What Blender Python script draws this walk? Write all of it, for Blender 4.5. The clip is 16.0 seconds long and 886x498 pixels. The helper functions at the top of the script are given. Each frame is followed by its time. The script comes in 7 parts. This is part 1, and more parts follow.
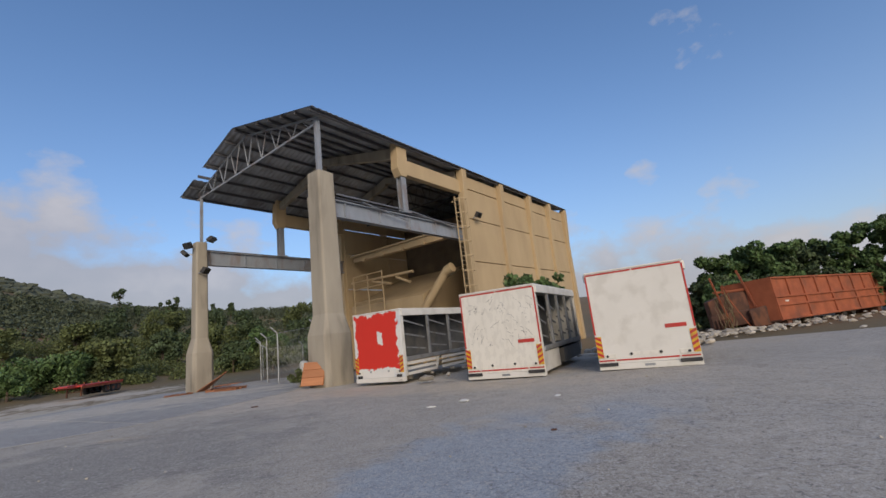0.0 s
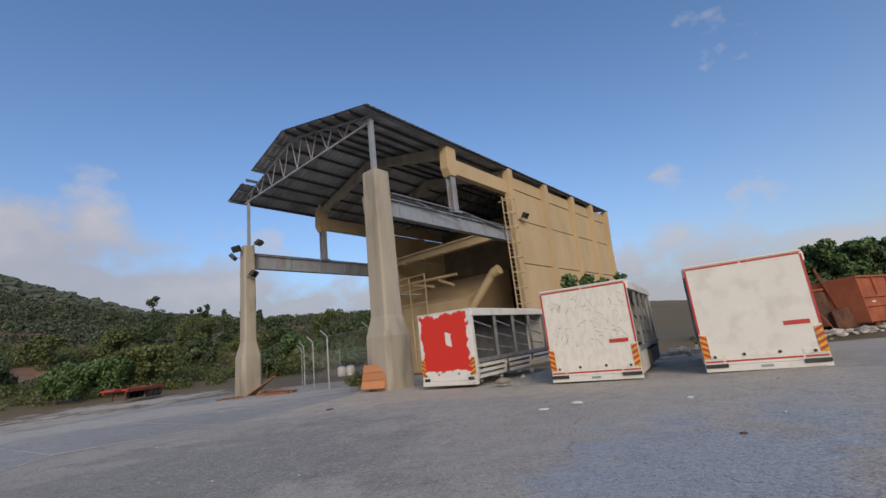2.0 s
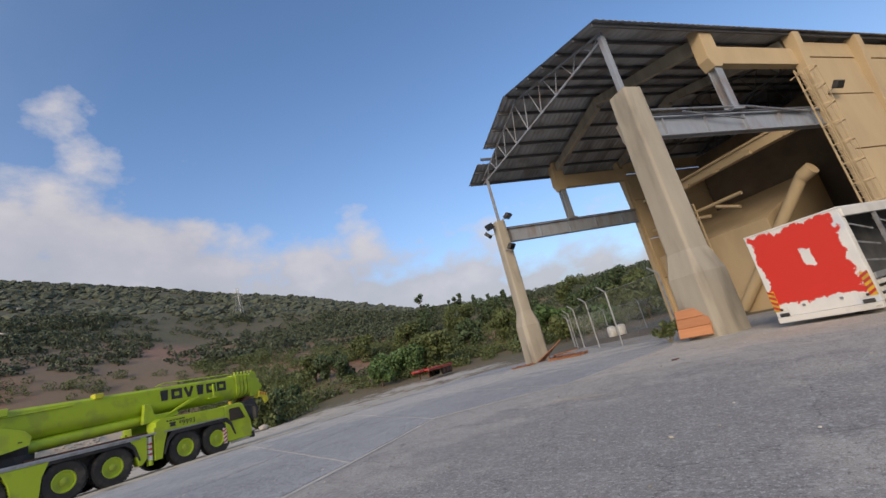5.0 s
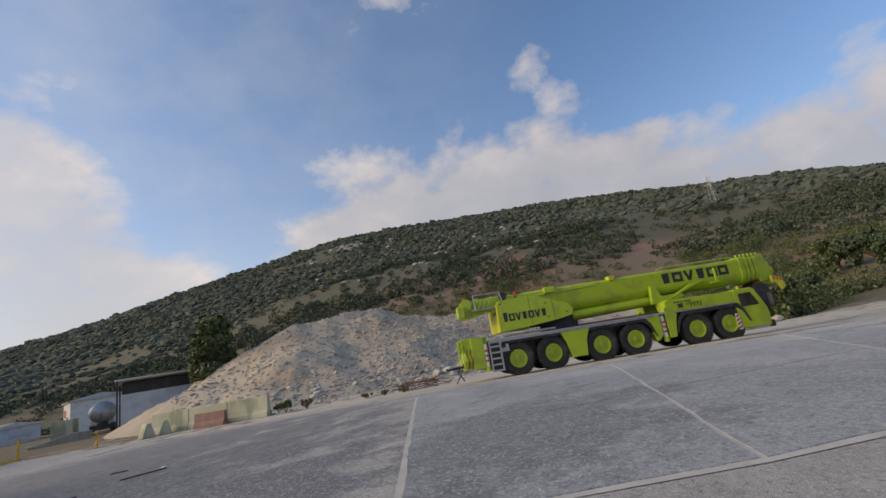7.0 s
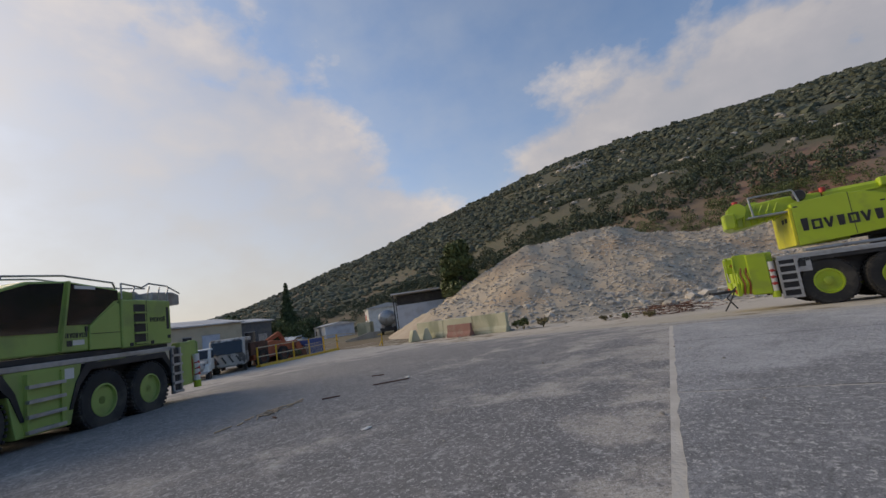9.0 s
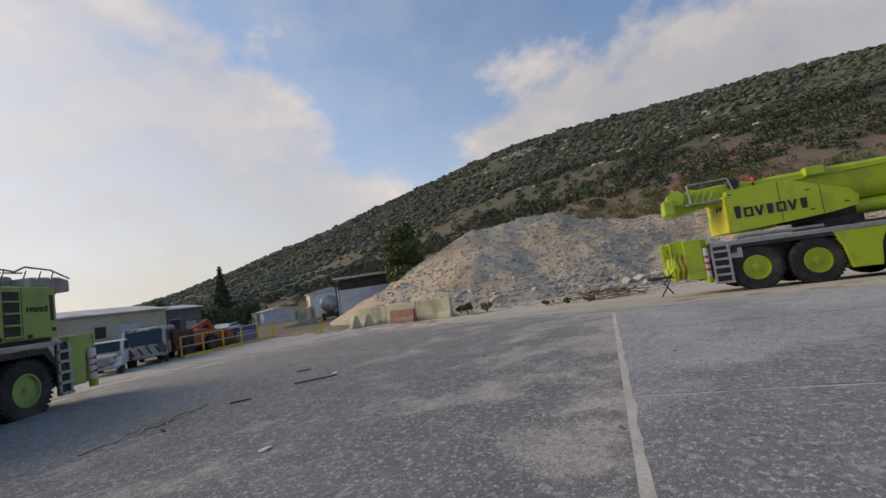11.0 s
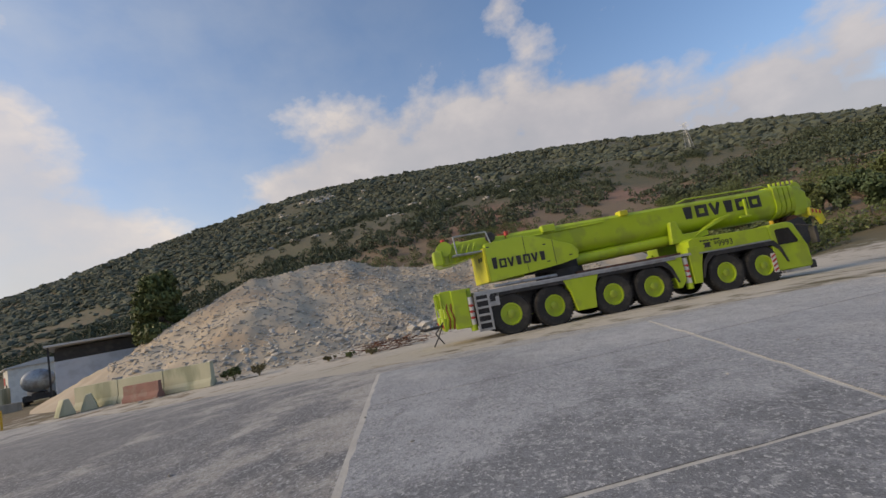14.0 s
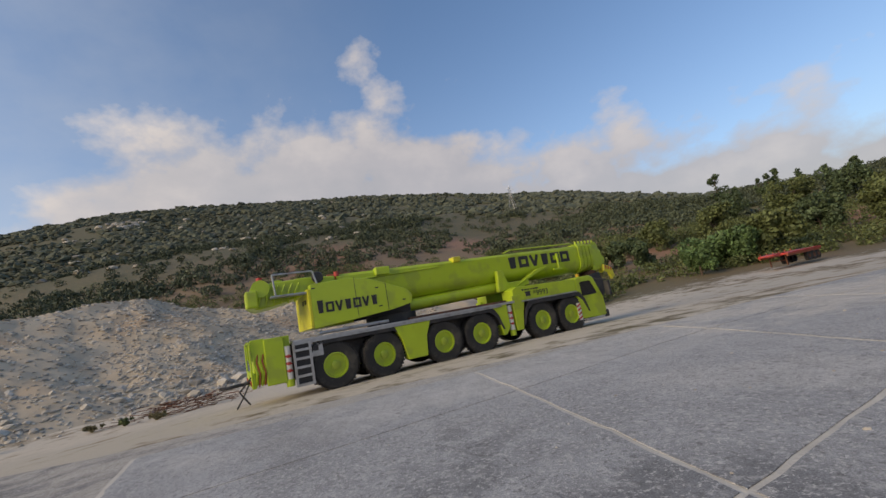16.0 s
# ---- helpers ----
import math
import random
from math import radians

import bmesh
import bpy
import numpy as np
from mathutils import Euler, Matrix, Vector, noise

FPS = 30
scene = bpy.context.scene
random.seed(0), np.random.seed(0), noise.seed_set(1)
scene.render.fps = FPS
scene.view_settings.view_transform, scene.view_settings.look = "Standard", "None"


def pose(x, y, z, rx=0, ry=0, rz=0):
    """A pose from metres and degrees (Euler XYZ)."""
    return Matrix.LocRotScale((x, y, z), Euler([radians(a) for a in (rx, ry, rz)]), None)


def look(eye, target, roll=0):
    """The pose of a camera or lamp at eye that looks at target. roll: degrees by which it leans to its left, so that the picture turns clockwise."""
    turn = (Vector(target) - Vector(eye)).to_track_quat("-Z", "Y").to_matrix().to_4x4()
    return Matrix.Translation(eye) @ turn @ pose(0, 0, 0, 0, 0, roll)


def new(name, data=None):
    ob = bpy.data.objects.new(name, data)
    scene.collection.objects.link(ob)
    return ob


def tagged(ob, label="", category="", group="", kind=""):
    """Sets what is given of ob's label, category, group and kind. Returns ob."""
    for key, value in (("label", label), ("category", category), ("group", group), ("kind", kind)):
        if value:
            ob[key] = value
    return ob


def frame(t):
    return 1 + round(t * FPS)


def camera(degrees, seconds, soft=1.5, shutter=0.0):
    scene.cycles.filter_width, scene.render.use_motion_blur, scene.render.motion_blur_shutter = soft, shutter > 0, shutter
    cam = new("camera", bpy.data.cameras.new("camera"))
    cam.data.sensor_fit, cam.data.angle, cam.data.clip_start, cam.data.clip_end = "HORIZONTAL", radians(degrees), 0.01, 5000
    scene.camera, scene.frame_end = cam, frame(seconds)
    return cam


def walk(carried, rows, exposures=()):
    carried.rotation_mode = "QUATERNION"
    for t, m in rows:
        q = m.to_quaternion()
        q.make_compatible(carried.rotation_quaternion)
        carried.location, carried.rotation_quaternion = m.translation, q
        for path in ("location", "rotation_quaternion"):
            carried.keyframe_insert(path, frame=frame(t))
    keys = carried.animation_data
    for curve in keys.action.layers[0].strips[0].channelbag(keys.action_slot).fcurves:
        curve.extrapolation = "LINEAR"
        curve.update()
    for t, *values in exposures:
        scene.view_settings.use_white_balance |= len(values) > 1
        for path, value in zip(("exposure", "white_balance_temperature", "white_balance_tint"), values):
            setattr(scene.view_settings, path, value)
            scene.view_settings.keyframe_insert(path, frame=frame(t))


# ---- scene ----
cam = camera(92.1, 16.0)
PATH = [
    (0, (3.994, 1.431, 1.456), (3.918, 3.391, 1.849), -6.5),
    (0.5, (3.562, 1.646, 1.489), (3.427, 3.599, 1.896), -7.2),
    (1, (3.101, 1.72, 1.457), (2.943, 3.67, 1.87), -7.1),
    (1.5, (2.613, 1.836, 1.433), (2.45, 3.785, 1.853), -6.3),
    (2, (2.153, 1.991, 1.421), (1.987, 3.936, 1.858), -6.4),
    (2.5, (1.673, 2.083, 1.398), (1.512, 4.032, 1.82), -6.0),
    (3, (1.262, 2.321, 1.426), (1.134, 4.271, 1.855), -6.3),
    (3.2, (1.086, 2.38, 1.406), (0.959, 4.328, 1.841), -7.1),
    (5.3, (-0.747, 2.78, 1.331), (-2.117, 4.153, 1.819), -13.3),
    (5.5, (-0.976, 2.825, 1.351), (-2.509, 4.008, 1.853), -12.2),
    (6, (-1.538, 2.934, 1.253), (-3.281, 3.798, 1.721), -12.6),
    (6.5, (-1.982, 2.932, 1.259), (-3.886, 3.325, 1.729), -12.9),
    (7, (-2.517, 2.919, 1.229), (-4.454, 2.75, 1.694), -10.2),
    (7.5, (-3.03, 2.672, 1.175), (-4.884, 2.101, 1.661), -9.1),
    (8, (-3.641, 2.561, 1.223), (-5.302, 1.544, 1.677), -7.1),
    (10.3, (-4.845, 1.99, 1.272), (-6.437, 0.794, 1.467), -9.1),
    (10.5, (-4.95, 1.964, 1.268), (-6.576, 0.814, 1.456), -9.3),
    (11, (-5.271, 1.984, 1.304), (-6.994, 0.985, 1.479), -8.6),
    (11.5, (-5.585, 2.013, 1.306), (-7.402, 1.195, 1.472), -8.9),
    (11.6, (-5.635, 2.041, 1.312), (-7.48, 1.286, 1.478), -8.9),
    (12, (-5.84, 2.133, 1.331), (-7.762, 1.602, 1.482), -9.7),
    (12.5, (-6.153, 2.215, 1.377), (-8.094, 1.761, 1.542), -10.1),
    (13, (-6.468, 2.215, 1.412), (-8.439, 1.918, 1.585), -10.9),
    (13.5, (-6.818, 2.365, 1.383), (-8.793, 2.128, 1.585), -11.0),
    (14, (-7.096, 2.469, 1.396), (-9.08, 2.371, 1.625), -11.4),
    (14.5, (-7.447, 2.589, 1.405), (-9.428, 2.717, 1.645), -12.2),
    (15, (-7.74, 2.735, 1.431), (-9.711, 2.92, 1.715), -10.6),
    (15.5, (-8.045, 2.839, 1.417), (-9.99, 3.184, 1.73), -9.6),
    (16, (-8.324, 3.008, 1.413), (-10.198, 3.648, 1.695), -11.2),
]
walk(cam, [(t, look(*p)) for t, *p in PATH],
     [(0, -0.10, 6480, 10), (3.2, -0.10, 6480, 10), (5.5, 0.22, 6800, 10), (6.3, 0.2, 6900, 10), (7, 0.03, 7000, 10), (8, -0.15, 7050, 10), (10.5, -0.03, 7200, 10), (12.5, 0.12, 7300, 10), (14, 0.09, 7300, 10), (16, 0.07, 7300, 10)])

# ---- world, sun, exposure ----
SUN_YAW, SUN_EL = 194.0, 24.0
world = bpy.data.worlds.new("evening_sky")
scene.world = world
world.use_nodes = True
wt = world.node_tree
wt.nodes.clear()


def wnode(kind, **vals):
    n = wt.nodes.new(kind)
    for k, v in vals.items():
        n.inputs[k].default_value = v
    return n


def wmath(op, a, b=None, clamp=False):
    n = wt.nodes.new("ShaderNodeMath")
    n.operation, n.use_clamp = op, clamp
    for i, s in enumerate((a, b)):
        if s is None:
            continue
        if isinstance(s, (int, float)):
            n.inputs[i].default_value = s
        else:
            wt.links.new(s, n.inputs[i])
    return n.outputs[0]


def wramp(fac, stops):
    n = wt.nodes.new("ShaderNodeValToRGB")
    r = n.color_ramp
    while len(r.elements) < len(stops):
        r.elements.new(0.5)
    for e, (p, c) in zip(r.elements, stops):
        e.position, e.color = p, (*c, 1) if len(c) == 3 else c
    wt.links.new(fac, n.inputs[0])
    return n.outputs[0]


def wmix(fac, a, b):
    n = wt.nodes.new("ShaderNodeMix")
    n.data_type = "RGBA"
    for i, s in ((0, fac), (6, a), (7, b)):
        if isinstance(s, (int, float)):
            n.inputs[i].default_value = s
        elif isinstance(s, tuple):
            n.inputs[i].default_value = (*s, 1)
        else:
            wt.links.new(s, n.inputs[i])
    return n.outputs[2]


sky = wt.nodes.new("ShaderNodeTexSky")
sky.sky_type, sky.sun_disc = "NISHITA", False
sky.sun_elevation, sky.sun_rotation = radians(SUN_EL), radians(360 - SUN_YAW)
sky.air_density, sky.dust_density, sky.ozone_density = 1.0, 0.8, 3.0
coords = wt.nodes.new("ShaderNodeTexCoord").outputs["Generated"]
sep = wt.nodes.new("ShaderNodeSeparateXYZ")
wt.links.new(coords, sep.inputs[0])
SX, SY = -math.sin(radians(SUN_YAW)), math.cos(radians(SUN_YAW))
toward = wmath("ADD", wmath("MULTIPLY", sep.outputs[0], SX), wmath("MULTIPLY", sep.outputs[1], SY))
up = sep.outputs[2]
# cumulus bank over the hills: lumpy noise under a top line that changes with the bearing, thin wisps above it
warp = wnode("ShaderNodeMapping")
warp.inputs["Scale"].default_value = (1.0, 1.0, 1.5)
warp.inputs["Location"].default_value = (0.37, 1.9, 0.55)
wt.links.new(coords, warp.inputs[0])
puff = wnode("ShaderNodeTexNoise", Scale=6.5, Detail=9.0, Roughness=0.53, Lacunarity=2.1)
wt.links.new(warp.outputs[0], puff.inputs["Vector"])
lump = wmath("SUBTRACT", puff.outputs["Fac"], 0.5)
bearing = wmath("ADD", wmath("DIVIDE", wmath("ARCTAN2", wmath("MULTIPLY", sep.outputs[0], -1.0), sep.outputs[1]), 2 * math.pi), 0.5)
height = wmath("MULTIPLY", wmath("ARCSINE", up), 180 / math.pi)
BANK = ((-180, 46), (-120, 30), (-60, 9), (-42, 6), (-30, 9), (-14, 10.5), (8, 10), (24, 13), (37, 15.5), (47, 18.5), (61, 19.5), (66, 24), (74, 26.5), (88, 27), (102, 27.5), (112, 23), (118, 14), (123, 11), (128, 16), (135, 24), (142, 32), (149, 38), (165, 38), (180, 40))
top = wmath("MULTIPLY", wramp(bearing, [((a + 180) / 360, (e / 60,) * 3) for a, e in BANK]), 60.0)
deep = wmath("SUBTRACT", top, height)
body = wmath("ADD", wmath("ADD", wmath("MULTIPLY", deep, 0.17), wmath("MULTIPLY", lump, 5.0)), 0.25)
for az_, el_, size_ in ((78, 32, 0.085), (-32, 29, 0.10), (-25, 16.5, 0.05), (97, 43, 0.12)):
    axis = (-math.sin(radians(az_)) * math.cos(radians(el_)), math.cos(radians(az_)) * math.cos(radians(el_)), math.sin(radians(el_)))
    dot = wt.nodes.new("ShaderNodeVectorMath")
    dot.operation = "DOT_PRODUCT"
    dot.inputs[1].default_value = axis
    wt.links.new(coords, dot.inputs[0])
    near = wmath("SUBTRACT", 0.22, wmath("MULTIPLY", wmath("SUBTRACT", 1.0, dot.outputs["Value"]), 2 / size_ ** 2))
    body = wmath("MAXIMUM", body, wmath("ADD", near, wmath("MULTIPLY", lump, 5.0)))
thin = wmath("SUBTRACT", 1.0, wmath("MULTIPLY", wmath("SUBTRACT", wmath("MULTIPLY", toward, 1.3), lump, True), 0.42))
cloud = wmath("MULTIPLY", wmath("MULTIPLY", wmath("POWER", wmath("MULTIPLY", body, 1.0, True), 0.9), 0.84), thin)
shade = wmath("ADD", wmath("MULTIPLY", deep, -0.035), wmath("MULTIPLY", lump, 1.4))
tone = wramp(wmath("ADD", shade, 0.62, True), [(0.0, (0.47, 0.47, 0.50)), (0.45, (0.56, 0.54, 0.56)), (0.85, (0.74, 0.69, 0.67))])
warmth = wramp(wmath("ADD", wmath("MULTIPLY", toward, 0.5), 0.5, True), [(0.2, (0.80, 0.81, 0.85)), (0.45, (0.90, 0.92, 0.96)), (0.75, (1.10, 1.06, 1.02)), (1.0, (1.50, 1.40, 1.26))])
tint = wt.nodes.new("ShaderNodeMix")
tint.data_type, tint.blend_type = "RGBA", "MULTIPLY"
tint.inputs[0].default_value = 1.0
wt.links.new(tone, tint.inputs[6])
wt.links.new(warmth, tint.inputs[7])
gain = wt.nodes.new("ShaderNodeVectorMath")
gain.operation = "MULTIPLY"
gain.inputs[1].default_value = (0.148, 0.165, 0.184)
wt.links.new(sky.outputs[0], gain.inputs[0])
# haze towards the horizon
haze = wmath("MULTIPLY", wmath("POWER", wmath("SUBTRACT", 1.0, up, True), 4.6), 0.78)
hazed = wmix(haze, gain.outputs[0], wmix(wmath("ADD", wmath("MULTIPLY", toward, 0.5), 0.5, True), (0.33, 0.37, 0.46), (0.80, 0.67, 0.58)))
# thin milky veil towards the sun
veil = wmath("MULTIPLY", wmath("ADD", wmath("MULTIPLY", toward, 0.7), 0.30, True), wmath("ADD", wmath("MULTIPLY", lump, 1.0), 0.42))
hazed = wmix(veil, hazed, (0.60, 0.63, 0.67))
final = wmix(cloud, hazed, tint.outputs[2])
bg = wnode("ShaderNodeBackground", Strength=1.0)
wt.links.new(final, bg.inputs["Color"])
wout = wt.nodes.new("ShaderNodeOutputWorld")
wt.links.new(bg.outputs[0], wout.inputs[0])

lamp = bpy.data.lights.new("sun", "SUN")
lamp.energy, lamp.angle, lamp.color = 2.4, radians(30), (1.0, 0.82, 0.62)
sun = new("sun", lamp)
sun.matrix_world = look((0, 0, 60), (0 + math.sin(radians(SUN_YAW)) * math.cos(radians(SUN_EL)) * 10, -math.cos(radians(SUN_YAW)) * math.cos(radians(SUN_EL)) * 10, 60 - math.sin(radians(SUN_EL)) * 10))

# ---- materials ----
def mat(name, col, col2=None, scale=3.0, rough=0.7, metal=0.0, bump=0.15, bscale=40.0, dirt=None, dscale=0.8, damt=0.5,
        stretch=(1, 1, 1), vary=0.0, island=False, detail=6.0, coat=0.0, dsharp=0.12, rvar=0.12):
    """Two-scale noise paint: col to col2 at scale, shaped stains of dirt at dscale, bump at bscale."""
    m = bpy.data.materials.new(name)
    m.use_nodes = True
    nt = m.node_tree
    bs = nt.nodes["Principled BSDF"]
    bs.inputs["Metallic"].default_value = metal
    if coat:
        bs.inputs["Coat Weight"].default_value = coat
    tc = nt.nodes.new("ShaderNodeTexCoord")
    mp = nt.nodes.new("ShaderNodeMapping")
    mp.inputs["Scale"].default_value = stretch
    nt.links.new(tc.outputs["Object"], mp.inputs[0])

    def nz(sc, det=6.0):
        n = nt.nodes.new("ShaderNodeTexNoise")
        n.inputs["Scale"].default_value, n.inputs["Detail"].default_value = sc, det
        nt.links.new(mp.outputs[0], n.inputs["Vector"])
        return n.outputs["Fac"]

    def ramp(f, a, b):
        n = nt.nodes.new("ShaderNodeMapRange")
        n.inputs[1].default_value, n.inputs[2].default_value = a, b
        nt.links.new(f, n.inputs[0])
        return n.outputs[0]

    def mix(f, a, b, mode="MIX"):
        n = nt.nodes.new("ShaderNodeMix")
        n.data_type, n.blend_type = "RGBA", mode
        for i, s in ((0, f), (6, a), (7, b)):
            if isinstance(s, (int, float)):
                n.inputs[i].default_value = s
            elif isinstance(s, tuple):
                n.inputs[i].default_value = (*s, 1)
            else:
                nt.links.new(s, n.inputs[i])
        return n.outputs[2]

    base = nz(scale, detail)
    c = mix(ramp(base, 0.3, 0.7), tuple(col), tuple(col2 or [x * 0.8 for x in col]))
    if dirt:
        d = ramp(nz(dscale, 8.0), 0.5, 0.5 + dsharp)
        mm = nt.nodes.new("ShaderNodeMath")
        mm.operation = "MULTIPLY"
        mm.inputs[1].default_value = damt
        nt.links.new(d, mm.inputs[0])
        c = mix(mm.outputs[0], c, tuple(dirt))
    if vary or island:
        if island:
            src = nt.nodes.new("ShaderNodeNewGeometry").outputs["Random Per Island"]
        else:
            src = nt.nodes.new("ShaderNodeObjectInfo").outputs["Random"]
        hs = nt.nodes.new("ShaderNodeHueSaturation")
        mr = nt.nodes.new("ShaderNodeMapRange")
        mr.inputs[3].default_value, mr.inputs[4].default_value = 1 - vary, 1 + vary
        nt.links.new(src, mr.inputs[0])
        nt.links.new(mr.outputs[0], hs.inputs["Value"])
        nt.links.new(c, hs.inputs["Color"])
        c = hs.outputs[0]
    nt.links.new(c, bs.inputs["Base Color"])
    fine = nz(bscale, 5.0)
    rr = nt.nodes.new("ShaderNodeMapRange")
    rr.inputs[3].default_value, rr.inputs[4].default_value = max(0.02, rough - rvar), min(1, rough + rvar)
    nt.links.new(base, rr.inputs[0])
    nt.links.new(rr.outputs[0], bs.inputs["Roughness"])
    if bump:
        bp = nt.nodes.new("ShaderNodeBump")
        bp.inputs["Strength"].default_value, bp.inputs["Distance"].default_value = bump, 0.02
        nt.links.new(fine, bp.inputs["Height"])
        nt.links.new(bp.outputs[0], bs.inputs["Normal"])
    return m


def leaf_mat(name, col, vary=0.45):
    m = mat(name, col, tuple(x * 0.7 for x in col), 0.8, 0.6, bump=0, vary=vary, island=True)
    m.node_tree.nodes["Principled BSDF"].inputs["Specular IOR Level"].default_value = 0.25
    return m


M = {}
M["lime"] = mat("lime_paint", (0.42, 0.56, 0.03), (0.37, 0.50, 0.025), 1.2, 0.38, bump=0.03, dirt=(0.20, 0.22, 0.06), dscale=1.6, damt=0.35, coat=0.15)
M["lime_pale"] = mat("faded_lime_paint", (0.33, 0.45, 0.12), (0.29, 0.40, 0.10), 1.2, 0.42, bump=0.03, dirt=(0.19, 0.22, 0.10), dscale=1.4, damt=0.4, coat=0.1)
M["lime_yellow"] = mat("lime_yellow_paint", (0.62, 0.60, 0.03), (0.55, 0.53, 0.03), 1.5, 0.4, bump=0.03, dirt=(0.3, 0.26, 0.06), dscale=2, damt=0.35)
M["rubber"] = mat("tyre_rubber", (0.022, 0.022, 0.023), (0.045, 0.043, 0.040), 2.0, 0.88, bump=0.3, bscale=60, dirt=(0.12, 0.11, 0.09), dscale=2.5, damt=0.35)
M["black"] = mat("black_plastic", (0.018, 0.019, 0.022), (0.03, 0.03, 0.033), 3, 0.6, bump=0.08, dirt=(0.10, 0.09, 0.08), dscale=2, damt=0.3)
M["grey_metal"] = mat("galvanised_steel", (0.42, 0.44, 0.46), (0.33, 0.35, 0.37), 5, 0.45, 0.7, bump=0.08, dirt=(0.22, 0.20, 0.18), dscale=3, damt=0.5)
M["alu"] = mat("aluminium_deck", (0.50, 0.51, 0.52), (0.40, 0.41, 0.42), 6, 0.42, 0.5, bump=0.1, dirt=(0.2, 0.19, 0.17), dscale=2, damt=0.4)
M["red"] = mat("red_paint", (0.50, 0.04, 0.03), (0.42, 0.035, 0.03), 4, 0.5, bump=0.05, dirt=(0.3, 0.14, 0.10), dscale=4, damt=0.35)
M["white"] = mat("white_panel_paint", (0.72, 0.71, 0.67), (0.66, 0.65, 0.61), 1.1, 0.42, bump=0.03, dirt=(0.42, 0.40, 0.35), dscale=1.7, damt=0.30)
M["white_flake"] = mat("scuffed_white_paint", (0.74, 0.72, 0.66), (0.69, 0.67, 0.61), 1.2, 0.45, bump=0.18, bscale=4.0, dirt=(0.45, 0.44, 0.40), dscale=5.0, damt=0.2, dsharp=0.05, stretch=(1.4, 1.4, 0.7))
M["glass"] = mat("dark_cab_glass", (0.012, 0.014, 0.016), (0.02, 0.022, 0.025), 2, 0.08, bump=0, coat=0.6, rvar=0.03)
M["yellow"] = mat("yellow_warning_paint", (0.70, 0.42, 0.02), (0.6, 0.36, 0.03), 5, 0.5, bump=0.04, dirt=(0.3, 0.2, 0.08), dscale=5, damt=0.4)
M["concrete"] = mat("weathered_concrete", (0.40, 0.36, 0.29), (0.30, 0.27, 0.22), 1.3, 0.88, bump=0.45, bscale=26, dirt=(0.13, 0.12, 0.10), dscale=1.1, damt=0.85, dsharp=0.22, stretch=(1, 1, 0.22))
M["beige"] = mat("beige_render_wall", (0.52, 0.40, 0.24), (0.46, 0.35, 0.21), 0.7, 0.9, bump=0.3, bscale=18, dirt=(0.33, 0.25, 0.16), dscale=0.5, damt=0.5, dsharp=0.3, stretch=(1, 1, 0.35))
M["steel_grey"] = mat("grey_painted_steel", (0.30, 0.33, 0.38), (0.25, 0.28, 0.32), 2.5, 0.55, 0.1, bump=0.08, dirt=(0.20, 0.13, 0.09), dscale=1.4, damt=0.5, stretch=(1, 1, 0.4))
M["sheet"] = mat("corrugated_roof_sheet", (0.42, 0.44, 0.47), (0.33, 0.35, 0.38), 0.9, 0.5, 0.3, bump=0.06, dirt=(0.15, 0.12, 0.10), dscale=0.7, damt=0.5, vary=0.25)
M["purlin"] = mat("dark_purlin_steel", (0.10, 0.105, 0.115), (0.14, 0.14, 0.15), 3, 0.6, 0.3, bump=0.05)
M["rust"] = mat("rusted_orange_steel", (0.40, 0.115, 0.05), (0.26, 0.075, 0.035), 1.6, 0.85, bump=0.35, bscale=30, dirt=(0.13, 0.06, 0.04), dscale=0.9, damt=0.6, dsharp=0.2)
M["rust_dark"] = mat("dark_rusted_machinery", (0.13, 0.06, 0.04), (0.07, 0.04, 0.03), 2.5, 0.9, bump=0.4, bscale=30, dirt=(0.25, 0.10, 0.05), dscale=1.5, damt=0.5)
M["wood"] = mat("weathered_reddish_timber", (0.34, 0.15, 0.075), (0.25, 0.11, 0.06), 3, 0.85, bump=0.3, bscale=30, stretch=(0.3, 3, 3), vary=0.3)
M["wood_orange"] = mat("orange_shutter_board", (0.50, 0.22, 0.10), (0.42, 0.18, 0.085), 3, 0.8, bump=0.2, stretch=(0.3, 3, 3), vary=0.15)
M["joint"] = mat("pale_joint_filler", (0.56, 0.53, 0.47), (0.45, 0.42, 0.37), 3, 0.95, bump=0.6, bscale=20)
M["rubble"] = mat("limestone_rubble", (0.53, 0.44, 0.32), (0.42, 0.34, 0.245), 0.5, 0.95, bump=0.8, bscale=5, dirt=(0.38, 0.26, 0.16), dscale=0.16, damt=0.7, dsharp=0.2)
M["stone"] = mat("loose_limestone", (0.46, 0.42, 0.36), (0.36, 0.33, 0.28), 1.5, 0.95, bump=0.4, bscale=14, vary=0.35, island=True)
M["bark"] = mat("tree_bark", (0.10, 0.075, 0.055), (0.07, 0.05, 0.04), 6, 0.95, bump=0.6, bscale=30, stretch=(3, 3, 0.5))
M["leaf_dark"] = leaf_mat("dark_broad_leaves", (0.080, 0.115, 0.055))
M["leaf_fig"] = leaf_mat("green_broad_leaves", (0.10, 0.165, 0.060))
M["leaf_pine"] = leaf_mat("pine_needles", (0.118, 0.145, 0.055))
M["leaf_dry"] = leaf_mat("dry_weed_leaves", (0.22, 0.19, 0.10))
M["scrub"] = mat("hill_scrub_leaves", (0.070, 0.084, 0.056), (0.100, 0.108, 0.074), 0.25, 0.9, bump=1.0, bscale=3.0, vary=0.30, island=True)
M["leaf_scrub"] = leaf_mat("grey_green_scrub_leaves", (0.090, 0.110, 0.066), 0.35)
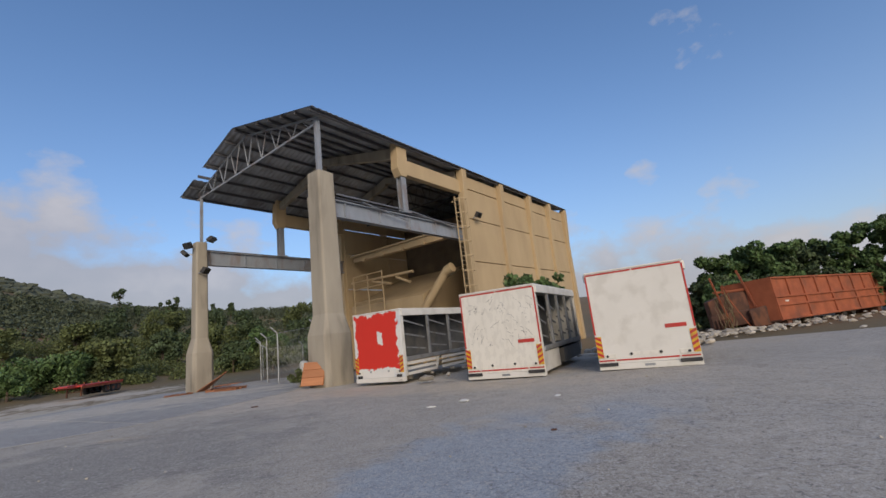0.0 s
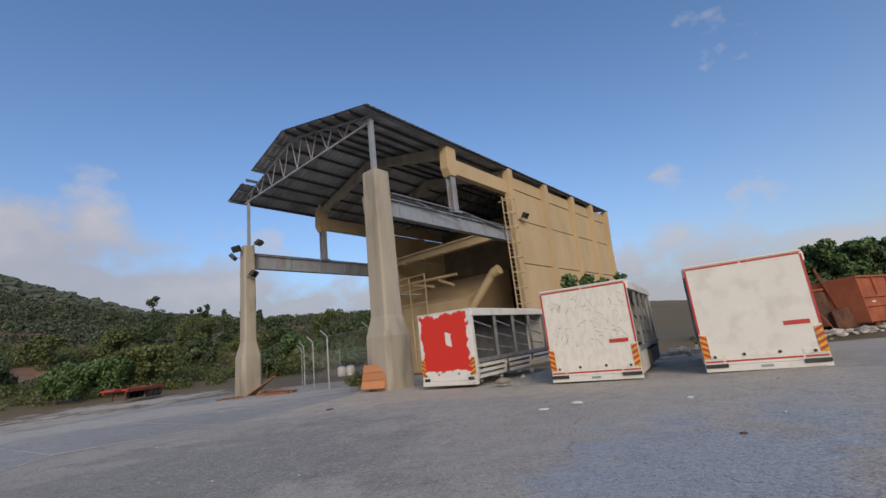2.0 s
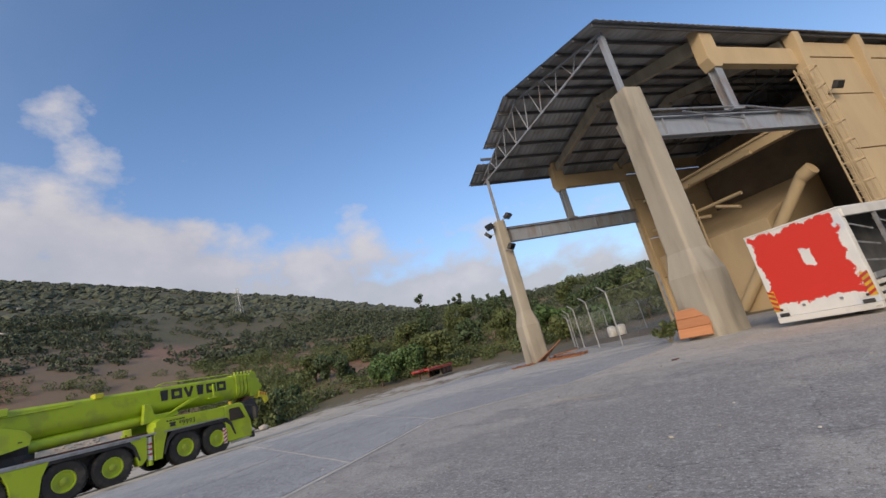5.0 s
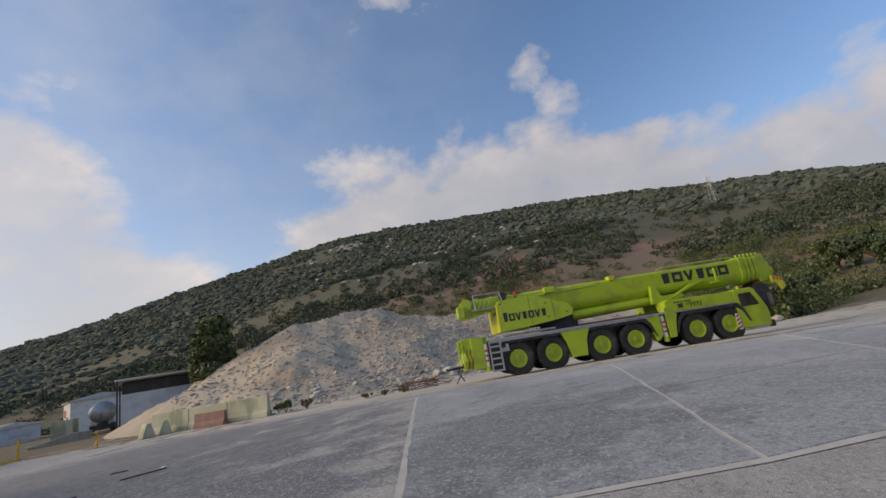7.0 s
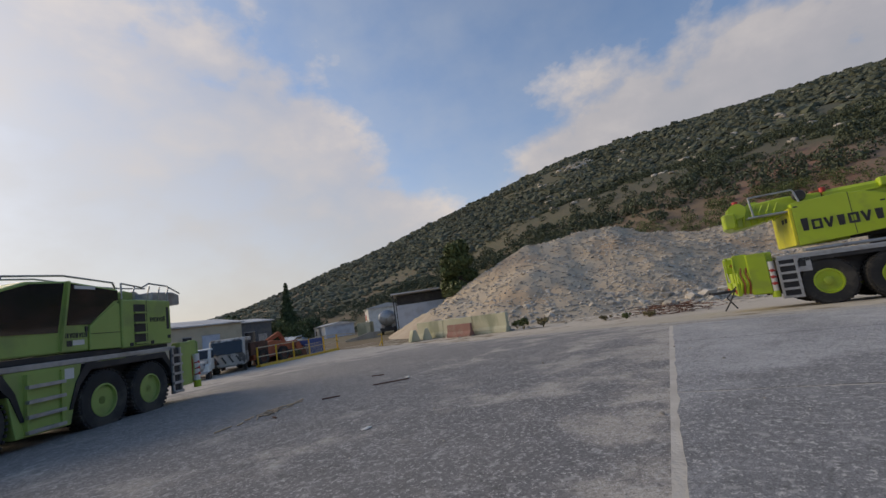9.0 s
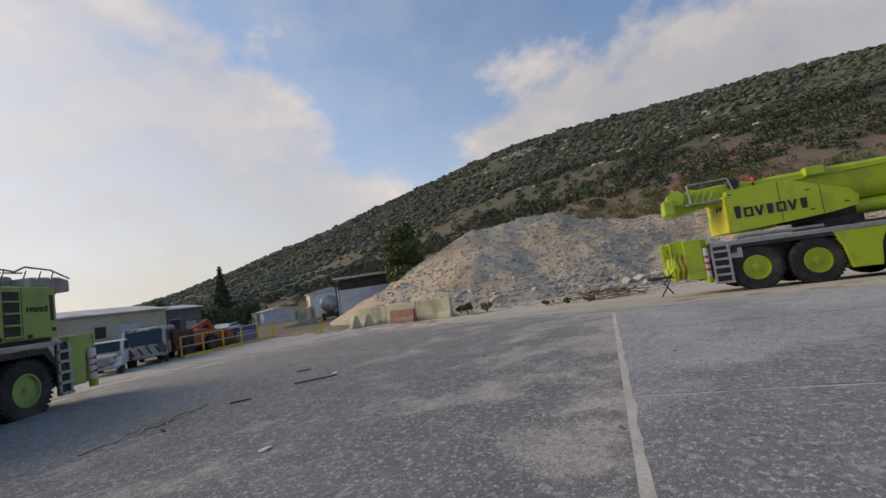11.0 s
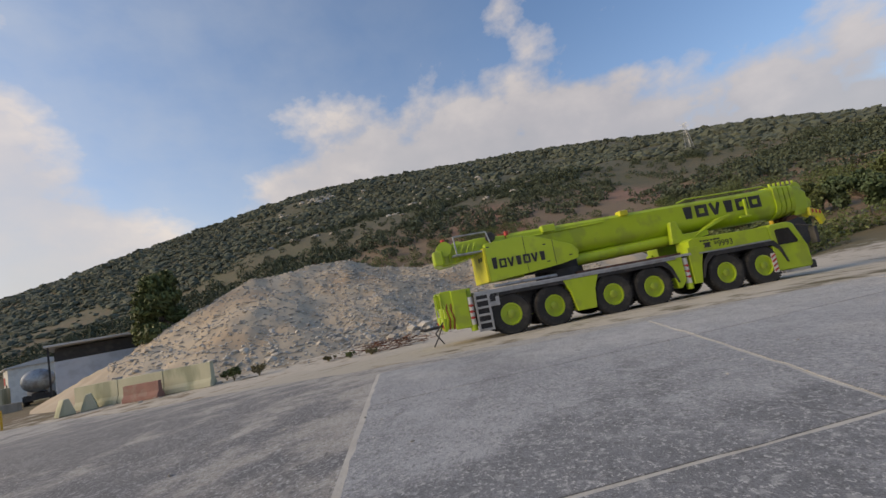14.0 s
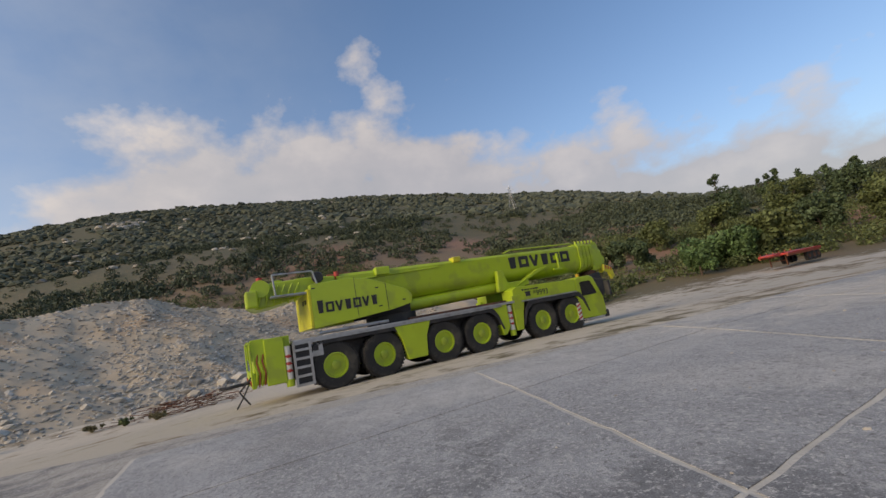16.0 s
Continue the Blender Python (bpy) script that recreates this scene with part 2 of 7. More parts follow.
M["cream"] = mat("cream_shed_wall", (0.55, 0.48, 0.35), (0.48, 0.42, 0.30), 0.8, 0.85, bump=0.15, dirt=(0.33, 0.28, 0.2), dscale=0.5, damt=0.4)
M["bluewhite"] = mat("pale_blue_box_panel", (0.52, 0.58, 0.66), (0.45, 0.51, 0.6), 1, 0.5, bump=0.05, dirt=(0.3, 0.32, 0.35), dscale=1, damt=0.3)
M["blue"] = mat("blue_paint", (0.03, 0.07, 0.25), (0.04, 0.08, 0.22), 2, 0.5, bump=0.05)
M["barrier"] = mat("yellowed_concrete_barrier", (0.52, 0.50, 0.36), (0.42, 0.42, 0.29), 1.1, 0.9, bump=0.3, bscale=22, dirt=(0.22, 0.24, 0.16), dscale=1.2, damt=0.6, stretch=(1, 1, 0.3))
M["barrier_red"] = mat("faded_red_concrete", (0.30, 0.16, 0.13), (0.24, 0.13, 0.11), 1.5, 0.9, bump=0.3, dirt=(0.3, 0.25, 0.2), dscale=2, damt=0.4)


# ground materials: zones of the yard by place, with ragged borders
def ground_mat(name, base, base2, spots, fine_scale=60.0, bump=0.3, rough=0.92, big=0.25, speck=0.0, cracks=0.0, mottle=0.0):
    """spots: (x, y, rx, ry, rotation, colour, strength) worn or painted patches with ragged borders."""
    m = mat(name, base, base2, big, rough, bump=bump, bscale=fine_scale, detail=10)
    nt = m.node_tree
    bs = nt.nodes["Principled BSDF"]
    cur = bs.inputs["Base Color"].links[0].from_socket
    tc = nt.nodes.new("ShaderNodeTexCoord").outputs["Object"]

    def math_(op, a, b):
        n = nt.nodes.new("ShaderNodeMath")
        n.operation = op
        for i, s in enumerate((a, b)):
            if isinstance(s, (int, float)):
                n.inputs[i].default_value = s
            else:
                nt.links.new(s, n.inputs[i])
        return n.outputs[0]

    n1 = nt.nodes.new("ShaderNodeTexNoise")
    n1.inputs["Scale"].default_value, n1.inputs["Detail"].default_value, n1.inputs["Roughness"].default_value = 0.8, 12.0, 0.66
    nt.links.new(tc, n1.inputs["Vector"])
    for (x, y, rx, ry, rot, colr, amt) in spots:
        mp = nt.nodes.new("ShaderNodeMapping")
        mp.vector_type = "TEXTURE"
        mp.inputs["Location"].default_value = (x, y, 0)
        mp.inputs["Rotation"].default_value = (0, 0, radians(rot))
        mp.inputs["Scale"].default_value = (rx, ry, 1e4)
        nt.links.new(tc, mp.inputs[0])
        ln = nt.nodes.new("ShaderNodeVectorMath")
        ln.operation = "LENGTH"
        nt.links.new(mp.outputs[0], ln.inputs[0])
        v = math_("ADD", math_("SUBTRACT", 1.0, ln.outputs["Value"]), math_("MULTIPLY", math_("SUBTRACT", n1.outputs["Fac"], 0.5), 3.2))
        mr = nt.nodes.new("ShaderNodeMapRange")
        mr.inputs[1].default_value, mr.inputs[2].default_value, mr.inputs[4].default_value = 0.0, 0.45, amt
        nt.links.new(v, mr.inputs[0])
        mx = nt.nodes.new("ShaderNodeMix")
        mx.data_type = "RGBA"
        nt.links.new(mr.outputs[0], mx.inputs[0])
        nt.links.new(cur, mx.inputs[6])
        mx.inputs[7].default_value = (*colr, 1)
        cur = mx.outputs[2]
    # stone chips and grit
    vo = nt.nodes.new("ShaderNodeTexNoise")
    vo.inputs["Scale"].default_value, vo.inputs["Detail"].default_value, vo.inputs["Roughness"].default_value = 70.0, 6.0, 0.78
    nt.links.new(tc, vo.inputs["Vector"])
    mr = nt.nodes.new("ShaderNodeMapRange")
    mr.inputs[1].default_value, mr.inputs[2].default_value = 0.3, 0.7
    mr.inputs[3].default_value, mr.inputs[4].default_value = 1.0 - speck, 1.0 + speck
    nt.links.new(vo.outputs["Fac"], mr.inputs[0])
    hs = nt.nodes.new("ShaderNodeHueSaturation")
    nt.links.new(mr.outputs[0], hs.inputs["Value"])
    nt.links.new(cur, hs.inputs["Color"])
    cur = hs.outputs[0]
    # soft mottling a hand's breadth to a stride wide
    mo = nt.nodes.new("ShaderNodeTexNoise")
    mo.inputs["Scale"].default_value, mo.inputs["Detail"].default_value, mo.inputs["Roughness"].default_value = 2.3, 9.0, 0.7
    nt.links.new(tc, mo.inputs["Vector"])
    mr = nt.nodes.new("ShaderNodeMapRange")
    mr.inputs[1].default_value, mr.inputs[2].default_value = 0.3, 0.7
    mr.inputs[3].default_value, mr.inputs[4].default_value = 1.0 - mottle, 1.0 + mottle
    nt.links.new(mo.outputs["Fac"], mr.inputs[0])
    hs = nt.nodes.new("ShaderNodeHueSaturation")
    nt.links.new(mr.outputs[0], hs.inputs["Value"])
    nt.links.new(cur, hs.inputs["Color"])
    cur = hs.outputs[0]
    if cracks:
        # thin wandering cracks and pale scuffs
        warpn = nt.nodes.new("ShaderNodeVectorMath")
        warpn.operation = "SCALE"
        warpn.inputs["Scale"].default_value = 0.7
        n2 = nt.nodes.new("ShaderNodeTexNoise")
        n2.inputs["Scale"].default_value, n2.inputs["Detail"].default_value = 1.6, 8.0
        nt.links.new(tc, n2.inputs["Vector"])
        nt.links.new(n2.outputs["Color"], warpn.inputs[0])
        addn = nt.nodes.new("ShaderNodeVectorMath")
        nt.links.new(tc, addn.inputs[0])
        nt.links.new(warpn.outputs[0], addn.inputs[1])
        vor = nt.nodes.new("ShaderNodeTexVoronoi")
        vor.feature = "DISTANCE_TO_EDGE"
        vor.inputs["Scale"].default_value = 0.22
        nt.links.new(addn.outputs[0], vor.inputs["Vector"])
        cr = nt.nodes.new("ShaderNodeMapRange")
        cr.inputs[1].default_value, cr.inputs[2].default_value, cr.inputs[3].default_value, cr.inputs[4].default_value = 0.0007, 0.0032, cracks, 0.0
        nt.links.new(vor.outputs["Distance"], cr.inputs[0])
        gate = math_("MULTIPLY", cr.outputs[0], math_("GREATER_THAN", n1.outputs["Fac"], 0.47))
        mx = nt.nodes.new("ShaderNodeMix")
        mx.data_type = "RGBA"
        nt.links.new(gate, mx.inputs[0])
        nt.links.new(cur, mx.inputs[6])
        mx.inputs[7].default_value = (0.05, 0.047, 0.043, 1)
        cur = mx.outputs[2]
        for scale, lo, hi, amt, tint_ in ((9.0, 0.55, 0.60, 0.5, (0.45, 0.44, 0.42)), (28.0, 0.56, 0.60, 0.85, (0.54, 0.525, 0.50)), (18.0, 0.39, 0.44, -0.65, (0.11, 0.108, 0.106))):
            sc = nt.nodes.new("ShaderNodeTexNoise")
            sc.inputs["Scale"].default_value, sc.inputs["Detail"].default_value, sc.inputs["Roughness"].default_value = scale, 7.0, 0.72
            nt.links.new(tc, sc.inputs["Vector"])
            sr = nt.nodes.new("ShaderNodeMapRange")
            sr.inputs[1].default_value, sr.inputs[2].default_value = lo, hi
            sr.inputs[3].default_value, sr.inputs[4].default_value = (0.0, amt) if amt > 0 else (-amt, 0.0)
            nt.links.new(sc.outputs["Fac"], sr.inputs[0])
            mx = nt.nodes.new("ShaderNodeMix")
            mx.data_type = "RGBA"
            nt.links.new(sr.outputs[0], mx.inputs[0])
            nt.links.new(cur, mx.inputs[6])
            mx.inputs[7].default_value = (*tint_, 1)
            cur = mx.outputs[2]
    nt.links.new(cur, bs.inputs["Base Color"])
    return m


BLUISH, DUSTY = (0.30, 0.338, 0.385), (0.56, 0.505, 0.425)
M["asphalt"] = ground_mat("worn_grey_asphalt", (0.325, 0.302, 0.268), (0.415, 0.384, 0.338), [
    (-2.0, 18.0, 11.0, 4.5, 0, DUSTY, 0.65), (3.8, 6.6, 3.2, 1.5, 62, BLUISH, 0.9), (1.3, 4.8, 2.0, 0.9, 30, BLUISH, 0.8), (6.6, 9.0, 2.4, 1.1, 50, BLUISH, 0.8), (8.6, 4.6, 0.7, 3.0, -35, BLUISH, 0.7),
    (2.0, 15.0, 7.0, 1.6, -28, (0.47, 0.41, 0.32), 0.8), (10.0, 9.5, 8.0, 2.5, -20, (0.42, 0.38, 0.32), 0.6), (13.5, 21.0, 7.0, 5.0, -20, (0.42, 0.37, 0.30), 0.8),
    (-4.0, 11.1, 1.1, 0.35, -10, (0.46, 0.39, 0.29), 1.0), (-2.5, 8.5, 4.0, 4.5, 0, (0.235, 0.226, 0.212), 0.75), (-11.0, -9.0, 18.0, 11.0, 20, (0.152, 0.15, 0.15), 0.95), (-14.0, -2.6, 7.0, 1.6, 0, (0.165, 0.162, 0.16), 0.8), (-6.5, -0.6, 6.0, 2.4, 5, (0.165, 0.163, 0.162), 0.9)], 70.0, 0.32, speck=0.6, cracks=0.45, mottle=0.16)
M["slab"] = ground_mat("pale_concrete_slab", (0.365, 0.366, 0.364), (0.268, 0.272, 0.276), [
    (-16.5, 9.0, 2.2, 9.0, 5, (0.43, 0.42, 0.40), 0.7), (-12, 8, 2.0, 1.0, 30, (0.42, 0.41, 0.39), 0.5), (-15.5, 2.5, 3.5, 0.7, 10, (0.20, 0.20, 0.20), 0.5), (-9.0, 3.2, 3.8, 2.4, -15, (0.175, 0.177, 0.18), 0.85), (-15, 17, 8, 4, 60, (0.52, 0.485, 0.43), 0.75), (-11, 22, 8, 5, 30, (0.52, 0.485, 0.43), 0.75)], 70.0, 0.32, speck=0.65, cracks=0.4, mottle=0.2)
M["soil"] = ground_mat("dry_hill_soil", (0.19, 0.125, 0.068), (0.118, 0.105, 0.05), [
    (-334, -26, 255, 420, 0, (0.078, 0.084, 0.050), 0.8), (-30, 8, 16, 36, 6, (0.52, 0.46, 0.37), 1.0), (-22, -6, 7, 10, 10, (0.43, 0.385, 0.31), 0.9), (-24, 30, 10, 7, 20, (0.46, 0.415, 0.34), 0.9), (-33, 43, 9, 7, 10, (0.48, 0.43, 0.355), 0.95), (-132, 18, 46, 85, 0, (0.195, 0.138, 0.09), 0.8), (-140, 66, 45, 16, 25, (0.27, 0.15, 0.10), 0.8), (-70, 82, 42, 24, 35, (0.27, 0.15, 0.095), 0.85), (-130, 10, 60, 14, -5, (0.25, 0.13, 0.08), 0.8), (-95, 110, 30, 12, 40, (0.27, 0.15, 0.09), 0.7), (-30, 105, 30, 9, 10, (0.27, 0.15, 0.09), 0.7)], 8.0, 0.6, big=0.05, speck=0.25)

# ---- mesh helpers ----
def box(bm, x0, x1, y0, y1, z0, z1, m=None):
    vs = [bm.verts.new(Vector((x, y, z))) for z in (z0, z1) for y in (y0, y1) for x in (x0, x1)]
    for f in ((0, 2, 3, 1), (4, 5, 7, 6), (0, 1, 5, 4), (2, 6, 7, 3), (0, 4, 6, 2), (1, 3, 7, 5)):
        bm.faces.new([vs[i] for i in f])
    if m is not None:
        bmesh.ops.transform(bm, matrix=m, verts=vs)
    return bm


def prism(bm, pts, a, b, axis="y"):
    """A polygon drawn in the other two axes, pushed from a to b along axis."""
    def at(p, q, w):
        return {"x": (w, p, q), "y": (p, w, q), "z": (p, q, w)}[axis]
    lo = [bm.verts.new(at(p, q, a)) for p, q in pts]
    hi = [bm.verts.new(at(p, q, b)) for p, q in pts]
    n = len(pts)
    bm.faces.new(lo)
    bm.faces.new(hi[::-1])
    for i in range(n):
        bm.faces.new((lo[i], hi[i], hi[(i + 1) % n], lo[(i + 1) % n]))
    bmesh.ops.recalc_face_normals(bm, faces=bm.faces[:])
    return bm


def rod(bm, p, q, r, n=8, r2=None):
    p, q = Vector(p), Vector(q)
    d = q - p
    if d.length < 1e-5:
        return bm
    m = Matrix.Translation((p + q) / 2) @ d.to_track_quat("Z", "Y").to_matrix().to_4x4()
    bmesh.ops.create_cone(bm, cap_ends=True, segments=n, radius1=r, radius2=r if r2 is None else r2, depth=d.length, matrix=m)
    return bm


def bar(bm, p, q, w, h):
    """A rectangular bar from p to q."""
    p, q = Vector(p), Vector(q)
    d = q - p
    m = Matrix.Translation((p + q) / 2) @ d.to_track_quat("X", "Z").to_matrix().to_4x4()
    return box(bm, -d.length / 2, d.length / 2, -w / 2, w / 2, -h / 2, h / 2, m)


def part(name, bm, material, parent, label="", smooth=False, bevel=0.0, kind=""):
    me = bpy.data.meshes.new(name)
    bm.to_mesh(me)
    bm.free()
    me.materials.append(material)
    if smooth:
        for p in me.polygons:
            p.use_smooth = True
    ob = new(name, me)
    ob.parent = parent
    if bevel:
        b = ob.modifiers.new("bevel", "BEVEL")
        b.width, b.segments, b.limit_method = bevel, 2, "ANGLE"
    if smooth:
        e = ob.modifiers.new("split", "EDGE_SPLIT")
        e.split_angle = radians(40)
    return tagged(ob, label=label, kind=kind)


def thing(name, label, category, m, group="", kind=""):
    ob = new(name)
    ob.matrix_world = m
    ob.empty_display_size = 0.2
    return tagged(ob, label, category, group, kind)


def raw(name, verts, faces, material, parent=None, smooth=False):
    me = bpy.data.meshes.new(name)
    me.from_pydata(verts, [], faces)
    me.materials.append(material)
    if smooth:
        me.polygons.foreach_set("use_smooth", [True] * len(me.polygons))
    ob = new(name, me)
    ob.parent = parent
    return ob


B = bmesh.new


# ---- lie of the land ----
def soft(v, k=1.5):
    return v if v > 8 * k else k * math.log1p(math.exp(v / k))


def yard_z(x, y):
    z = -0.055 * soft(-x - 17.5) - 0.03 * soft(-y - 2.0) - 0.018 * soft(y - 12.5) + 0.012 * soft(x - 6)
    return -0.78 + math.log1p(math.exp((z + 0.78) / 0.06)) * 0.06 if z < -0.4 else z


AZ = (-180, -120, -60, -30, -5, 8, 20, 30, 38, 45, 52, 60, 70, 82, 93, 101, 109, 116, 123, 131, 139, 146, 153, 160, 180)
EL = (1.5, 1.5, 1.6, 1.8, 4.4, 5.0, 5.2, 5.6, 6.8, 9.0, 11.2, 13.2, 15.2, 16.9, 17.3, 17.4, 16.8, 15.3, 13.3, 10.8, 8.1, 5.8, 3.6, 2.2, 1.5)
DIST = (600, 400, 170, 150, 190, 210, 230, 250, 270, 300, 350, 400, 440, 460, 460, 470, 490, 510, 540, 600, 700, 820, 1000, 1100, 600)
EDGE = (90, 80, 60, 52, 62, 62, 58, 55, 52, 47, 42, 38, 36, 35, 35, 36, 44, 58, 80, 110, 120, 110, 100, 95, 90)
DIP = (2, 2, 1, 1, 1, 1, 1, 1, 1, 1.2, 2, 4, 8, 8, 8, 8, 8, 7, 5, 3, 3, 3, 3, 3, 2)
CX, CY = -5.0, 3.0


def land_z(x, y):
    dx, dy = x - CX, y - CY
    r, a = math.hypot(dx, dy), math.degrees(math.atan2(-dx, dy))
    el, D, e, dip = (float(np.interp(a, AZ, t)) for t in (EL, DIST, EDGE, DIP))
    base = yard_z(max(-45, min(25, x)), max(-40, min(40, y)))
    if r <= e:
        return base
    H = D * math.tan(radians(el)) + 1.3
    s = (r - e) / (D - e)
    down = dip * math.exp(-((r - e - 30) / 26) ** 2) if r - e < 30 else dip * math.exp(-((r - e - 30) / 60) ** 2)
    down *= min(1, (r - e) / 10)
    if s <= 1:
        rise = H * (s ** 1.35 * (1.18 - 0.18 * s))
    else:
        rise = H * max(-0.2, 1 - (s - 1) * 0.55)
    n = noise.fractal((x * 0.012, y * 0.012, 0.3), 1.0, 2.0, 4)
    n2 = noise.fractal((x * 0.05, y * 0.05, 2.3), 1.0, 2.0, 3)
    w = min(1, (r - e) / 90)
    return base - down + rise + w * (n * 4.5 * min(1, s * 2) * (1 - 0.75 * math.exp(-((s - 1) / 0.12) ** 2)) + n2 * 0.7)


radii = [0, 4, 8, 12, 16, 20, 24, 28, 32, 35, 38, 42, 46, 50, 55, 60, 66, 72, 80, 90, 100, 112, 125, 140, 155, 172, 190, 210, 230, 250, 272, 296, 320, 345, 370, 395, 420, 445, 470, 500, 530, 570, 620, 680, 760, 860, 1000, 1200, 1600, 2400, 4000]
NA = 288
vs, fs = [(CX, CY, yard_z(CX, CY))], []
for r in radii[1:]:
    for i in range(NA):
        a = 2 * math.pi * i / NA
        x, y = CX - r * math.sin(a), CY + r * math.cos(a)
        vs.append((x, y, land_z(x, y) - 0.03))
for i in range(NA):
    fs.append((0, 1 + i, 1 + (i + 1) % NA))
for k in range(len(radii) - 2):
    for i in range(NA):
        p, q = 1 + k * NA, 1 + (k + 1) * NA
        fs.append((p + i, q + i, q + (i + 1) % NA, p + (i + 1) % NA))
tagged(raw("ground", vs, fs, M["soil"], smooth=True), "dry brown hill soil and pale dust round the yard", "ground", kind="structure")


def sheet(name, outline, material, lift, label, step=1.5, category="pavement"):
    """A thin paved sheet that follows the yard, cut to a convex or plain outline."""
    bm = B()
    bm.faces.new([bm.verts.new((x, y, 0)) for x, y in outline])
    xs, ys = [p[0] for p in outline], [p[1] for p in outline]
    for axis, lo, hi in ((0, min(xs), max(xs)), (1, min(ys), max(ys))):
        v = lo + step
        while v < hi:
            co, no = [0, 0, 0], [0, 0, 0]
            co[axis], no[axis] = v, 1
            bmesh.ops.bisect_plane(bm, geom=bm.verts[:] + bm.edges[:] + bm.faces[:], plane_co=co, plane_no=no)
            v += step
    for v in bm.verts:
        v.co.z = yard_z(v.co.x, v.co.y) + lift
    bmesh.ops.recalc_face_normals(bm, faces=bm.faces[:])
    if bm.faces[:] and bm.faces[0].normal.z < 0:
        bmesh.ops.reverse_faces(bm, faces=bm.faces[:])
    return tagged(part(name, bm, material, None, kind="structure"), label, category)


asphalt = sheet("pavement", [(-18, 12), (-18.5, 30), (-12, 36), (0, 30), (6, 24), (12, 21.5), (24, 13), (36, 8), (40, -20), (20, -40), (-20, -42), (-29, -30), (-28, -19), (-24, -9), (-19.5, -1.5)], M["asphalt"], 0.0, "worn grey asphalt yard with bluish worn patches")

# pale concrete slabs, each a piece, on a bed of pale joint filler
NEAR_Y = (1.86, 4.76, 7.9, 11.2, 13.4, 19.5, 26.0)
NEAR_X = (-6.1, -6.42, -7.02, -7.8, -5.2, -3.6, -4.6)
FAR_Y = (-0.17, 6.32, 11.7, 16.8, 22.0, 27.5, 33.0)
FAR_X = (-17.6, -17.6, -17.8, -18.4, -19.0, -19.5, -20.0)
bed = sheet("pavement_bed", [(NEAR_X[0] + 0.05, NEAR_Y[0] - 0.05)] + [(x + 0.10, y) for x, y in zip(NEAR_X, NEAR_Y)][1:] + list(zip(FAR_X, FAR_Y))[:0:-1] + [(FAR_X[0], FAR_Y[0] - 0.05)], M["joint"], 0.008, "pale joint filler between concrete slabs", 2.0)
CUTS = [(0.0, a, b, 1.0) for a, b in ((0.314, 0.673), (0.362, 0.73), (0.39, 0.78), (0.39, 0.76), (0.37, 0.72), (0.36, 0.70), (0.35, 0.68))]
GAP = 0.027


def slab_corner(j, f):
    return Vector((NEAR_X[j] + (FAR_X[j] - NEAR_X[j]) * f, NEAR_Y[j] + (FAR_Y[j] - NEAR_Y[j]) * f))


for j in range(len(NEAR_Y) - 1):
    for i in range(3):
        quad = [slab_corner(j, CUTS[j][i]), slab_corner(j, CUTS[j][i + 1]), slab_corner(j + 1, CUTS[j + 1][i + 1]), slab_corner(j + 1, CUTS[j + 1][i])]
        mid = sum(quad, Vector((0, 0))) / 4
        bm = B()
        N = 14
        inset = [p + (mid - p).normalized() * GAP * 1.5 for p in quad]
        grid = []
        for b in range(N + 1):
            row = []
            for a in range(N + 1):
                p = inset[0].lerp(inset[1], a / N).lerp(inset[3].lerp(inset[2], a / N), b / N)
                if a in (0, N) or b in (0, N):
                    p = p + Vector((noise.noise((p.x * 5, p.y * 5, 3)) + noise.noise((p.x * 1.3, p.y * 1.3, 3)), noise.noise((p.x * 5, p.y * 5, 9)) + noise.noise((p.x * 1.3, p.y * 1.3, 9)))) * 0.028
                row.append(bm.verts.new((p.x, p.y, yard_z(p.x, p.y) + 0.016)))
            grid.append(row)
        for b in range(N):
            for a in range(N):
                bm.faces.new((grid[b][a], grid[b][a + 1], grid[b + 1][a + 1], grid[b + 1][a]))
        bmesh.ops.recalc_face_normals(bm, faces=bm.faces[:])
        if next(iter(bm.faces)).normal.z < 0:
            bmesh.ops.reverse_faces(bm, faces=bm.faces[:])
        rim = [e for e in bm.edges if e.is_boundary]
        ext = bmesh.ops.extrude_edge_only(bm, edges=rim)
        for v in ext["geom"]:
            if isinstance(v, bmesh.types.BMVert):
                v.co.z -= 0.02
        part("slab", bm, M["slab"], bed)

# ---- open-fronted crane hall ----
# dusty wall with the hall's inner shade put into its base colour
M["dusty_shade"] = mat("shade_toned_dusty_wall", (0.17, 0.13, 0.09), (0.12, 0.09, 0.065), 0.6, 0.95, bump=0.2, dirt=(0.24, 0.18, 0.11), dscale=0.4, damt=0.5)
HALL = pose(-2.28, 20.56, 0, 0, 0, 55.3)
hall = thing("crane_hall", "beige concrete hall with grey steel roof and open crane bay", "building", HALL)
VL = 12.9


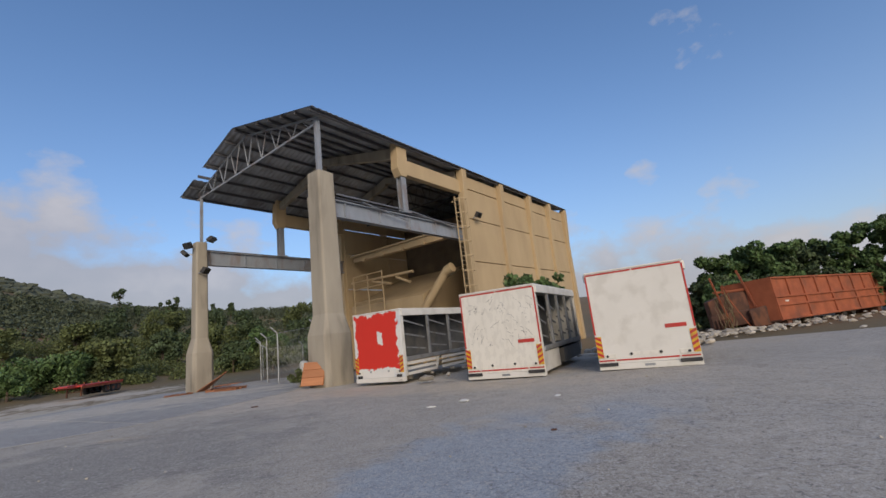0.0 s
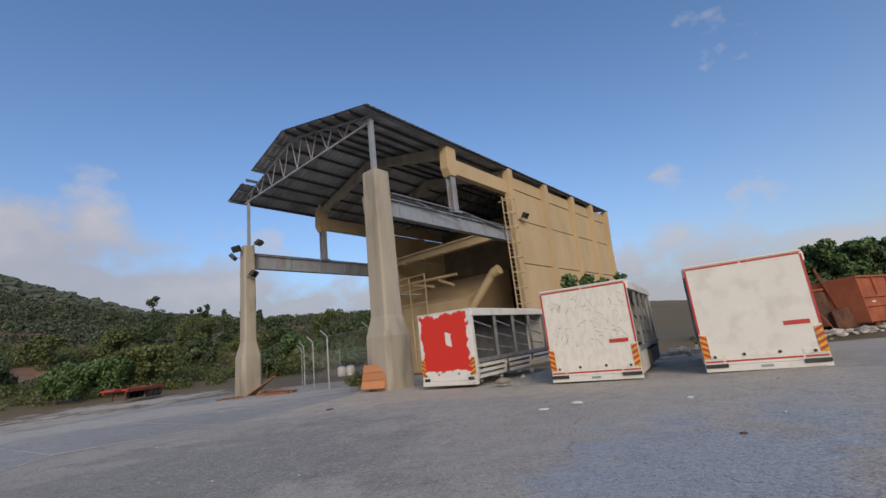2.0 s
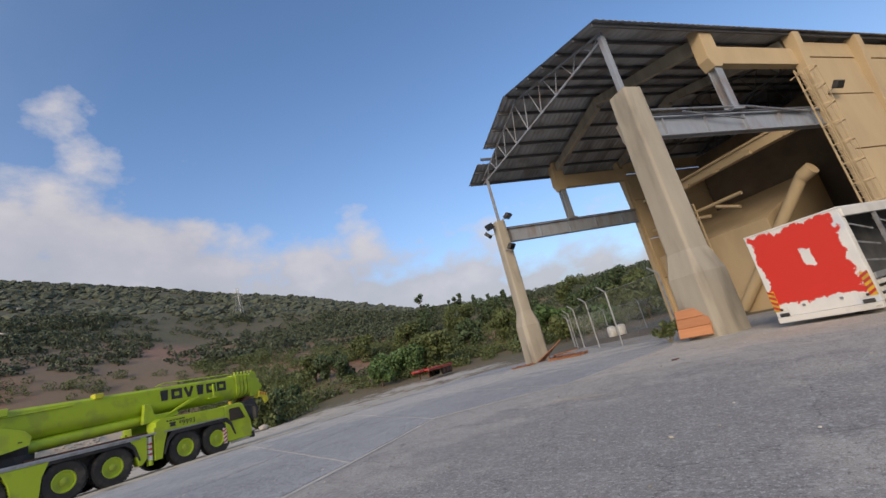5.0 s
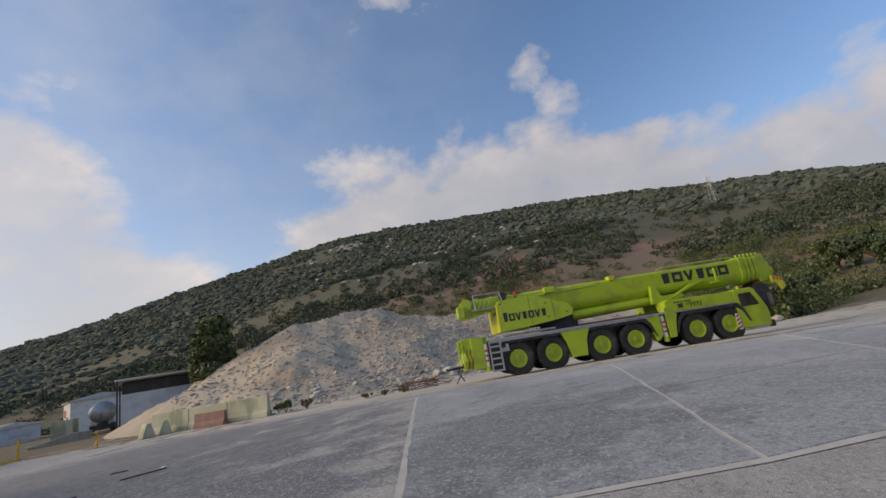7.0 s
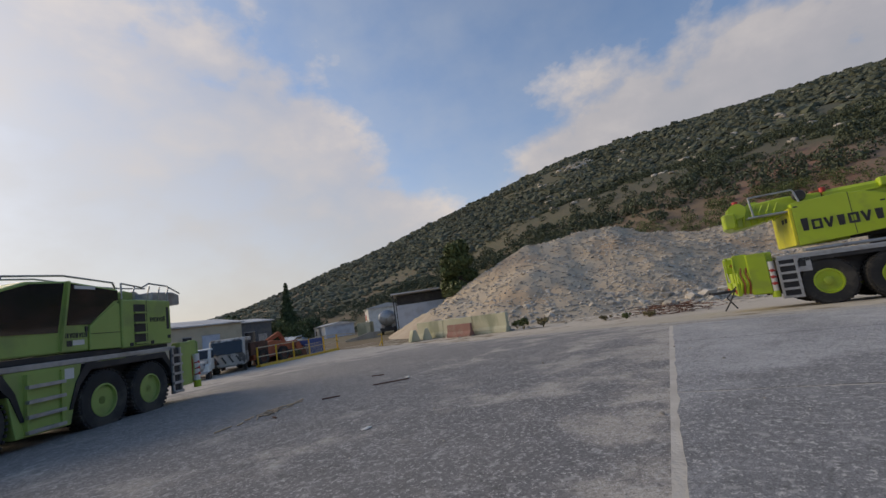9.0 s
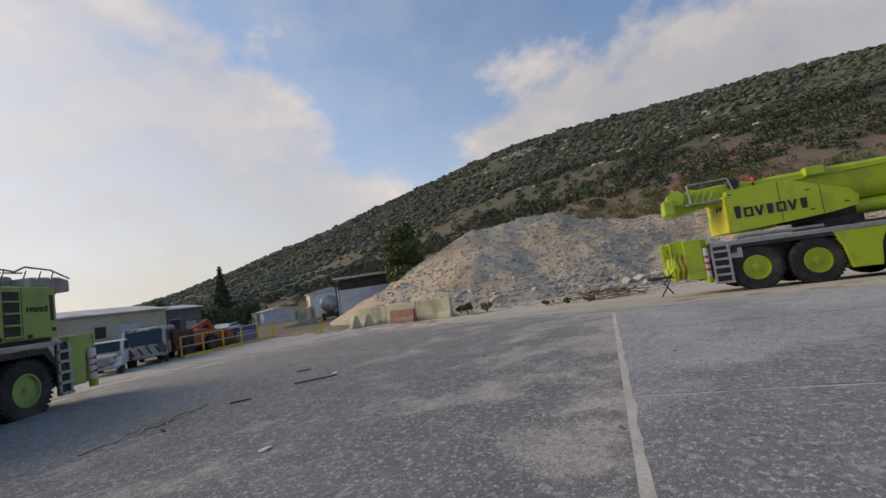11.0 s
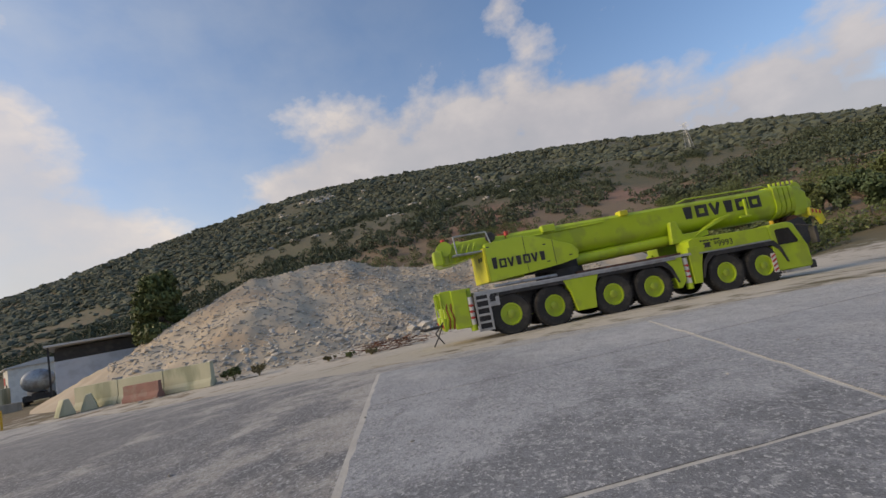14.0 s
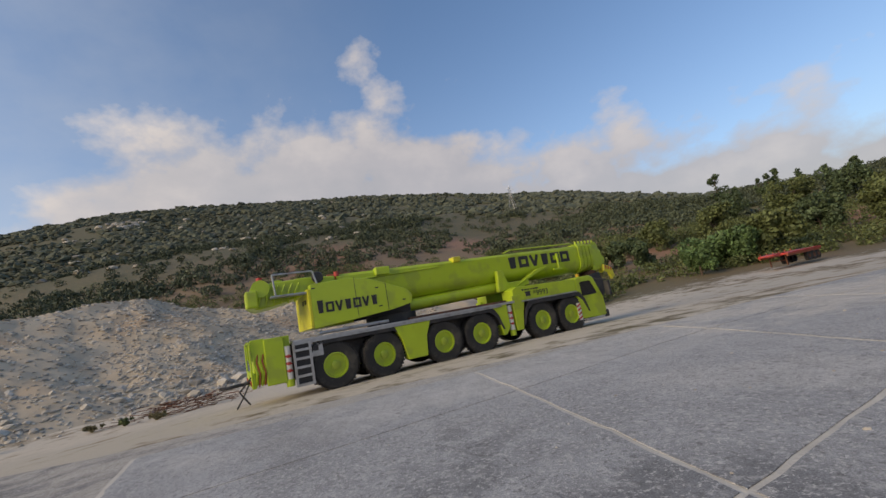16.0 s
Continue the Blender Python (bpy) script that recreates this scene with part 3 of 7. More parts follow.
def column(bm, cx, cy, w, d, ztop, side, foot):
    """A tapering precast column with a flared foot and a corbel step near the top."""
    zs = [(-0.6, foot), (2.05, foot * 0.98), (2.95, 0.90), (7.2, 0.85), (7.4, 0.85), (ztop, 0.8)]
    rings = []
    for z, k in zs:
        hw, hd, ch = w / 2 * k, d / 2 * k, 0.07 if k < 1 else 0.18
        rings.append([bm.verts.new((cx + x, cy + y, z)) for x, y in
                      ((-hw + ch, -hd), (hw - ch, -hd), (hw, -hd + ch), (hw, hd - ch), (hw - ch, hd), (-hw + ch, hd), (-hw, hd - ch), (-hw, -hd + ch))])
    for a, b in zip(rings, rings[1:]):
        for i in range(8):
            bm.faces.new((a[i], a[(i + 1) % 8], b[(i + 1) % 8], b[i]))
    bm.faces.new(rings[-1])
    bm.faces.new(rings[0][::-1])
    bmesh.ops.recalc_face_normals(bm, faces=bm.faces[:])
    if side:
        prism(bm, [(cy + side * d * 0.36, 7.5), (cy + side * d * 0.52, 7.8), (cy + side * d * 0.58, 8.6), (cy + side * d * 0.36, 8.6)], cx - w * 0.33, cx + w * 0.33, "x")
    return bm


part("column", column(B(), 0.05, -0.02, 1.15, 1.15, 9.7, 1, 1.34), M["concrete"], hall, "tall weathered concrete column with flared foot", bevel=0.04)
part("column", column(B(), -0.05, VL - 0.12, 0.86, 0.86, 9.1, 0, 1.48), M["concrete"], hall, "slimmer weathered concrete column with flared foot", bevel=0.04)


def i_girder(bm, u0, u1, v, z0, z1, w):
    box(bm, u0, u1, v - w / 2, v + w / 2, z0, z0 + 0.05)
    box(bm, u0, u1, v - w / 2, v + w / 2, z1 - 0.05, z1)
    box(bm, u0, u1, v - 0.03, v + 0.03, z0, z1)
    k = u0 + 0.8
    while k < u1:
        box(bm, k, k + 0.02, v - w / 2 + 0.03, v + w / 2 - 0.03, z0 + 0.05, z1 - 0.05)
        k += 2.4
    return bm


part("runway_girder", i_girder(B(), 0.55, 11.7, 0, 7.62, 8.5, 0.36), M["steel_grey"], hall, "grey painted steel runway girder")
part("runway_girder", i_girder(B(), -0.2, 11.7, VL, 7.64, 8.6, 0.36), M["steel_grey"], hall, "grey steel runway girder with rust stains")
for v in (0, VL):
    bm = B()
    box(bm, 0.3, 11.8, v - 0.05, v + 0.05, 8.62, 8.70)
    part("crane_rail", bm, M["purlin"], hall)
# tie rods along the runway
bm = B()
rod(bm, (0.8, -0.25, 8.75), (6.3, -0.25, 8.75), 0.045)
rod(bm, (6.3, -0.25, 8.75), (10.6, -0.2, 8.35), 0.045)
rod(bm, (2.4, -0.3, 8.6), (5.8, -0.3, 8.1), 0.035)
part("handrail", bm, M["grey_metal"], hall)
# roof posts
for (uu, v, z0, z1, w) in ((0.1, 0.1, 9.7, 12.6, 0.22), (0.1, VL, 9.0, 12.3, 0.16)):
    bm = B()
    box(bm, uu - w / 2, uu + w / 2, v - w / 2, v + w / 2, z0, z1)
    box(bm, uu - w, uu + w, v - w, v + w, z0, z0 + 0.05)
    part("roof_post", bm, M["steel_grey"], hall, bevel=0.01)
for v in (0, VL):
    bm = B()
    for dv in (-0.17, 0.17):
        box(bm, 5.65, 6.05, v + dv - 0.03, v + dv + 0.03, 8.65, 11.2)
    box(bm, 5.82, 5.88, v - 0.17, v + 0.17, 8.65, 11.2)
    box(bm, 5.5, 6.2, v - 0.3, v + 0.3, 8.62, 8.72)
    part("steel_stub_post", bm, M["steel_grey"], hall)
    bm = B()
    prism(bm, [(5.45, 13.05), (6.25, 13.05), (6.25, 11.2), (6.05, 10.85), (5.6, 10.85), (5.35, 11.3)], v - 0.28, v + 0.28, "y")
    part("broken_column_head", bm, M["beige"], hall, "beige concrete column head with broken end", bevel=0.03)
    bm = B()
    box(bm, 6.2, 12.0, v - 0.2, v + 0.2, 11.05, 12.0)
    part("eave_beam", bm, M["beige"], hall, bevel=0.02)


# roof: ridge above the middle, two slopes, corrugated sheets
RIDGE_V, RIDGE_Z, RV0, RV1, RZ0, RZ1 = 7.0, 14.7, -0.6, 14.3, 12.8, 12.55
U0, U1 = -0.7, 30.6


def roof_z(v):
    if v < RIDGE_V:
        return RZ0 + (RIDGE_Z - RZ0) * (v - RV0) / (RIDGE_V - RV0)
    return RIDGE_Z + (RZ1 - RIDGE_Z) * (v - RIDGE_V) / (RV1 - RIDGE_V)


def roof_sheet(va, vb, ua, ub, lift=0.0):
    """One corrugated sheet, ribs running down the slope, 4 mm thick in look by its doubled skin."""
    verts, faces = [], []
    n = max(2, int((ub - ua) / 0.09))
    for k in range(n + 1):
        uu = ua + (ub - ua) * k / n
        h = (0.035 if k % 4 in (1, 2) else 0.0) + lift
        for v in (va, vb):
            verts += [(uu, v, roof_z(v) + h), (uu, v, roof_z(v) + h - 0.012)]
    for k in range(n):
        a, b = 4 * k, 4 * (k + 1)
        faces += [(a, b, b + 2, a + 2), (a + 1, a + 3, b + 3, b + 1), (a, a + 1, b + 1, b), (a + 2, b + 2, b + 3, a + 3)]
    return verts, faces


roof = part("roof", box(B(), U0 + 0.2, U1 - 0.2, RIDGE_V - 0.2, RIDGE_V + 0.2, RIDGE_Z + 0.03, RIDGE_Z + 0.06), M["sheet"], hall, "grey corrugated steel roof with a torn corner")
uu = U0
while uu < U1 - 0.1:
    ue = min(U1, uu + 1.08)
    for k, (va, vb) in enumerate(((RV0, 3.2), (3.1, RIDGE_V), (RIDGE_V, 10.9), (10.8, RV1))):
        if k == 3 and uu < U0 + 0.9:
            va = 12.2
        raw("roof_sheet", *roof_sheet(va, vb, uu, ue, 0.02 * (k in (1, 2))), M["sheet"], roof)
    uu += 1.0
for k in range(13):
    v = RV0 + 0.25 + (RV1 - RV0 - 0.5) * k / 12
    bm = B()
    box(bm, U0 + 0.05, U1 - 0.1, v - 0.04, v + 0.04, roof_z(v) - 0.19, roof_z(v) - 0.02)
    part("purlin", bm, M["purlin"], hall)


def truss(bm, uu, chord_z=12.35, n=9, va=0.0, vb=VL + 0.6):
    bar(bm, (uu, va, chord_z + 0.1), (uu, vb, chord_z - 0.1), 0.09, 0.10)
    top = [(uu, va + (vb - va) * i / 40, roof_z(va + (vb - va) * i / 40) - 0.24) for i in (0, 18.6, 40)]
    bar(bm, top[0], (uu, RIDGE_V, RIDGE_Z - 0.24), 0.09, 0.10)
    bar(bm, (uu, RIDGE_V, RIDGE_Z - 0.24), top[2], 0.09, 0.10)
    for i in range(n):
        v0, v1 = va + (vb - va) * (i + 0.5) / n, va + (vb - va) * (i + 1.0) / n
        cz = chord_z + 0.1 - 0.2 * (v0 - va) / (vb - va)
        for v2 in (v0 - 0.55, v0 + 0.55):
            if roof_z(v2) - 0.3 > cz + 0.15:
                rod(bm, (uu, v0, cz), (uu, v2, roof_z(v2) - 0.26), 0.03, 6)
    return bm


for uu in (0.1, 14.8, 20.6, 26.4):
    part("roof_truss", truss(B(), uu), M["steel_grey"] if uu < 1 else M["purlin"], hall, "light steel lattice roof truss")
# concrete portal rafters
for uu in (5.85, 11.9):
    for va, vb in ((0.1, RIDGE_V), (RIDGE_V, VL - 0.1)):
        bm = B()
        prism(bm, [(va, roof_z(va) - 0.22), (vb, roof_z(vb) - 0.22), (vb, roof_z(vb) - 0.72), (va, roof_z(va) - 0.95)], uu - 0.17, uu + 0.17, "x")
        part("portal_rafter", bm, M["concrete"], hall, "precast concrete portal rafter", bevel=0.02)

# enclosed part: side walls with pilasters and joints, rear wall
POSTS = (11.95, 17.2, 22.2, 26.4, 30.3)
for v, sgn in ((0.0, -1), (VL, 1)):
    for a, b in zip(POSTS, POSTS[1:]):
        for z0, z1, proud in ((-0.6, 3.08, 0.0), (3.14, 6.18, 0.0), (6.24, 9.28, 0.0), (9.34, 11.52, 0.0), (11.6, 12.5, -0.08)):
            bm = B()
            box(bm, a, b - 0.02, v - 0.12, v + 0.12 + (proud if sgn > 0 else 0), z0, z1)
            part("wall_panel", bm, M["beige"], hall, bevel=0.015)
    for k, uu in enumerate(POSTS):
        bm = B()
        prism(bm, [(v, -0.6), (v + sgn * 0.40, -0.6), (v + sgn * 0.36, 9.0), (v + sgn * 0.55, 12.2), (v + sgn * 0.55, 12.75), (v, 12.75)], uu - 0.26, uu + 0.26, "x")
        part("pilaster", bm, M["beige"], hall, bevel=0.03)
bm = B()
box(bm, 30.1, 30.35, 0, VL, -0.6, 12.5)
part("rear_wall", bm, M["beige"], hall)
# inside: bin front, sloping chute floor, overhead box beam, pipe
bm = B()
prism(bm, [(12.2, -0.5), (12.2, 4.6), (18.5, 7.2), (18.5, -0.5)], 4.6, VL - 0.15, "y")
part("bin_front", bm, M["beige"], hall, "dusty beige concrete bin with sloping top", bevel=0.03)
# partition: the gloom under the roof is painted in by a darker colour
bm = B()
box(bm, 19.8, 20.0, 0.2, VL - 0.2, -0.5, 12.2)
part("inner_partition", bm, M["dusty_shade"], hall, "dusty partition wall, coloured dark for the shade deep in the hall")
bm = B()
bar(bm, (12.6, 12.2, 8.76), (12.3, 0.5, 8.56), 0.5, 0.62)
box(bm, 12.0, 12.2, 0.6, 12.2, 8.84, 8.98)
for k in range(5):
    box(bm, 11.95, 12.15, 1.6 + 2.2 * k, 1.9 + 2.2 * k, 8.24, 8.45)
part("bridge_beam", bm, M["beige"], hall, "dusty beige crane bridge beam", bevel=0.02)
bm = B()
rod(bm, (11.8, 7.7, -0.1), (11.85, 1.9, 5.9), 0.30, 14)
rod(bm, (11.85, 1.9, 5.85), (11.85, 1.35, 6.05), 0.36, 14)
part("dust_pipe", bm, M["beige"], hall, smooth=True)
for a, b in (((12.0, 12.2, 6.6), (12.0, 5.2, 6.45)), ((12.05, 9.8, 6.4), (12.05, 7.6, 5.9)), ((12.05, 7.0, 6.3), (12.05, 5.6, 5.7))):
    part("loose_pipe", rod(B(), a, b, 0.11, 10), M["beige"], hall, smooth=True)
# access frame at the bin
bm = B()
for v in (8.0, 9.7, 11.4):
    rod(bm, (11.5, v, -0.3), (11.5, v, 7.0), 0.06, 6)
for z in (1.2, 2.4, 3.6, 4.8, 5.9, 6.95):
    rod(bm, (11.5, 8.0, z), (11.5, 11.4, z), 0.05, 6)
part("access_frame", bm, M["beige"], hall, "dusty tubular steel access frame")

# caged ladder on the first pilaster
ladder = part("cage_ladder", box(B(), 10.72, 10.78, -0.5, 0.0, 10.2, 10.26), M["beige"], hall, "beige caged steel ladder")
for uu in (10.6, 11.15):
    part("stile", box(B(), uu - 0.03, uu + 0.03, -0.42, -0.36, 1.6, 10.5), M["beige"], ladder)
for k in range(29):
    part("rung", rod(B(), (10.6, -0.39, 1.9 + 0.3 * k), (11.15, -0.39, 1.9 + 0.3 * k), 0.018, 6), M["beige"], ladder)
for k in range(8):
    z, bm = 3.4 + k * 0.98, B()
    arc = [(10.87 + 0.42 * math.cos(t), -0.42 - 0.7 * math.sin(t), z) for t in [math.pi * i / 8 for i in range(9)]]
    for p, q in zip(arc, arc[1:]):
        bar(bm, p, q, 0.012, 0.06)
    part("cage_hoop", bm, M["beige"], ladder)
for t in (0.5, 1.1, 2.0, 2.6):
    x, y = 10.87 + 0.42 * math.cos(t), -0.42 - 0.7 * math.sin(t)
    part("cage_strap", box(B(), x - 0.02, x + 0.02, y - 0.01, y + 0.01, 3.3, 10.3), M["beige"], ladder)


def floodlight(name, place, yaw, tilt, label):
    """A tilted square floodlight on a bracket; all in the hall's own axes."""
    th = thing(name, label, "floodlight", HALL @ Matrix.Translation(place) @ pose(0, 0, 0, 0, 0, yaw))
    part("bracket", bar(B(), (0, 0, 0), (0.35, 0, 0.1), 0.05, 0.05), M["grey_metal"], th)
    bm = B()
    box(bm, -0.12, 0.12, -0.28, 0.28, -0.2, 0.2, pose(0.5, 0, 0.12, 0, tilt, 0))
    part("housing", bm, M["black"], th, bevel=0.03)
    bm = B()
    box(bm, 0.121, 0.13, -0.24, 0.24, -0.16, 0.16, pose(0.5, 0, 0.12, 0, tilt, 0))
    part("lens", bm, M["glass"], th)
    return th


floodlight("floodlight", (13.0, -0.12, 9.4), -90, 35, "black floodlight bracketed to the beige wall")
floodlight("floodlight", (-0.3, VL + 0.22, 8.35), 140, 40, "black floodlight on the slim concrete column")
floodlight("floodlight", (-0.36, VL - 0.05, 8.7), 200, 30, "black floodlight tilted down on the column head")
floodlight("floodlight", (0.15, VL - 0.35, 9.12), -60, 60, "small black floodlight beside the roof post")
floodlight("floodlight", (-0.3, VL - 0.5, 7.0), -60, 40, "black floodlight below the girder end")

# ---- beverage truck bodies set down on the yard ----
def red_patch_panel():
    """White rear door with brushed red paint whose border is ragged."""
    m = mat("red_brushed_panel", (0.74, 0.73, 0.70), (0.66, 0.66, 0.64), 2, 0.5, bump=0.05, dirt=(0.45, 0.55, 0.68), dscale=1.2, damt=0.45)
    nt = m.node_tree
    bs = nt.nodes["Principled BSDF"]
    cur = bs.inputs["Base Color"].links[0].from_socket
    tc = nt.nodes.new("ShaderNodeTexCoord").outputs["Object"]
    sp = nt.nodes.new("ShaderNodeSeparateXYZ")
    nt.links.new(tc, sp.inputs[0])

    def op(kind, a, b):
        n = nt.nodes.new("ShaderNodeMath")
        n.operation = kind
        for i, s in enumerate((a, b)):
            if isinstance(s, (int, float)):
                n.inputs[i].default_value = s
            else:
                nt.links.new(s, n.inputs[i])
        return n.outputs[0]

    nz = nt.nodes.new("ShaderNodeTexNoise")
    nz.inputs["Scale"].default_value, nz.inputs["Detail"].default_value, nz.inputs["Roughness"].default_value = 3.5, 8, 0.65
    nt.links.new(tc, nz.inputs["Vector"])
    ax = op("DIVIDE", op("ABSOLUTE", op("SUBTRACT", sp.outputs[0], -0.03), 0), 1.0)
    az = op("DIVIDE", op("ABSOLUTE", op("SUBTRACT", sp.outputs[2], 1.47), 0), 0.99)
    rim = op("SUBTRACT", 1.0, op("MAXIMUM", ax, az))
    hole = op("SUBTRACT", 0.42, op("MAXIMUM", op("MULTIPLY", op("ABSOLUTE", op("SUBTRACT", sp.outputs[0], 0.14), 0), 3.4), op("MULTIPLY", op("ABSOLUTE", op("SUBTRACT", sp.outputs[2], 1.58), 0), 2.0)))
    v = op("ADD", op("MINIMUM", rim, op("MULTIPLY", hole, -1.0)), op("MULTIPLY", op("SUBTRACT", nz.outputs["Fac"], 0.47), 0.8))
    mr = nt.nodes.new("ShaderNodeMapRange")
    mr.inputs[1].default_value, mr.inputs[2].default_value = 0.0, 0.04
    nt.links.new(v, mr.inputs[0])
    mx = nt.nodes.new("ShaderNodeMix")
    mx.data_type = "RGBA"
    nt.links.new(mr.outputs[0], mx.inputs[0])
    nt.links.new(cur, mx.inputs[6])
    mx.inputs[7].default_value = (0.62, 0.035, 0.022, 1)
    nt.links.new(mx.outputs[2], bs.inputs["Base Color"])
    return m


M["red_patch"] = red_patch_panel()
M["rack"] = mat("dull_grey_rack_steel", (0.30, 0.31, 0.32), (0.23, 0.24, 0.25), 4, 0.55, 0.3, bump=0.06, dirt=(0.16, 0.14, 0.12), dscale=2, damt=0.5)
M["dark_panel"] = mat("dark_inner_panel", (0.13, 0.135, 0.14), (0.09, 0.095, 0.10), 2, 0.7, bump=0.08, dirt=(0.2, 0.18, 0.15), dscale=1.2, damt=0.4)


def truck_body(name, label, x, y, z, yaw, width, height, length, rear, red_trim, tilt=0.0, style=0):
    """Local axes: x across the rear door, y to the front, z up; origin at the middle of the rear sill."""
    th = thing(name, label, "truck body", pose(x, y, z, 0, tilt, yaw), "truck bodies in a row")
    h, w = height, width / 2
    door = part("rear_panel", box(B(), -w, w, 0, 0.07, 0.16, h), rear, th, bevel=0.012)
    part("front_panel", box(B(), -w, w, length - 0.07, length, 0.3, h), M["white"], th, bevel=0.012)
    part("roof_cap", box(B(), -w - 0.01, w + 0.01, -0.02, length, h, h + 0.05), M["white"], th, bevel=0.015)
    for s in (-1, 1):
        part("top_rail", box(B(), s * w - 0.05, s * w + 0.05, 0.07, length - 0.07, h - 0.22, h), M["white"], th, bevel=0.012)
        part("corner_post", box(B(), s * w - (0.10 if s > 0 else 0), s * w + (0.10 if s < 0 else 0), 0.07, 0.2, 0.16, h - 0.22), M["white"], th, bevel=0.01)
        part("floor_rail", box(B(), s * w - 0.04, s * w + 0.04, 0.2, length - 0.07, 0.68, 0.82), M["rack"], th, bevel=0.008)
        n = 4
        for k in range(1, n + 1):
            yy = 0.2 + (length - 0.4) * k / (n + 0.3)
            part("side_post", box(B(), s * w - 0.05, s * w + 0.03, yy - 0.05, yy + 0.05, 0.82, h - 0.22), M["rack"], th)
        # rack rails, sloping inward for the crates
        for k in range(n):
            ya = 0.3 + (length - 0.4) * k / (n + 0.3)
            yb = ya + (length - 0.4) / (n + 0.3) - 0.25
            for z0, dz in ((1.05, 0.12), (1.5, 0.16), (1.95, 0.2)):
                part("rack_rail", bar(B(), (s * (w - 0.12), ya, z0 + dz), (s * (w - 0.12), yb, z0 - dz * 0.6 + 0.05), 0.035, 0.05), M["rack"], th)
        if style != 1:
            for ya, yb in ((0.25, length * 0.3), (length * 0.36, length * 0.62), (length * 0.68, length * 0.95)):
                bm = B()
                for z0 in (0.18, 0.36, 0.54):
                    box(bm, s * w - 0.03, s * w + 0.02, ya, yb, z0, z0 + 0.1)
                prism(bm, [(yb - 0.1, 0.18), (yb + 0.1, 0.64), (yb + 0.2, 0.64), (yb, 0.18)], s * w - 0.03, s * w + 0.02, "x")
                part("skirt_rail", bm, M["white"], th)
        else:
            part("locker", box(B(), s * w - (0.5 if s > 0 else 0), s * w + (0.5 if s < 0 else 0), 0.1, length * 0.34, 0.1, 0.66), M["white"], th, bevel=0.015)
            part("locker", box(B(), s * w - (0.5 if s > 0 else 0), s * w + (0.5 if s < 0 else 0), length * 0.45, length * 0.95, 0.14, 0.6), M["dark_panel"], th, bevel=0.015)
    part("centre_wall", box(B(), -0.03, 0.03, 0.1, length - 0.1, 0.7, h - 0.02), M["dark_panel"], th)
    part("floor_deck", box(B(), -w + 0.03, w - 0.03, 0.07, length - 0.07, 0.66, 0.72), M["dark_panel"], th)
    # rear fittings
    part("rear_sill", box(B(), -w, w, -0.03, 0.12, 0.0, 0.155), M["white"], th, bevel=0.012)
    for s in (-1, 1):
        x0, x1 = sorted((s * (w - 0.03), s * (w - (0.48 if style else 0.36))))
        part("rear_lamp_recess", box(B(), x0, x1, -0.012, 0.01, 0.30, 0.42), M["white_flake"], th, bevel=0.01)
        part("tail_lamp", rod(B(), ((x0 + x1) / 2, -0.03, 0.36), ((x0 + x1) / 2, 0.0, 0.36), 0.035, 10), M["black"], th)
        if style:
            part("rubber_buffer", box(B(), x0 - 0.02, x1 + 0.02, -0.075, -0.031, 0.10, 0.19), M["black"], th, bevel=0.012)
        # striped marker board
        bx0, bx1 = sorted((s * (w - 0.005), s * (w - 0.165)))
        board = part("marker_board", box(B(), bx0, bx1, -0.014, -0.002, 0.32, 0.90), M["yellow"], th, "yellow board with red diagonal stripes")
        for k in range(4):
            z0 = 0.33 + k * 0.145
            bm = B()
            prism(bm, [(bx0, z0 if s > 0 else z0 + 0.09), (bx1, z0 + 0.09 if s > 0 else z0), (bx1, z0 + 0.165 - 0.005 if s > 0 else z0 + 0.075), (bx0, z0 + 0.075 if s > 0 else z0 + 0.16)], -0.019, -0.0145, "y")
            part("stripe", bm, M["red"], board)
    if style == 1:
        g, bm = random.Random(31), B()
        for _ in range(70):
            cx_, cz_ = g.uniform(-w + 0.2, w - 0.2), g.uniform(0.9, h - 0.25)
            lean, size, bow = g.gauss(0.9 if cx_ < 0 else -0.7, 0.5), g.uniform(0.06, 0.26), g.uniform(-0.04, 0.04)
            dx_, dz_ = math.cos(lean) * size, math.sin(lean) * size
            mid_ = (cx_ + dx_ * 0.5 - dz_ * bow * 4, -0.003, cz_ + dz_ * 0.5 + dx_ * bow * 4)
            bar(bm, (cx_, -0.003, cz_), mid_, 0.004, g.uniform(0.006, 0.014))
            bar(bm, mid_, (cx_ + dx_, -0.003, cz_ + dz_), 0.004, g.uniform(0.004, 0.010))
        part("scratches", bm, M["rack"], door, "grey scratches and scuffs")
    if red_trim:
        for a in ((-w + 0.02, -0.02, h - 0.05, h), (0.02, w - 0.04, h - 0.05, h)):
            part("red_strip", box(B(), a[0], a[1], -0.008, -0.001, a[2] - 0.01, a[3] - 0.015), M["red"], th)
        for s in (-1, 1):
            xa, xb = sorted((s * w, s * (w - 0.045)))
            part("red_strip", box(B(), xa, xb, -0.008, -0.001, 0.95, h - 0.06), M["red"], th)
        for xa, xb in ((-w + 0.02, -w + 0.42), (-w + 0.46, w - 0.5), (w - 0.46, w - 0.03)):
            part("red_strip", box(B(), xa, xb, -0.008, -0.001, 0.225, 0.265), M["red"], th)
        part("red_sign", box(B(), w - 0.70, w - 0.2, -0.012, -0.001, 0.98, 1.08), M["red"], th, "dark red maker's plate")
        part("plate_recess", box(B(), -0.35, 0.30, -0.01, 0.0, 0.34, 0.44), M["white_flake"], th, bevel=0.008)
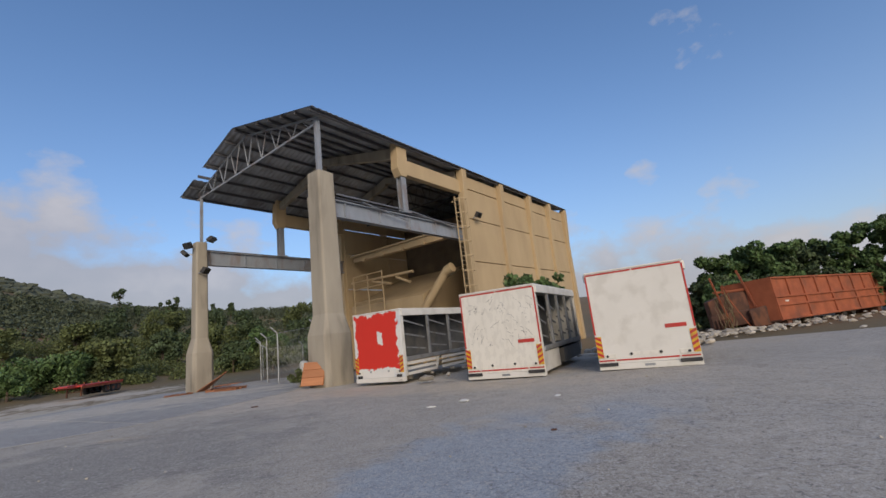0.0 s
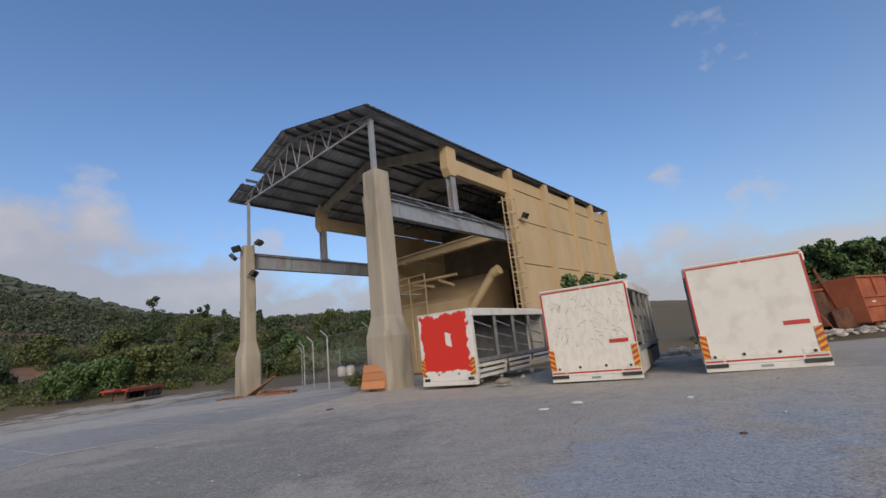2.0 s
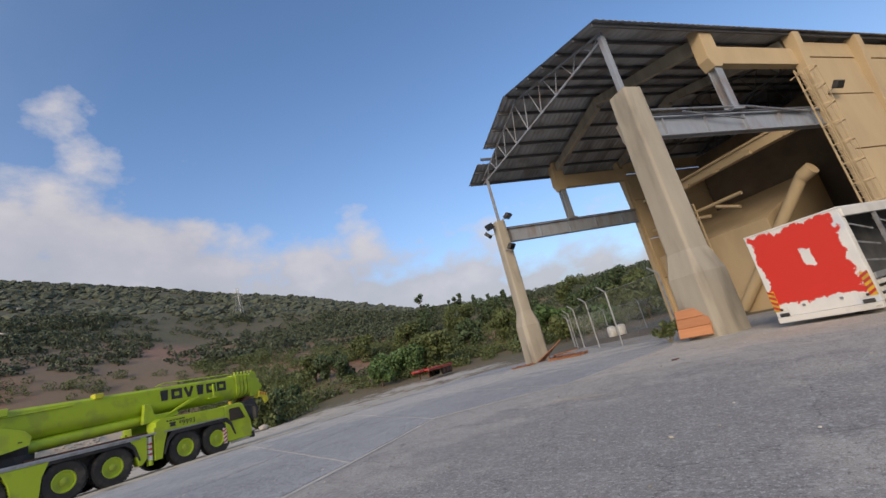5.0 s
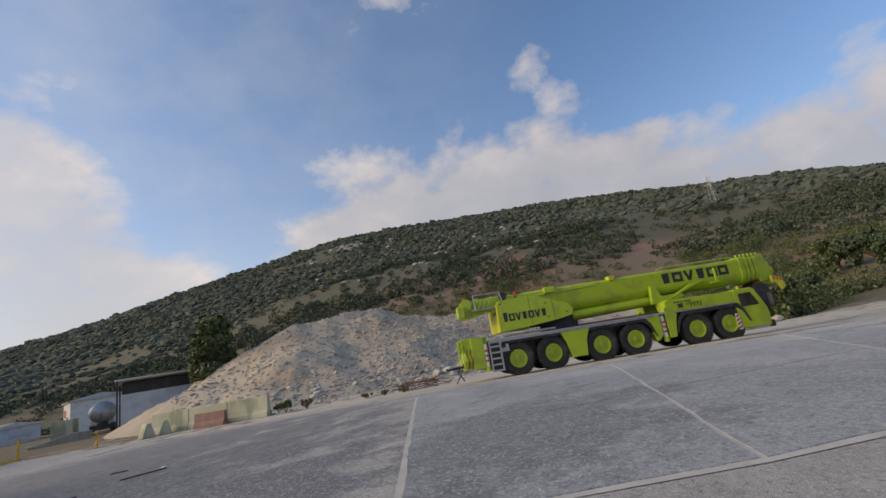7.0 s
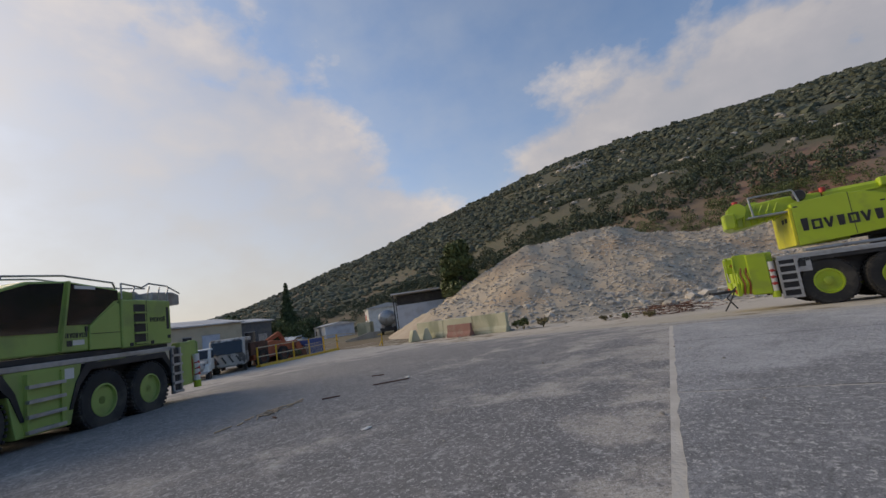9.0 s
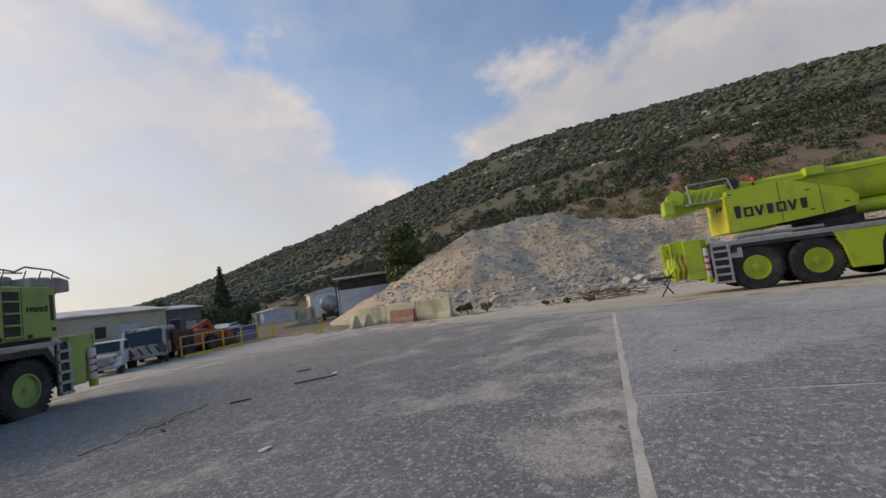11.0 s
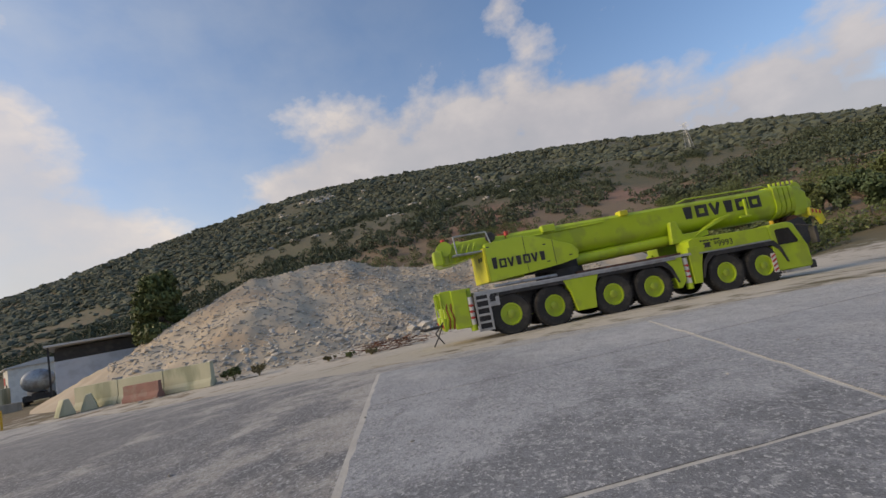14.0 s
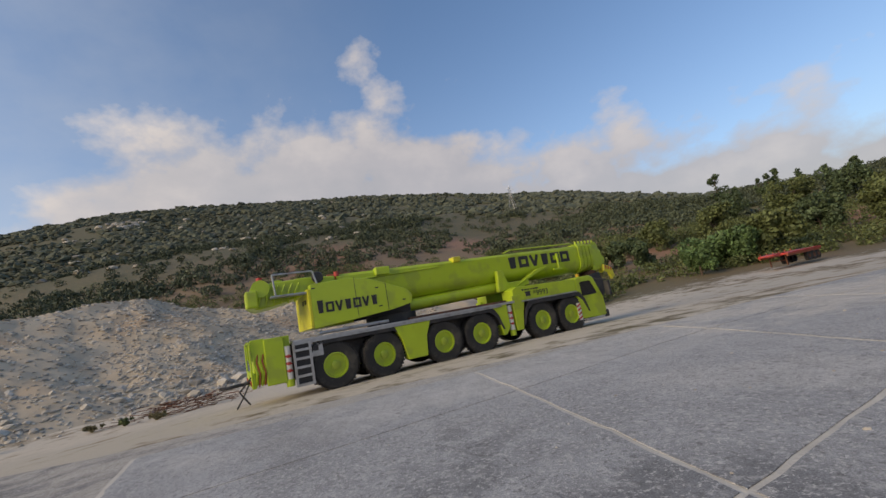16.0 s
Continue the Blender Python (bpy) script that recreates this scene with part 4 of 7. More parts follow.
        for s in (-0.38, 0.34):
            part("rubber_bump", rod(B(), (s, -0.03, 0.39), (s, 0.0, 0.39), 0.035, 10), M["black"], th)
        part("number_plate", box(B(), -0.1, 0.15, -0.036, -0.031, 0.06, 0.12), M["grey_metal"], th)
    else:
        for xx in (-0.4, 0.45):
            part("hinge", box(B(), xx - 0.03, xx + 0.03, -0.03, 0.0, 0.36, 0.42), M["grey_metal"], th)
        for s in (-1, 1):
            part("tail_lamp_unit", box(B(), s * (w - 0.22) - 0.12, s * (w - 0.22) + 0.12, -0.035, -0.014, 0.16, 0.26), M["black"], th, bevel=0.01)
    return th


truck_body("truck_body", "white truck body, red paint brushed over its rear", 0.53, 17.56, 0.02, -29.3, 2.32, 2.52, 7.0, M["red_patch"], False, style=0)
truck_body("truck_body", "white truck body with creased scratched rear door", 4.92, 14.78, 0.0, -25.0, 2.46, 2.62, 5.6, M["white_flake"], True, style=1)
truck_body("truck_body", "white truck body with red trim and clean rear", 8.59, 13.35, 0.02, -23.6, 2.50, 2.66, 5.6, M["white"], True, style=2)

# ---- mobile cranes ----
def lathe(bm, profile, n, origin=(0, 0, 0), caps=True):
    """Spin (radius, offset along y) round the y axis."""
    o, rings = Vector(origin), []
    for r, y in profile:
        rings.append([bm.verts.new(o + Vector((r * math.cos(2 * math.pi * i / n), y, r * math.sin(2 * math.pi * i / n)))) for i in range(n)])
    for a, b in zip(rings, rings[1:]):
        for i in range(n):
            bm.faces.new((a[i], a[(i + 1) % n], b[(i + 1) % n], b[i]))
    if caps:
        bm.faces.new(rings[0])
        bm.faces.new(rings[-1][::-1])
    bmesh.ops.recalc_face_normals(bm, faces=bm.faces[:])
    return bm


def wheel(parent, x, y, r, w, side, rim_mat, deep=0.0, turn=0.0):
    """A big tyre on a dished rim; side: the outer face's direction along y."""
    s, h = side, w / 2
    bm = B()
    prof = [(r * 0.53, -h * 0.8), (r * 0.74, -h), (r * 0.93, -h * 0.95), (r, -h * 0.7), (r, h * 0.7), (r * 0.93, h * 0.95), (r * 0.74, h), (r * 0.53, h * 0.8)]
    lathe(bm, prof, 40, caps=False)
    for i in range(40):
        a = 2 * math.pi * i / 40
        for k in (-1, 1):
            box(bm, -0.03, 0.03, k * h * 0.15, k * h * 0.93, r - 0.02, r + 0.022, Matrix.Rotation(a + k * 0.04, 4, "Y"))
    tyre = part("wheel", bm, M["rubber"], parent, "black lug tyre on a painted rim", smooth=True)
    tyre.matrix_local = pose(x, y, r, 0, 0, turn)
    bm = B()
    lathe(bm, [(r * 0.54, s * h * 0.55), (r * 0.54, s * h * 0.85), (r * 0.49, s * h * 0.88), (r * 0.44, s * h * (0.30 - deep)), (r * 0.32, s * h * (0.24 - deep)), (r * 0.29, s * h * (0.45 - deep)), (r * 0.02, s * h * (0.45 - deep))], 28)
    part("rim", bm, rim_mat, tyre, smooth=True)
    bm = B()
    lathe(bm, [(r * 0.19, s * h * (0.5 - deep)), (r * 0.19, s * h * (0.80 - deep * 0.6)), (r * 0.14, s * h * (0.88 - deep * 0.6)), (0.01, s * h * (0.88 - deep * 0.6))], 18)
    for i in range(10):
        a = 2 * math.pi * i / 10
        rod(bm, (r * 0.27 * math.cos(a), s * h * (0.2 - deep), r * 0.27 * math.sin(a)), (r * 0.27 * math.cos(a), s * h * (0.55 - deep), r * 0.27 * math.sin(a)), r * 0.026, 6)
    part("hub", bm, rim_mat, tyre, smooth=True)
    bm = B()
    for i in range(10):
        a = 2 * math.pi * (i + 0.5) / 10
        rod(bm, (r * 0.375 * math.cos(a), s * h * (0.2 - deep), r * 0.375 * math.sin(a)), (r * 0.375 * math.cos(a), s * h * (0.33 - deep), r * 0.375 * math.sin(a)), r * 0.035, 6)
    part("vent_holes", bm, M["black"], tyre)
    return tyre


def fender(parent, a, b, y0, y1, top=1.64):
    pts = [(a - 1.05, 0.72), (a - 0.86, 1.32), (a - 0.6, top), (b + 0.6, top), (b + 0.86, 1.32), (b + 1.05, 0.72), (b + 0.98, 0.72), (b + 0.76, 1.24), (b + 0.45, top - 0.16), (a - 0.45, top - 0.16), (a - 0.76, 1.24), (a - 0.98, 0.72)]
    part("fender", prism(B(), pts, y0, y1), M["black"], parent, "black plastic wheel arch")


def step_ladder(parent, x0, x1, y, z0, z1, n, sgn, frame_mat, wide=False):
    """A flat ladder panel on the vehicle's flank with dark openings between the treads."""
    lad = part("step_panel", box(B(), x0, x1, min(y, y + sgn * 0.04), max(y, y + sgn * 0.04), z0, z1), M["black"] if not wide else frame_mat, parent)
    for xx in (x0, x1 - 0.07):
        part("side_bar", box(B(), xx, xx + 0.07, *sorted((y + sgn * 0.04, y + sgn * 0.09)), z0, z1), frame_mat, lad)
    for k in range(n):
        z = z0 + (z1 - z0) * k / n
        part("tread", box(B(), x0, x1, *sorted((y + sgn * 0.04, y + sgn * 0.13)), z, z + 0.075), M["alu"], lad)
    return lad


def word_bars(parent, x0, x1, y, z0, z1, n, m, sgn, skew=0.0, tall=True):
    """Unlettered sign: a row of plain blocks, rings and wedges of the word's size."""
    w = (x1 - x0) / n
    for k in range(n):
        zb = z1 if k == 0 or not tall else z0 + (z1 - z0) * 0.80
        yy = sorted((y, y + sgn * 0.008))
        za, dz = z0 + skew * k * w, skew * k * w
        zb += dz
        a, b, t = x0 + k * w + w * 0.06, x0 + (k + 1) * w - w * 0.06, w * 0.24
        if k % 3 == 0:
            c = (a + b) / 2
            part("sign_mark", prism(B(), [(c - t, za), (c + t, za), (c + t * 1.3, zb), (c - t * 1.3, zb)], *yy), m, parent)
        elif k % 3 == 1 or k == n - 1:
            bm = B()
            box(bm, a, a + t, *yy, za, zb)
            box(bm, b - t, b, *yy, za, zb)
            box(bm, a + t, b - t, *yy, zb - t, zb)
            box(bm, a + t, b - t, *yy, za, za + t)
            part("sign_mark", bm, m, parent)
        else:
            bm = B()
            bar(bm, (a + t / 2, sum(yy) / 2, zb), ((a + b) / 2, sum(yy) / 2, za), 0.008, t)
            bar(bm, (b - t / 2, sum(yy) / 2, zb), ((a + b) / 2, sum(yy) / 2, za), 0.008, t)
            part("sign_mark", bm, m, parent)


def digits(parent, text, m, size, material):
    cu = bpy.data.curves.new("phone_number", "FONT")
    cu.body, cu.size, cu.extrude, cu.resolution_u = text, size, 0.004, 3
    tmp = bpy.data.objects.new("phone_number_curve", cu)
    me = bpy.data.meshes.new_from_object(tmp)
    bpy.data.objects.remove(tmp)
    me.materials.clear()
    me.materials.append(material)
    ob = new("phone_number", me)
    ob.parent = parent
    ob.matrix_local = m
    return ob


def warning_tube(parent, x, y, z0, z1, r):
    tube = part("outrigger_jack", rod(B(), (x, y, z0), (x, y, z1), r, 14), M["white"], parent, "jack tube with red and white stripes", smooth=True)
    for k in range(3):
        za = z0 + (z1 - z0) * (0.25 + 0.22 * k)
        bm = B()
        bmesh.ops.create_cone(bm, cap_ends=False, segments=14, radius1=r + 0.006, radius2=r + 0.006, depth=0.11, matrix=Matrix.Translation((x, y, za)) @ Matrix.Rotation(0.6, 4, "Y"))
        part("stripe", bm, M["red"], tube)
    part("jack_foot", rod(B(), (x, y, z0 - 0.22), (x, y, z0), r * 1.15, 14), M["lime"], parent, smooth=True)


def bent_rail(parent, pts, r=0.022, material=None, name="handrail"):
    bm = B()
    for p, q in zip(pts, pts[1:]):
        rod(bm, p, q, r, 6)
    return part(name, bm, material or M["grey_metal"], parent)


def outrigger_bay(c, x0, x1, s, paint, yn):
    """Rear outrigger box with hoses, jack and lamp gear on flank s."""
    part("outrigger_box", box(B(), x0 + 0.42, x0 + 1.0, *sorted((s * (yn - 0.28), s * yn)), 0.55, 1.95), paint, c, bevel=0.03)
    part("outrigger_beam", box(B(), x0 + 0.1, x1, *sorted((s * 0.2, s * (yn - 0.29))), 0.62, 1.35), paint, c, bevel=0.02)
    part("lamp_board", box(B(), x0, x0 + 0.12, *sorted((s * 0.3, s * (yn - 0.05))), 0.55, 1.0), paint, c, bevel=0.02)
    part("tail_lamp", box(B(), x0 - 0.03, x0, *sorted((s * (yn - 0.4), s * (yn - 0.12))), 0.65, 0.78), M["red"], c)
    part("guard_plate", box(B(), x0 + 0.05, x0 + 0.45, *sorted((s * (yn - 0.12), s * (yn - 0.06))), 1.35, 1.98), paint, c, bevel=0.02)
    for k in range(4):
        xx = x0 + 0.12 + 0.08 * k
        bent_rail(c, [(xx, s * (yn - 0.1), 0.6), (xx + 0.05, s * yn, 0.95), (xx - 0.02, s * (yn - 0.04), 1.3), (xx + 0.06, s * (yn - 0.12), 1.7)], 0.028, M["rust"] if k % 2 else paint, "hose")
    bent_rail(c, [(x0 + 0.02, s * (yn - 0.05), 0.6), (x0 + 0.02, s * (yn - 0.05), 1.9), (x0 + 0.02, s * 0.4, 1.9)], 0.03, paint)


def crane_six():
    c = thing("mobile_crane", "lime green six-axle mobile crane, boom lowered for travel", "crane", pose(-24.28, 3.43, -0.36, 0, 0.95, 99.85), "mobile cranes")
    AX, R, W, Y = (0.0, 1.65, 4.0, 5.65, 8.72, 10.36), 0.75, 0.46, 1.4
    for k, x in enumerate(AX):
        for s in (-1, 1):
            wheel(c, x, s * (Y - W / 2), R, W, s, M["lime"], 0.0 if k in (0, 2) else 0.08, 6 if k == 1 else 0)
    part("chassis_frame", box(B(), -2.3, 12.1, -0.5, 0.5, 0.62, 1.25), M["black"], c, bevel=0.02)
    for a, b in ((0, 1.65), (4.0, 5.65), (8.72, 10.36)):
        part("wheel_well", box(B(), a - 0.95, b + 0.95, -0.92, 0.92, 0.8, 1.62), M["black"], c)
        for s in (-1, 1):
            fender(c, a, b, *sorted((s * 0.9, s * (Y + 0.03))))
    part("deck", box(B(), -1.25, 7.4, -Y - 0.02, Y + 0.02, 1.66, 1.75), M["alu"], c, "grey aluminium chequer deck", bevel=0.01)
    for s in (-1, 1):
        part("deck_edge", box(B(), -1.25, 6.7, *sorted((s * (Y - 0.02), s * (Y + 0.06))), 1.60, 1.70), M["grey_metal"], c)
        y0, y1 = sorted((s * (Y - 0.4), s * (Y + 0.01)))
        part("side_panel", prism(B(), [(2.12, 1.60), (3.52, 1.60), (3.30, 1.1), (3.22, 0.40), (2.50, 0.40), (2.36, 1.1)], *sorted((s * (Y - 0.4), s * (Y + 0.04)))), M["lime"], c, bevel=0.015)
        part("side_panel", prism(B(), [(6.22, 1.72), (6.98, 1.72), (6.98, 0.75), (6.75, 0.5), (6.62, 0.5), (6.5, 1.2)], y0, y1), M["lime"], c, bevel=0.015)
        part("side_panel", prism(B(), [(7.3, 1.95), (7.75, 1.95), (7.9, 1.65), (7.75, 1.2), (7.62, 0.55), (7.3, 0.55)], y0, y1), M["lime"], c, bevel=0.015)
        part("outrigger_recess", box(B(), 6.98, 7.3, *sorted((s * 0.6, s * (Y - 0.3))), 0.5, 1.72), M["black"], c)
        warning_tube(c, 7.14, s * (Y - 0.12), 0.62, 1.6, 0.11)
        part("engine_housing", prism(B(), [(7.4, 1.66), (7.4, 2.18), (7.6, 2.28), (10.85, 2.22), (10.85, 1.66)], *sorted((s * 0.62, s * Y))), M["lime"], c, bevel=0.02)
        step_ladder(c, -1.28, -0.72, s * (Y - 0.02), 0.34, 1.66, 5, s, M["alu"])
        part("ladder_plate", box(B(), -0.73, -0.36, *sorted((s * (Y - 0.02), s * (Y + 0.03))), 1.15, 1.62), M["alu"], c)
        part("warning_square", box(B(), -0.66, -0.50, *sorted((s * (Y + 0.031), s * (Y + 0.037))), 1.32, 1.5), M["black"], c)
        outrigger_bay(c, -2.5, -1.3, s, M["lime"], Y - 0.03)
        warning_tube(c, -1.42, s * (Y - 0.13), 0.62, 1.62, 0.11)
        part("outrigger_post", box(B(), -1.56, -1.3, *sorted((s * (Y - 0.5), s * (Y - 0.26))), 0.5, 1.95), M["lime"], c, bevel=0.02)
    part("deck_grating", box(B(), 2.9, 7.2, -1.1, 1.1, 1.752, 1.83), M["rust_dark"], c, "dark stowed timber mats on the deck")
    for k in range(3):
        part("stowed_tube", rod(B(), (-0.4, -1.05 - 0.12 * k, 1.84), (2.0, -1.05 - 0.12 * k, 1.84), 0.055, 8), M["grey_metal"], c, smooth=True)
    word_bars(c, 7.85, 8.75, -Y - 0.001, 2.08, 2.15, 6, M["black"], -1)
    digits(c, "*9993", pose(8.45, -Y - 0.006, 1.80, 90, 0, 0), 0.34, M["black"])
    part("telephone_mark", prism(B(), [(8.02, 1.84), (8.30, 1.84), (8.26, 1.95), (8.32, 1.97), (8.30, 2.03), (8.02, 2.03), (8.0, 1.97), (8.06, 1.95)], -Y - 0.009, -Y - 0.002), M["black"], c)
    # driver's cab
    cab = part("driver_cab", prism(B(), [(10.86, 0.42), (10.86, 2.18), (11.05, 2.28), (11.85, 2.28), (12.02, 2.18), (12.42, 1.25), (12.46, 0.38)], -Y, Y), M["lime"], c, "lime driver's cab with dark windows", bevel=0.05)
    for s in (-1, 1):
        part("side_window", prism(B(), [(11.14, 1.42), (11.12, 2.0), (11.2, 2.05), (11.76, 2.05), (12.04, 1.48), (11.98, 1.42)], *sorted((s * (Y + 0.002), s * (Y + 0.012)))), M["glass"], cab)
        part("mirror_arm", rod(B(), (12.1, s * Y, 2.1), (12.6, s * (Y + 0.22), 1.95), 0.03, 6), M["black"], cab)
        part("mirror", box(B(), 12.5, 12.66, *sorted((s * (Y + 0.08), s * (Y + 0.34))), 1.25, 1.9), M["black"], cab, bevel=0.03)
        part("cab_step", box(B(), 11.1, 12.2, *sorted((s * (Y - 0.1), s * (Y + 0.06))), 0.30, 0.40), M["alu"], cab, bevel=0.01)
        board = part("marker_board", box(B(), 10.68, 10.88, *sorted((s * (Y + 0.002), s * (Y + 0.02))), 0.4, 1.15), M["white"], c)
        for k in range(4):
            part("stripe", prism(B(), [(10.68, 0.42 + 0.18 * k), (10.88, 0.52 + 0.18 * k), (10.88, 0.60 + 0.18 * k), (10.68, 0.50 + 0.18 * k)], *sorted((s * (Y + 0.021), s * (Y + 0.026)))), M["red"], board)
    part("windscreen", prism(B(), [(12.05, 2.12), (12.40, 1.30), (12.43, 1.31), (12.08, 2.13)], -Y + 0.15, Y - 0.15), M["glass"], cab)
    part("bumper", box(B(), 12.3, 12.58, -Y, Y, 0.3, 0.62), M["black"], c, bevel=0.04)
    part("wiper_gear", box(B(), 12.43, 12.6, -0.9, 0.9, 1.05, 1.25), M["black"], c, bevel=0.03)
    # slewing superstructure
    part("turntable", rod(B(), (2.6, 0, 1.75), (2.6, 0, 2.05), 0.95, 28), M["black"], c, smooth=True)
    side = [(-0.5, 2.0), (-0.5, 3.44), (0.75, 3.52), (1.45, 3.42), (2.85, 2.88), (3.05, 2.62), (2.98, 2.34), (2.3, 2.22), (1.0, 2.1)]
    for s in (-1, 1):
        flank = part("flank_panel", prism(B(), side, *sorted((s * 0.95, s * 1.32))), M["lime"], c, "lime flank panel with dark sign marks", bevel=0.02)
        for x in (0.98, 2.08):
            zt = 3.5 if x < 1.4 else 3.17
            part("panel_seam", box(B(), x - 0.008, x + 0.008, *sorted((s * 1.321, s * 1.326)), 2.13 if x < 2 else 2.22, zt), M["black"], flank)
        for x, z in ((-0.4, 3.3), (1.75, 3.05), (1.8, 2.4), (2.7, 2.5)):
            part("latch", box(B(), x - 0.06, x + 0.06, *sorted((s * 1.321, s * 1.33)), z - 0.02, z + 0.02), M["black"], flank)
    word_bars(c, -0.40, 1.76, -1.322, 2.46, 2.88, 7, M["black"], -1, 0.01)
    part("counterweight", box(B(), -0.52, 0.9, -0.94, 0.94, 2.0, 3.3), M["lime"], c, bevel=0.03)
    part("counterweight_back", box(B(), -0.60, -0.501, -1.32, 1.32, 2.02, 3.3), M["lime_yellow"], c, "yellowish rear plate of the counterweight", bevel=0.02)
    for yy in (-0.9, -0.45):
        part("sign_mark", box(B(), -0.606, -0.601, yy, yy + 0.3, 2.85, 3.0), M["black"], c)
    part("neck", box(B(), 0.9, 3.2, -0.6, 0.6, 2.05, 2.6), M["black"], c)
    # winches and walkway behind
    part("winch_frame", prism(B(), [(-2.3, 3.02), (-2.3, 3.45), (-1.9, 3.7), (-0.5, 3.78), (0.5, 3.72), (0.5, 3.3), (-0.5, 3.2), (-1.6, 2.95), (-2.1, 2.9)], -0.75, 0.75), M["lime"], c, bevel=0.05)
    for x, y, r in ((-1.95, -0.5, 0.28), (-1.35, 0.1, 0.30), (-0.65, -0.1, 0.26)):
        part("winch_drum", lathe(B(), [(r, -0.4), (r, -0.36), (r * 0.75, -0.34), (r * 0.75, 0.34), (r, 0.36), (r, 0.4)], 20, (x, y, 3.55)), M["lime"], c, smooth=True)
    for k in range(7):
        a = -2.25 + 0.22 * k
        bent_rail(c, [(a, -0.78, 3.0), (a + 0.05, -0.86, 3.35), (a + 0.2, -0.8, 3.62)], 0.03, M["lime"], "pipe")
    part("hydraulic_block", box(B(), -2.42, -2.05, -1.05, -0.4, 2.95, 3.5), M["lime"], c, bevel=0.06)
    part("walkway", box(B(), -1.7, -0.25, -1.25, -0.78, 3.18, 3.24), M["grey_metal"], c, "grey steel walkway", bevel=0.01)
    bent_rail(c, [(-1.55, -1.22, 3.2), (-1.6, -1.22, 3.9), (-0.35, -1.22, 3.9), (-0.2, -1.22, 3.3)], 0.03)
    for x, y, z in ((-1.95, -0.8, 3.75), (0.62, -0.5, 3.72)):
        part("beacon", rod(B(), (x, y, z), (x, y, z + 0.16), 0.09, 12), M["red"], c, "red warning beacon", smooth=True)
    part("red_block", box(B(), 0.3, 0.85, -0.5, 0.1, 3.62, 3.82), M["rust"], c, bevel=0.03)
    part("spool", lathe(B(), [(0.17, -0.06), (0.2, 0), (0.17, 0.06)], 16, (-0.12, -0.85, 3.72)), M["black"], c, smooth=True)
    # telescopic boom
    def tube(x0, x1, w, zb, zt, dz0=0.0, dz1=0.0):
        bm, rings = B(), []
        for x, dz in ((x0, dz0), (x1, dz1)):
            ring = [(-w, zt - 0.10), (-w + 0.10, zt), (w - 0.10, zt), (w, zt - 0.10)]
            zm, rr = zb + w * 0.92, w
            ring += [(rr * math.cos(t), zm - w * 0.92 * math.sin(t)) for t in [math.pi * i / 12 for i in range(13)]]
            rings.append([bm.verts.new((x, y, z + dz)) for y, z in ring])
        n = len(rings[0])
        for i in range(n):
            bm.faces.new((rings[0][i], rings[0][(i + 1) % n], rings[1][(i + 1) % n], rings[1][i]))
        bm.faces.new(rings[0])
        bm.faces.new(rings[1][::-1])
        bmesh.ops.recalc_face_normals(bm, faces=bm.faces[:])
        return bm
    boom = part("boom", tube(0.6, 12.6, 0.60, 2.52, 3.80, -0.02, 0.02), M["lime"], c, "lime telescopic boom with dark sign marks", smooth=True)
    for k in range(4):
        part("boom_collar", tube(12.3 + 0.27 * k, 12.5 + 0.27 * k, 0.655 - 0.03 * k, 2.47 + 0.03 * k, 3.90 - 0.02 * k), M["lime"], boom, smooth=True)
    part("boom_head", prism(B(), [(13.3, 2.5), (13.3, 3.78), (13.7, 3.75), (14.05, 3.45), (14.0, 2.85), (13.75, 2.5)], -0.42, 0.42), M["lime"], boom, bevel=0.05)
    for k, (x, z) in enumerate(((13.85, 2.6), (13.7, 3.7), (14.0, 3.0))):
        part("sheave", lathe(B(), [(0.26, -0.34), (0.2, -0.3), (0.2, 0.3), (0.26, 0.34)], 18, (x, 0, z)), M["lime_yellow"] if k == 0 else M["lime"], boom, smooth=True)
    for k in range(6):
        part("head_bolt", rod(B(), (12.35 + 0.22 * k, -0.5, 3.88), (12.35 + 0.22 * k, -0.5, 4.02), 0.05, 8), M["lime"], boom)
    bent_rail(boom, [(7.9, -0.61, 3.84), (8.3, -0.61, 3.95), (11.9, -0.58, 3.95), (12.2, -0.56, 3.85)], 0.03, M["lime"], "pipe")
    bent_rail(boom, [(1.2, -0.61, 3.5), (4.6, -0.62, 3.6)], 0.035, M["lime"], "pipe")
    part("boom_lug", box(B(), 5.35, 5.7, -0.7, -0.3, 3.7, 3.92), M["lime_yellow"], boom, bevel=0.03)
    part("boom_lug", box(B(), 2.0, 2.55, -0.78, -0.45, 3.55, 3.85), M["lime"], boom, bevel=0.04)
    word_bars(boom, 8.0, 11.7, -0.603, 3.12, 3.62, 6, M["black"], -1, 0.0, False)
    part("lift_cylinder", rod(B(), (2.9, -0.3, 2.28), (7.55, -0.3, 2.42), 0.24, 18), M["lime"], c, smooth=True)
    part("lift_cylinder", rod(B(), (2.9, 0.3, 2.28), (7.55, 0.3, 2.42), 0.24, 18), M["lime"], c, smooth=True)
    part("boom_rest", prism(B(), [(7.15, 2.2), (7.25, 3.1), (7.5, 3.1), (7.7, 2.55), (8.8, 2.55), (8.8, 2.35), (7.9, 2.2)], -0.85, -0.62), M["lime"], c, bevel=0.03)
    part("gusset", prism(B(), [(8.1, 2.35), (9.9, 2.95), (9.9, 3.02), (9.4, 2.95), (8.5, 2.55)], -0.9, -0.62), M["lime"], c, bevel=0.02)
    part("bracket", box(B(), 10.82, 10.92, -0.70, -0.6, 2.85, 3.55), M["lime"], c, bevel=0.02)
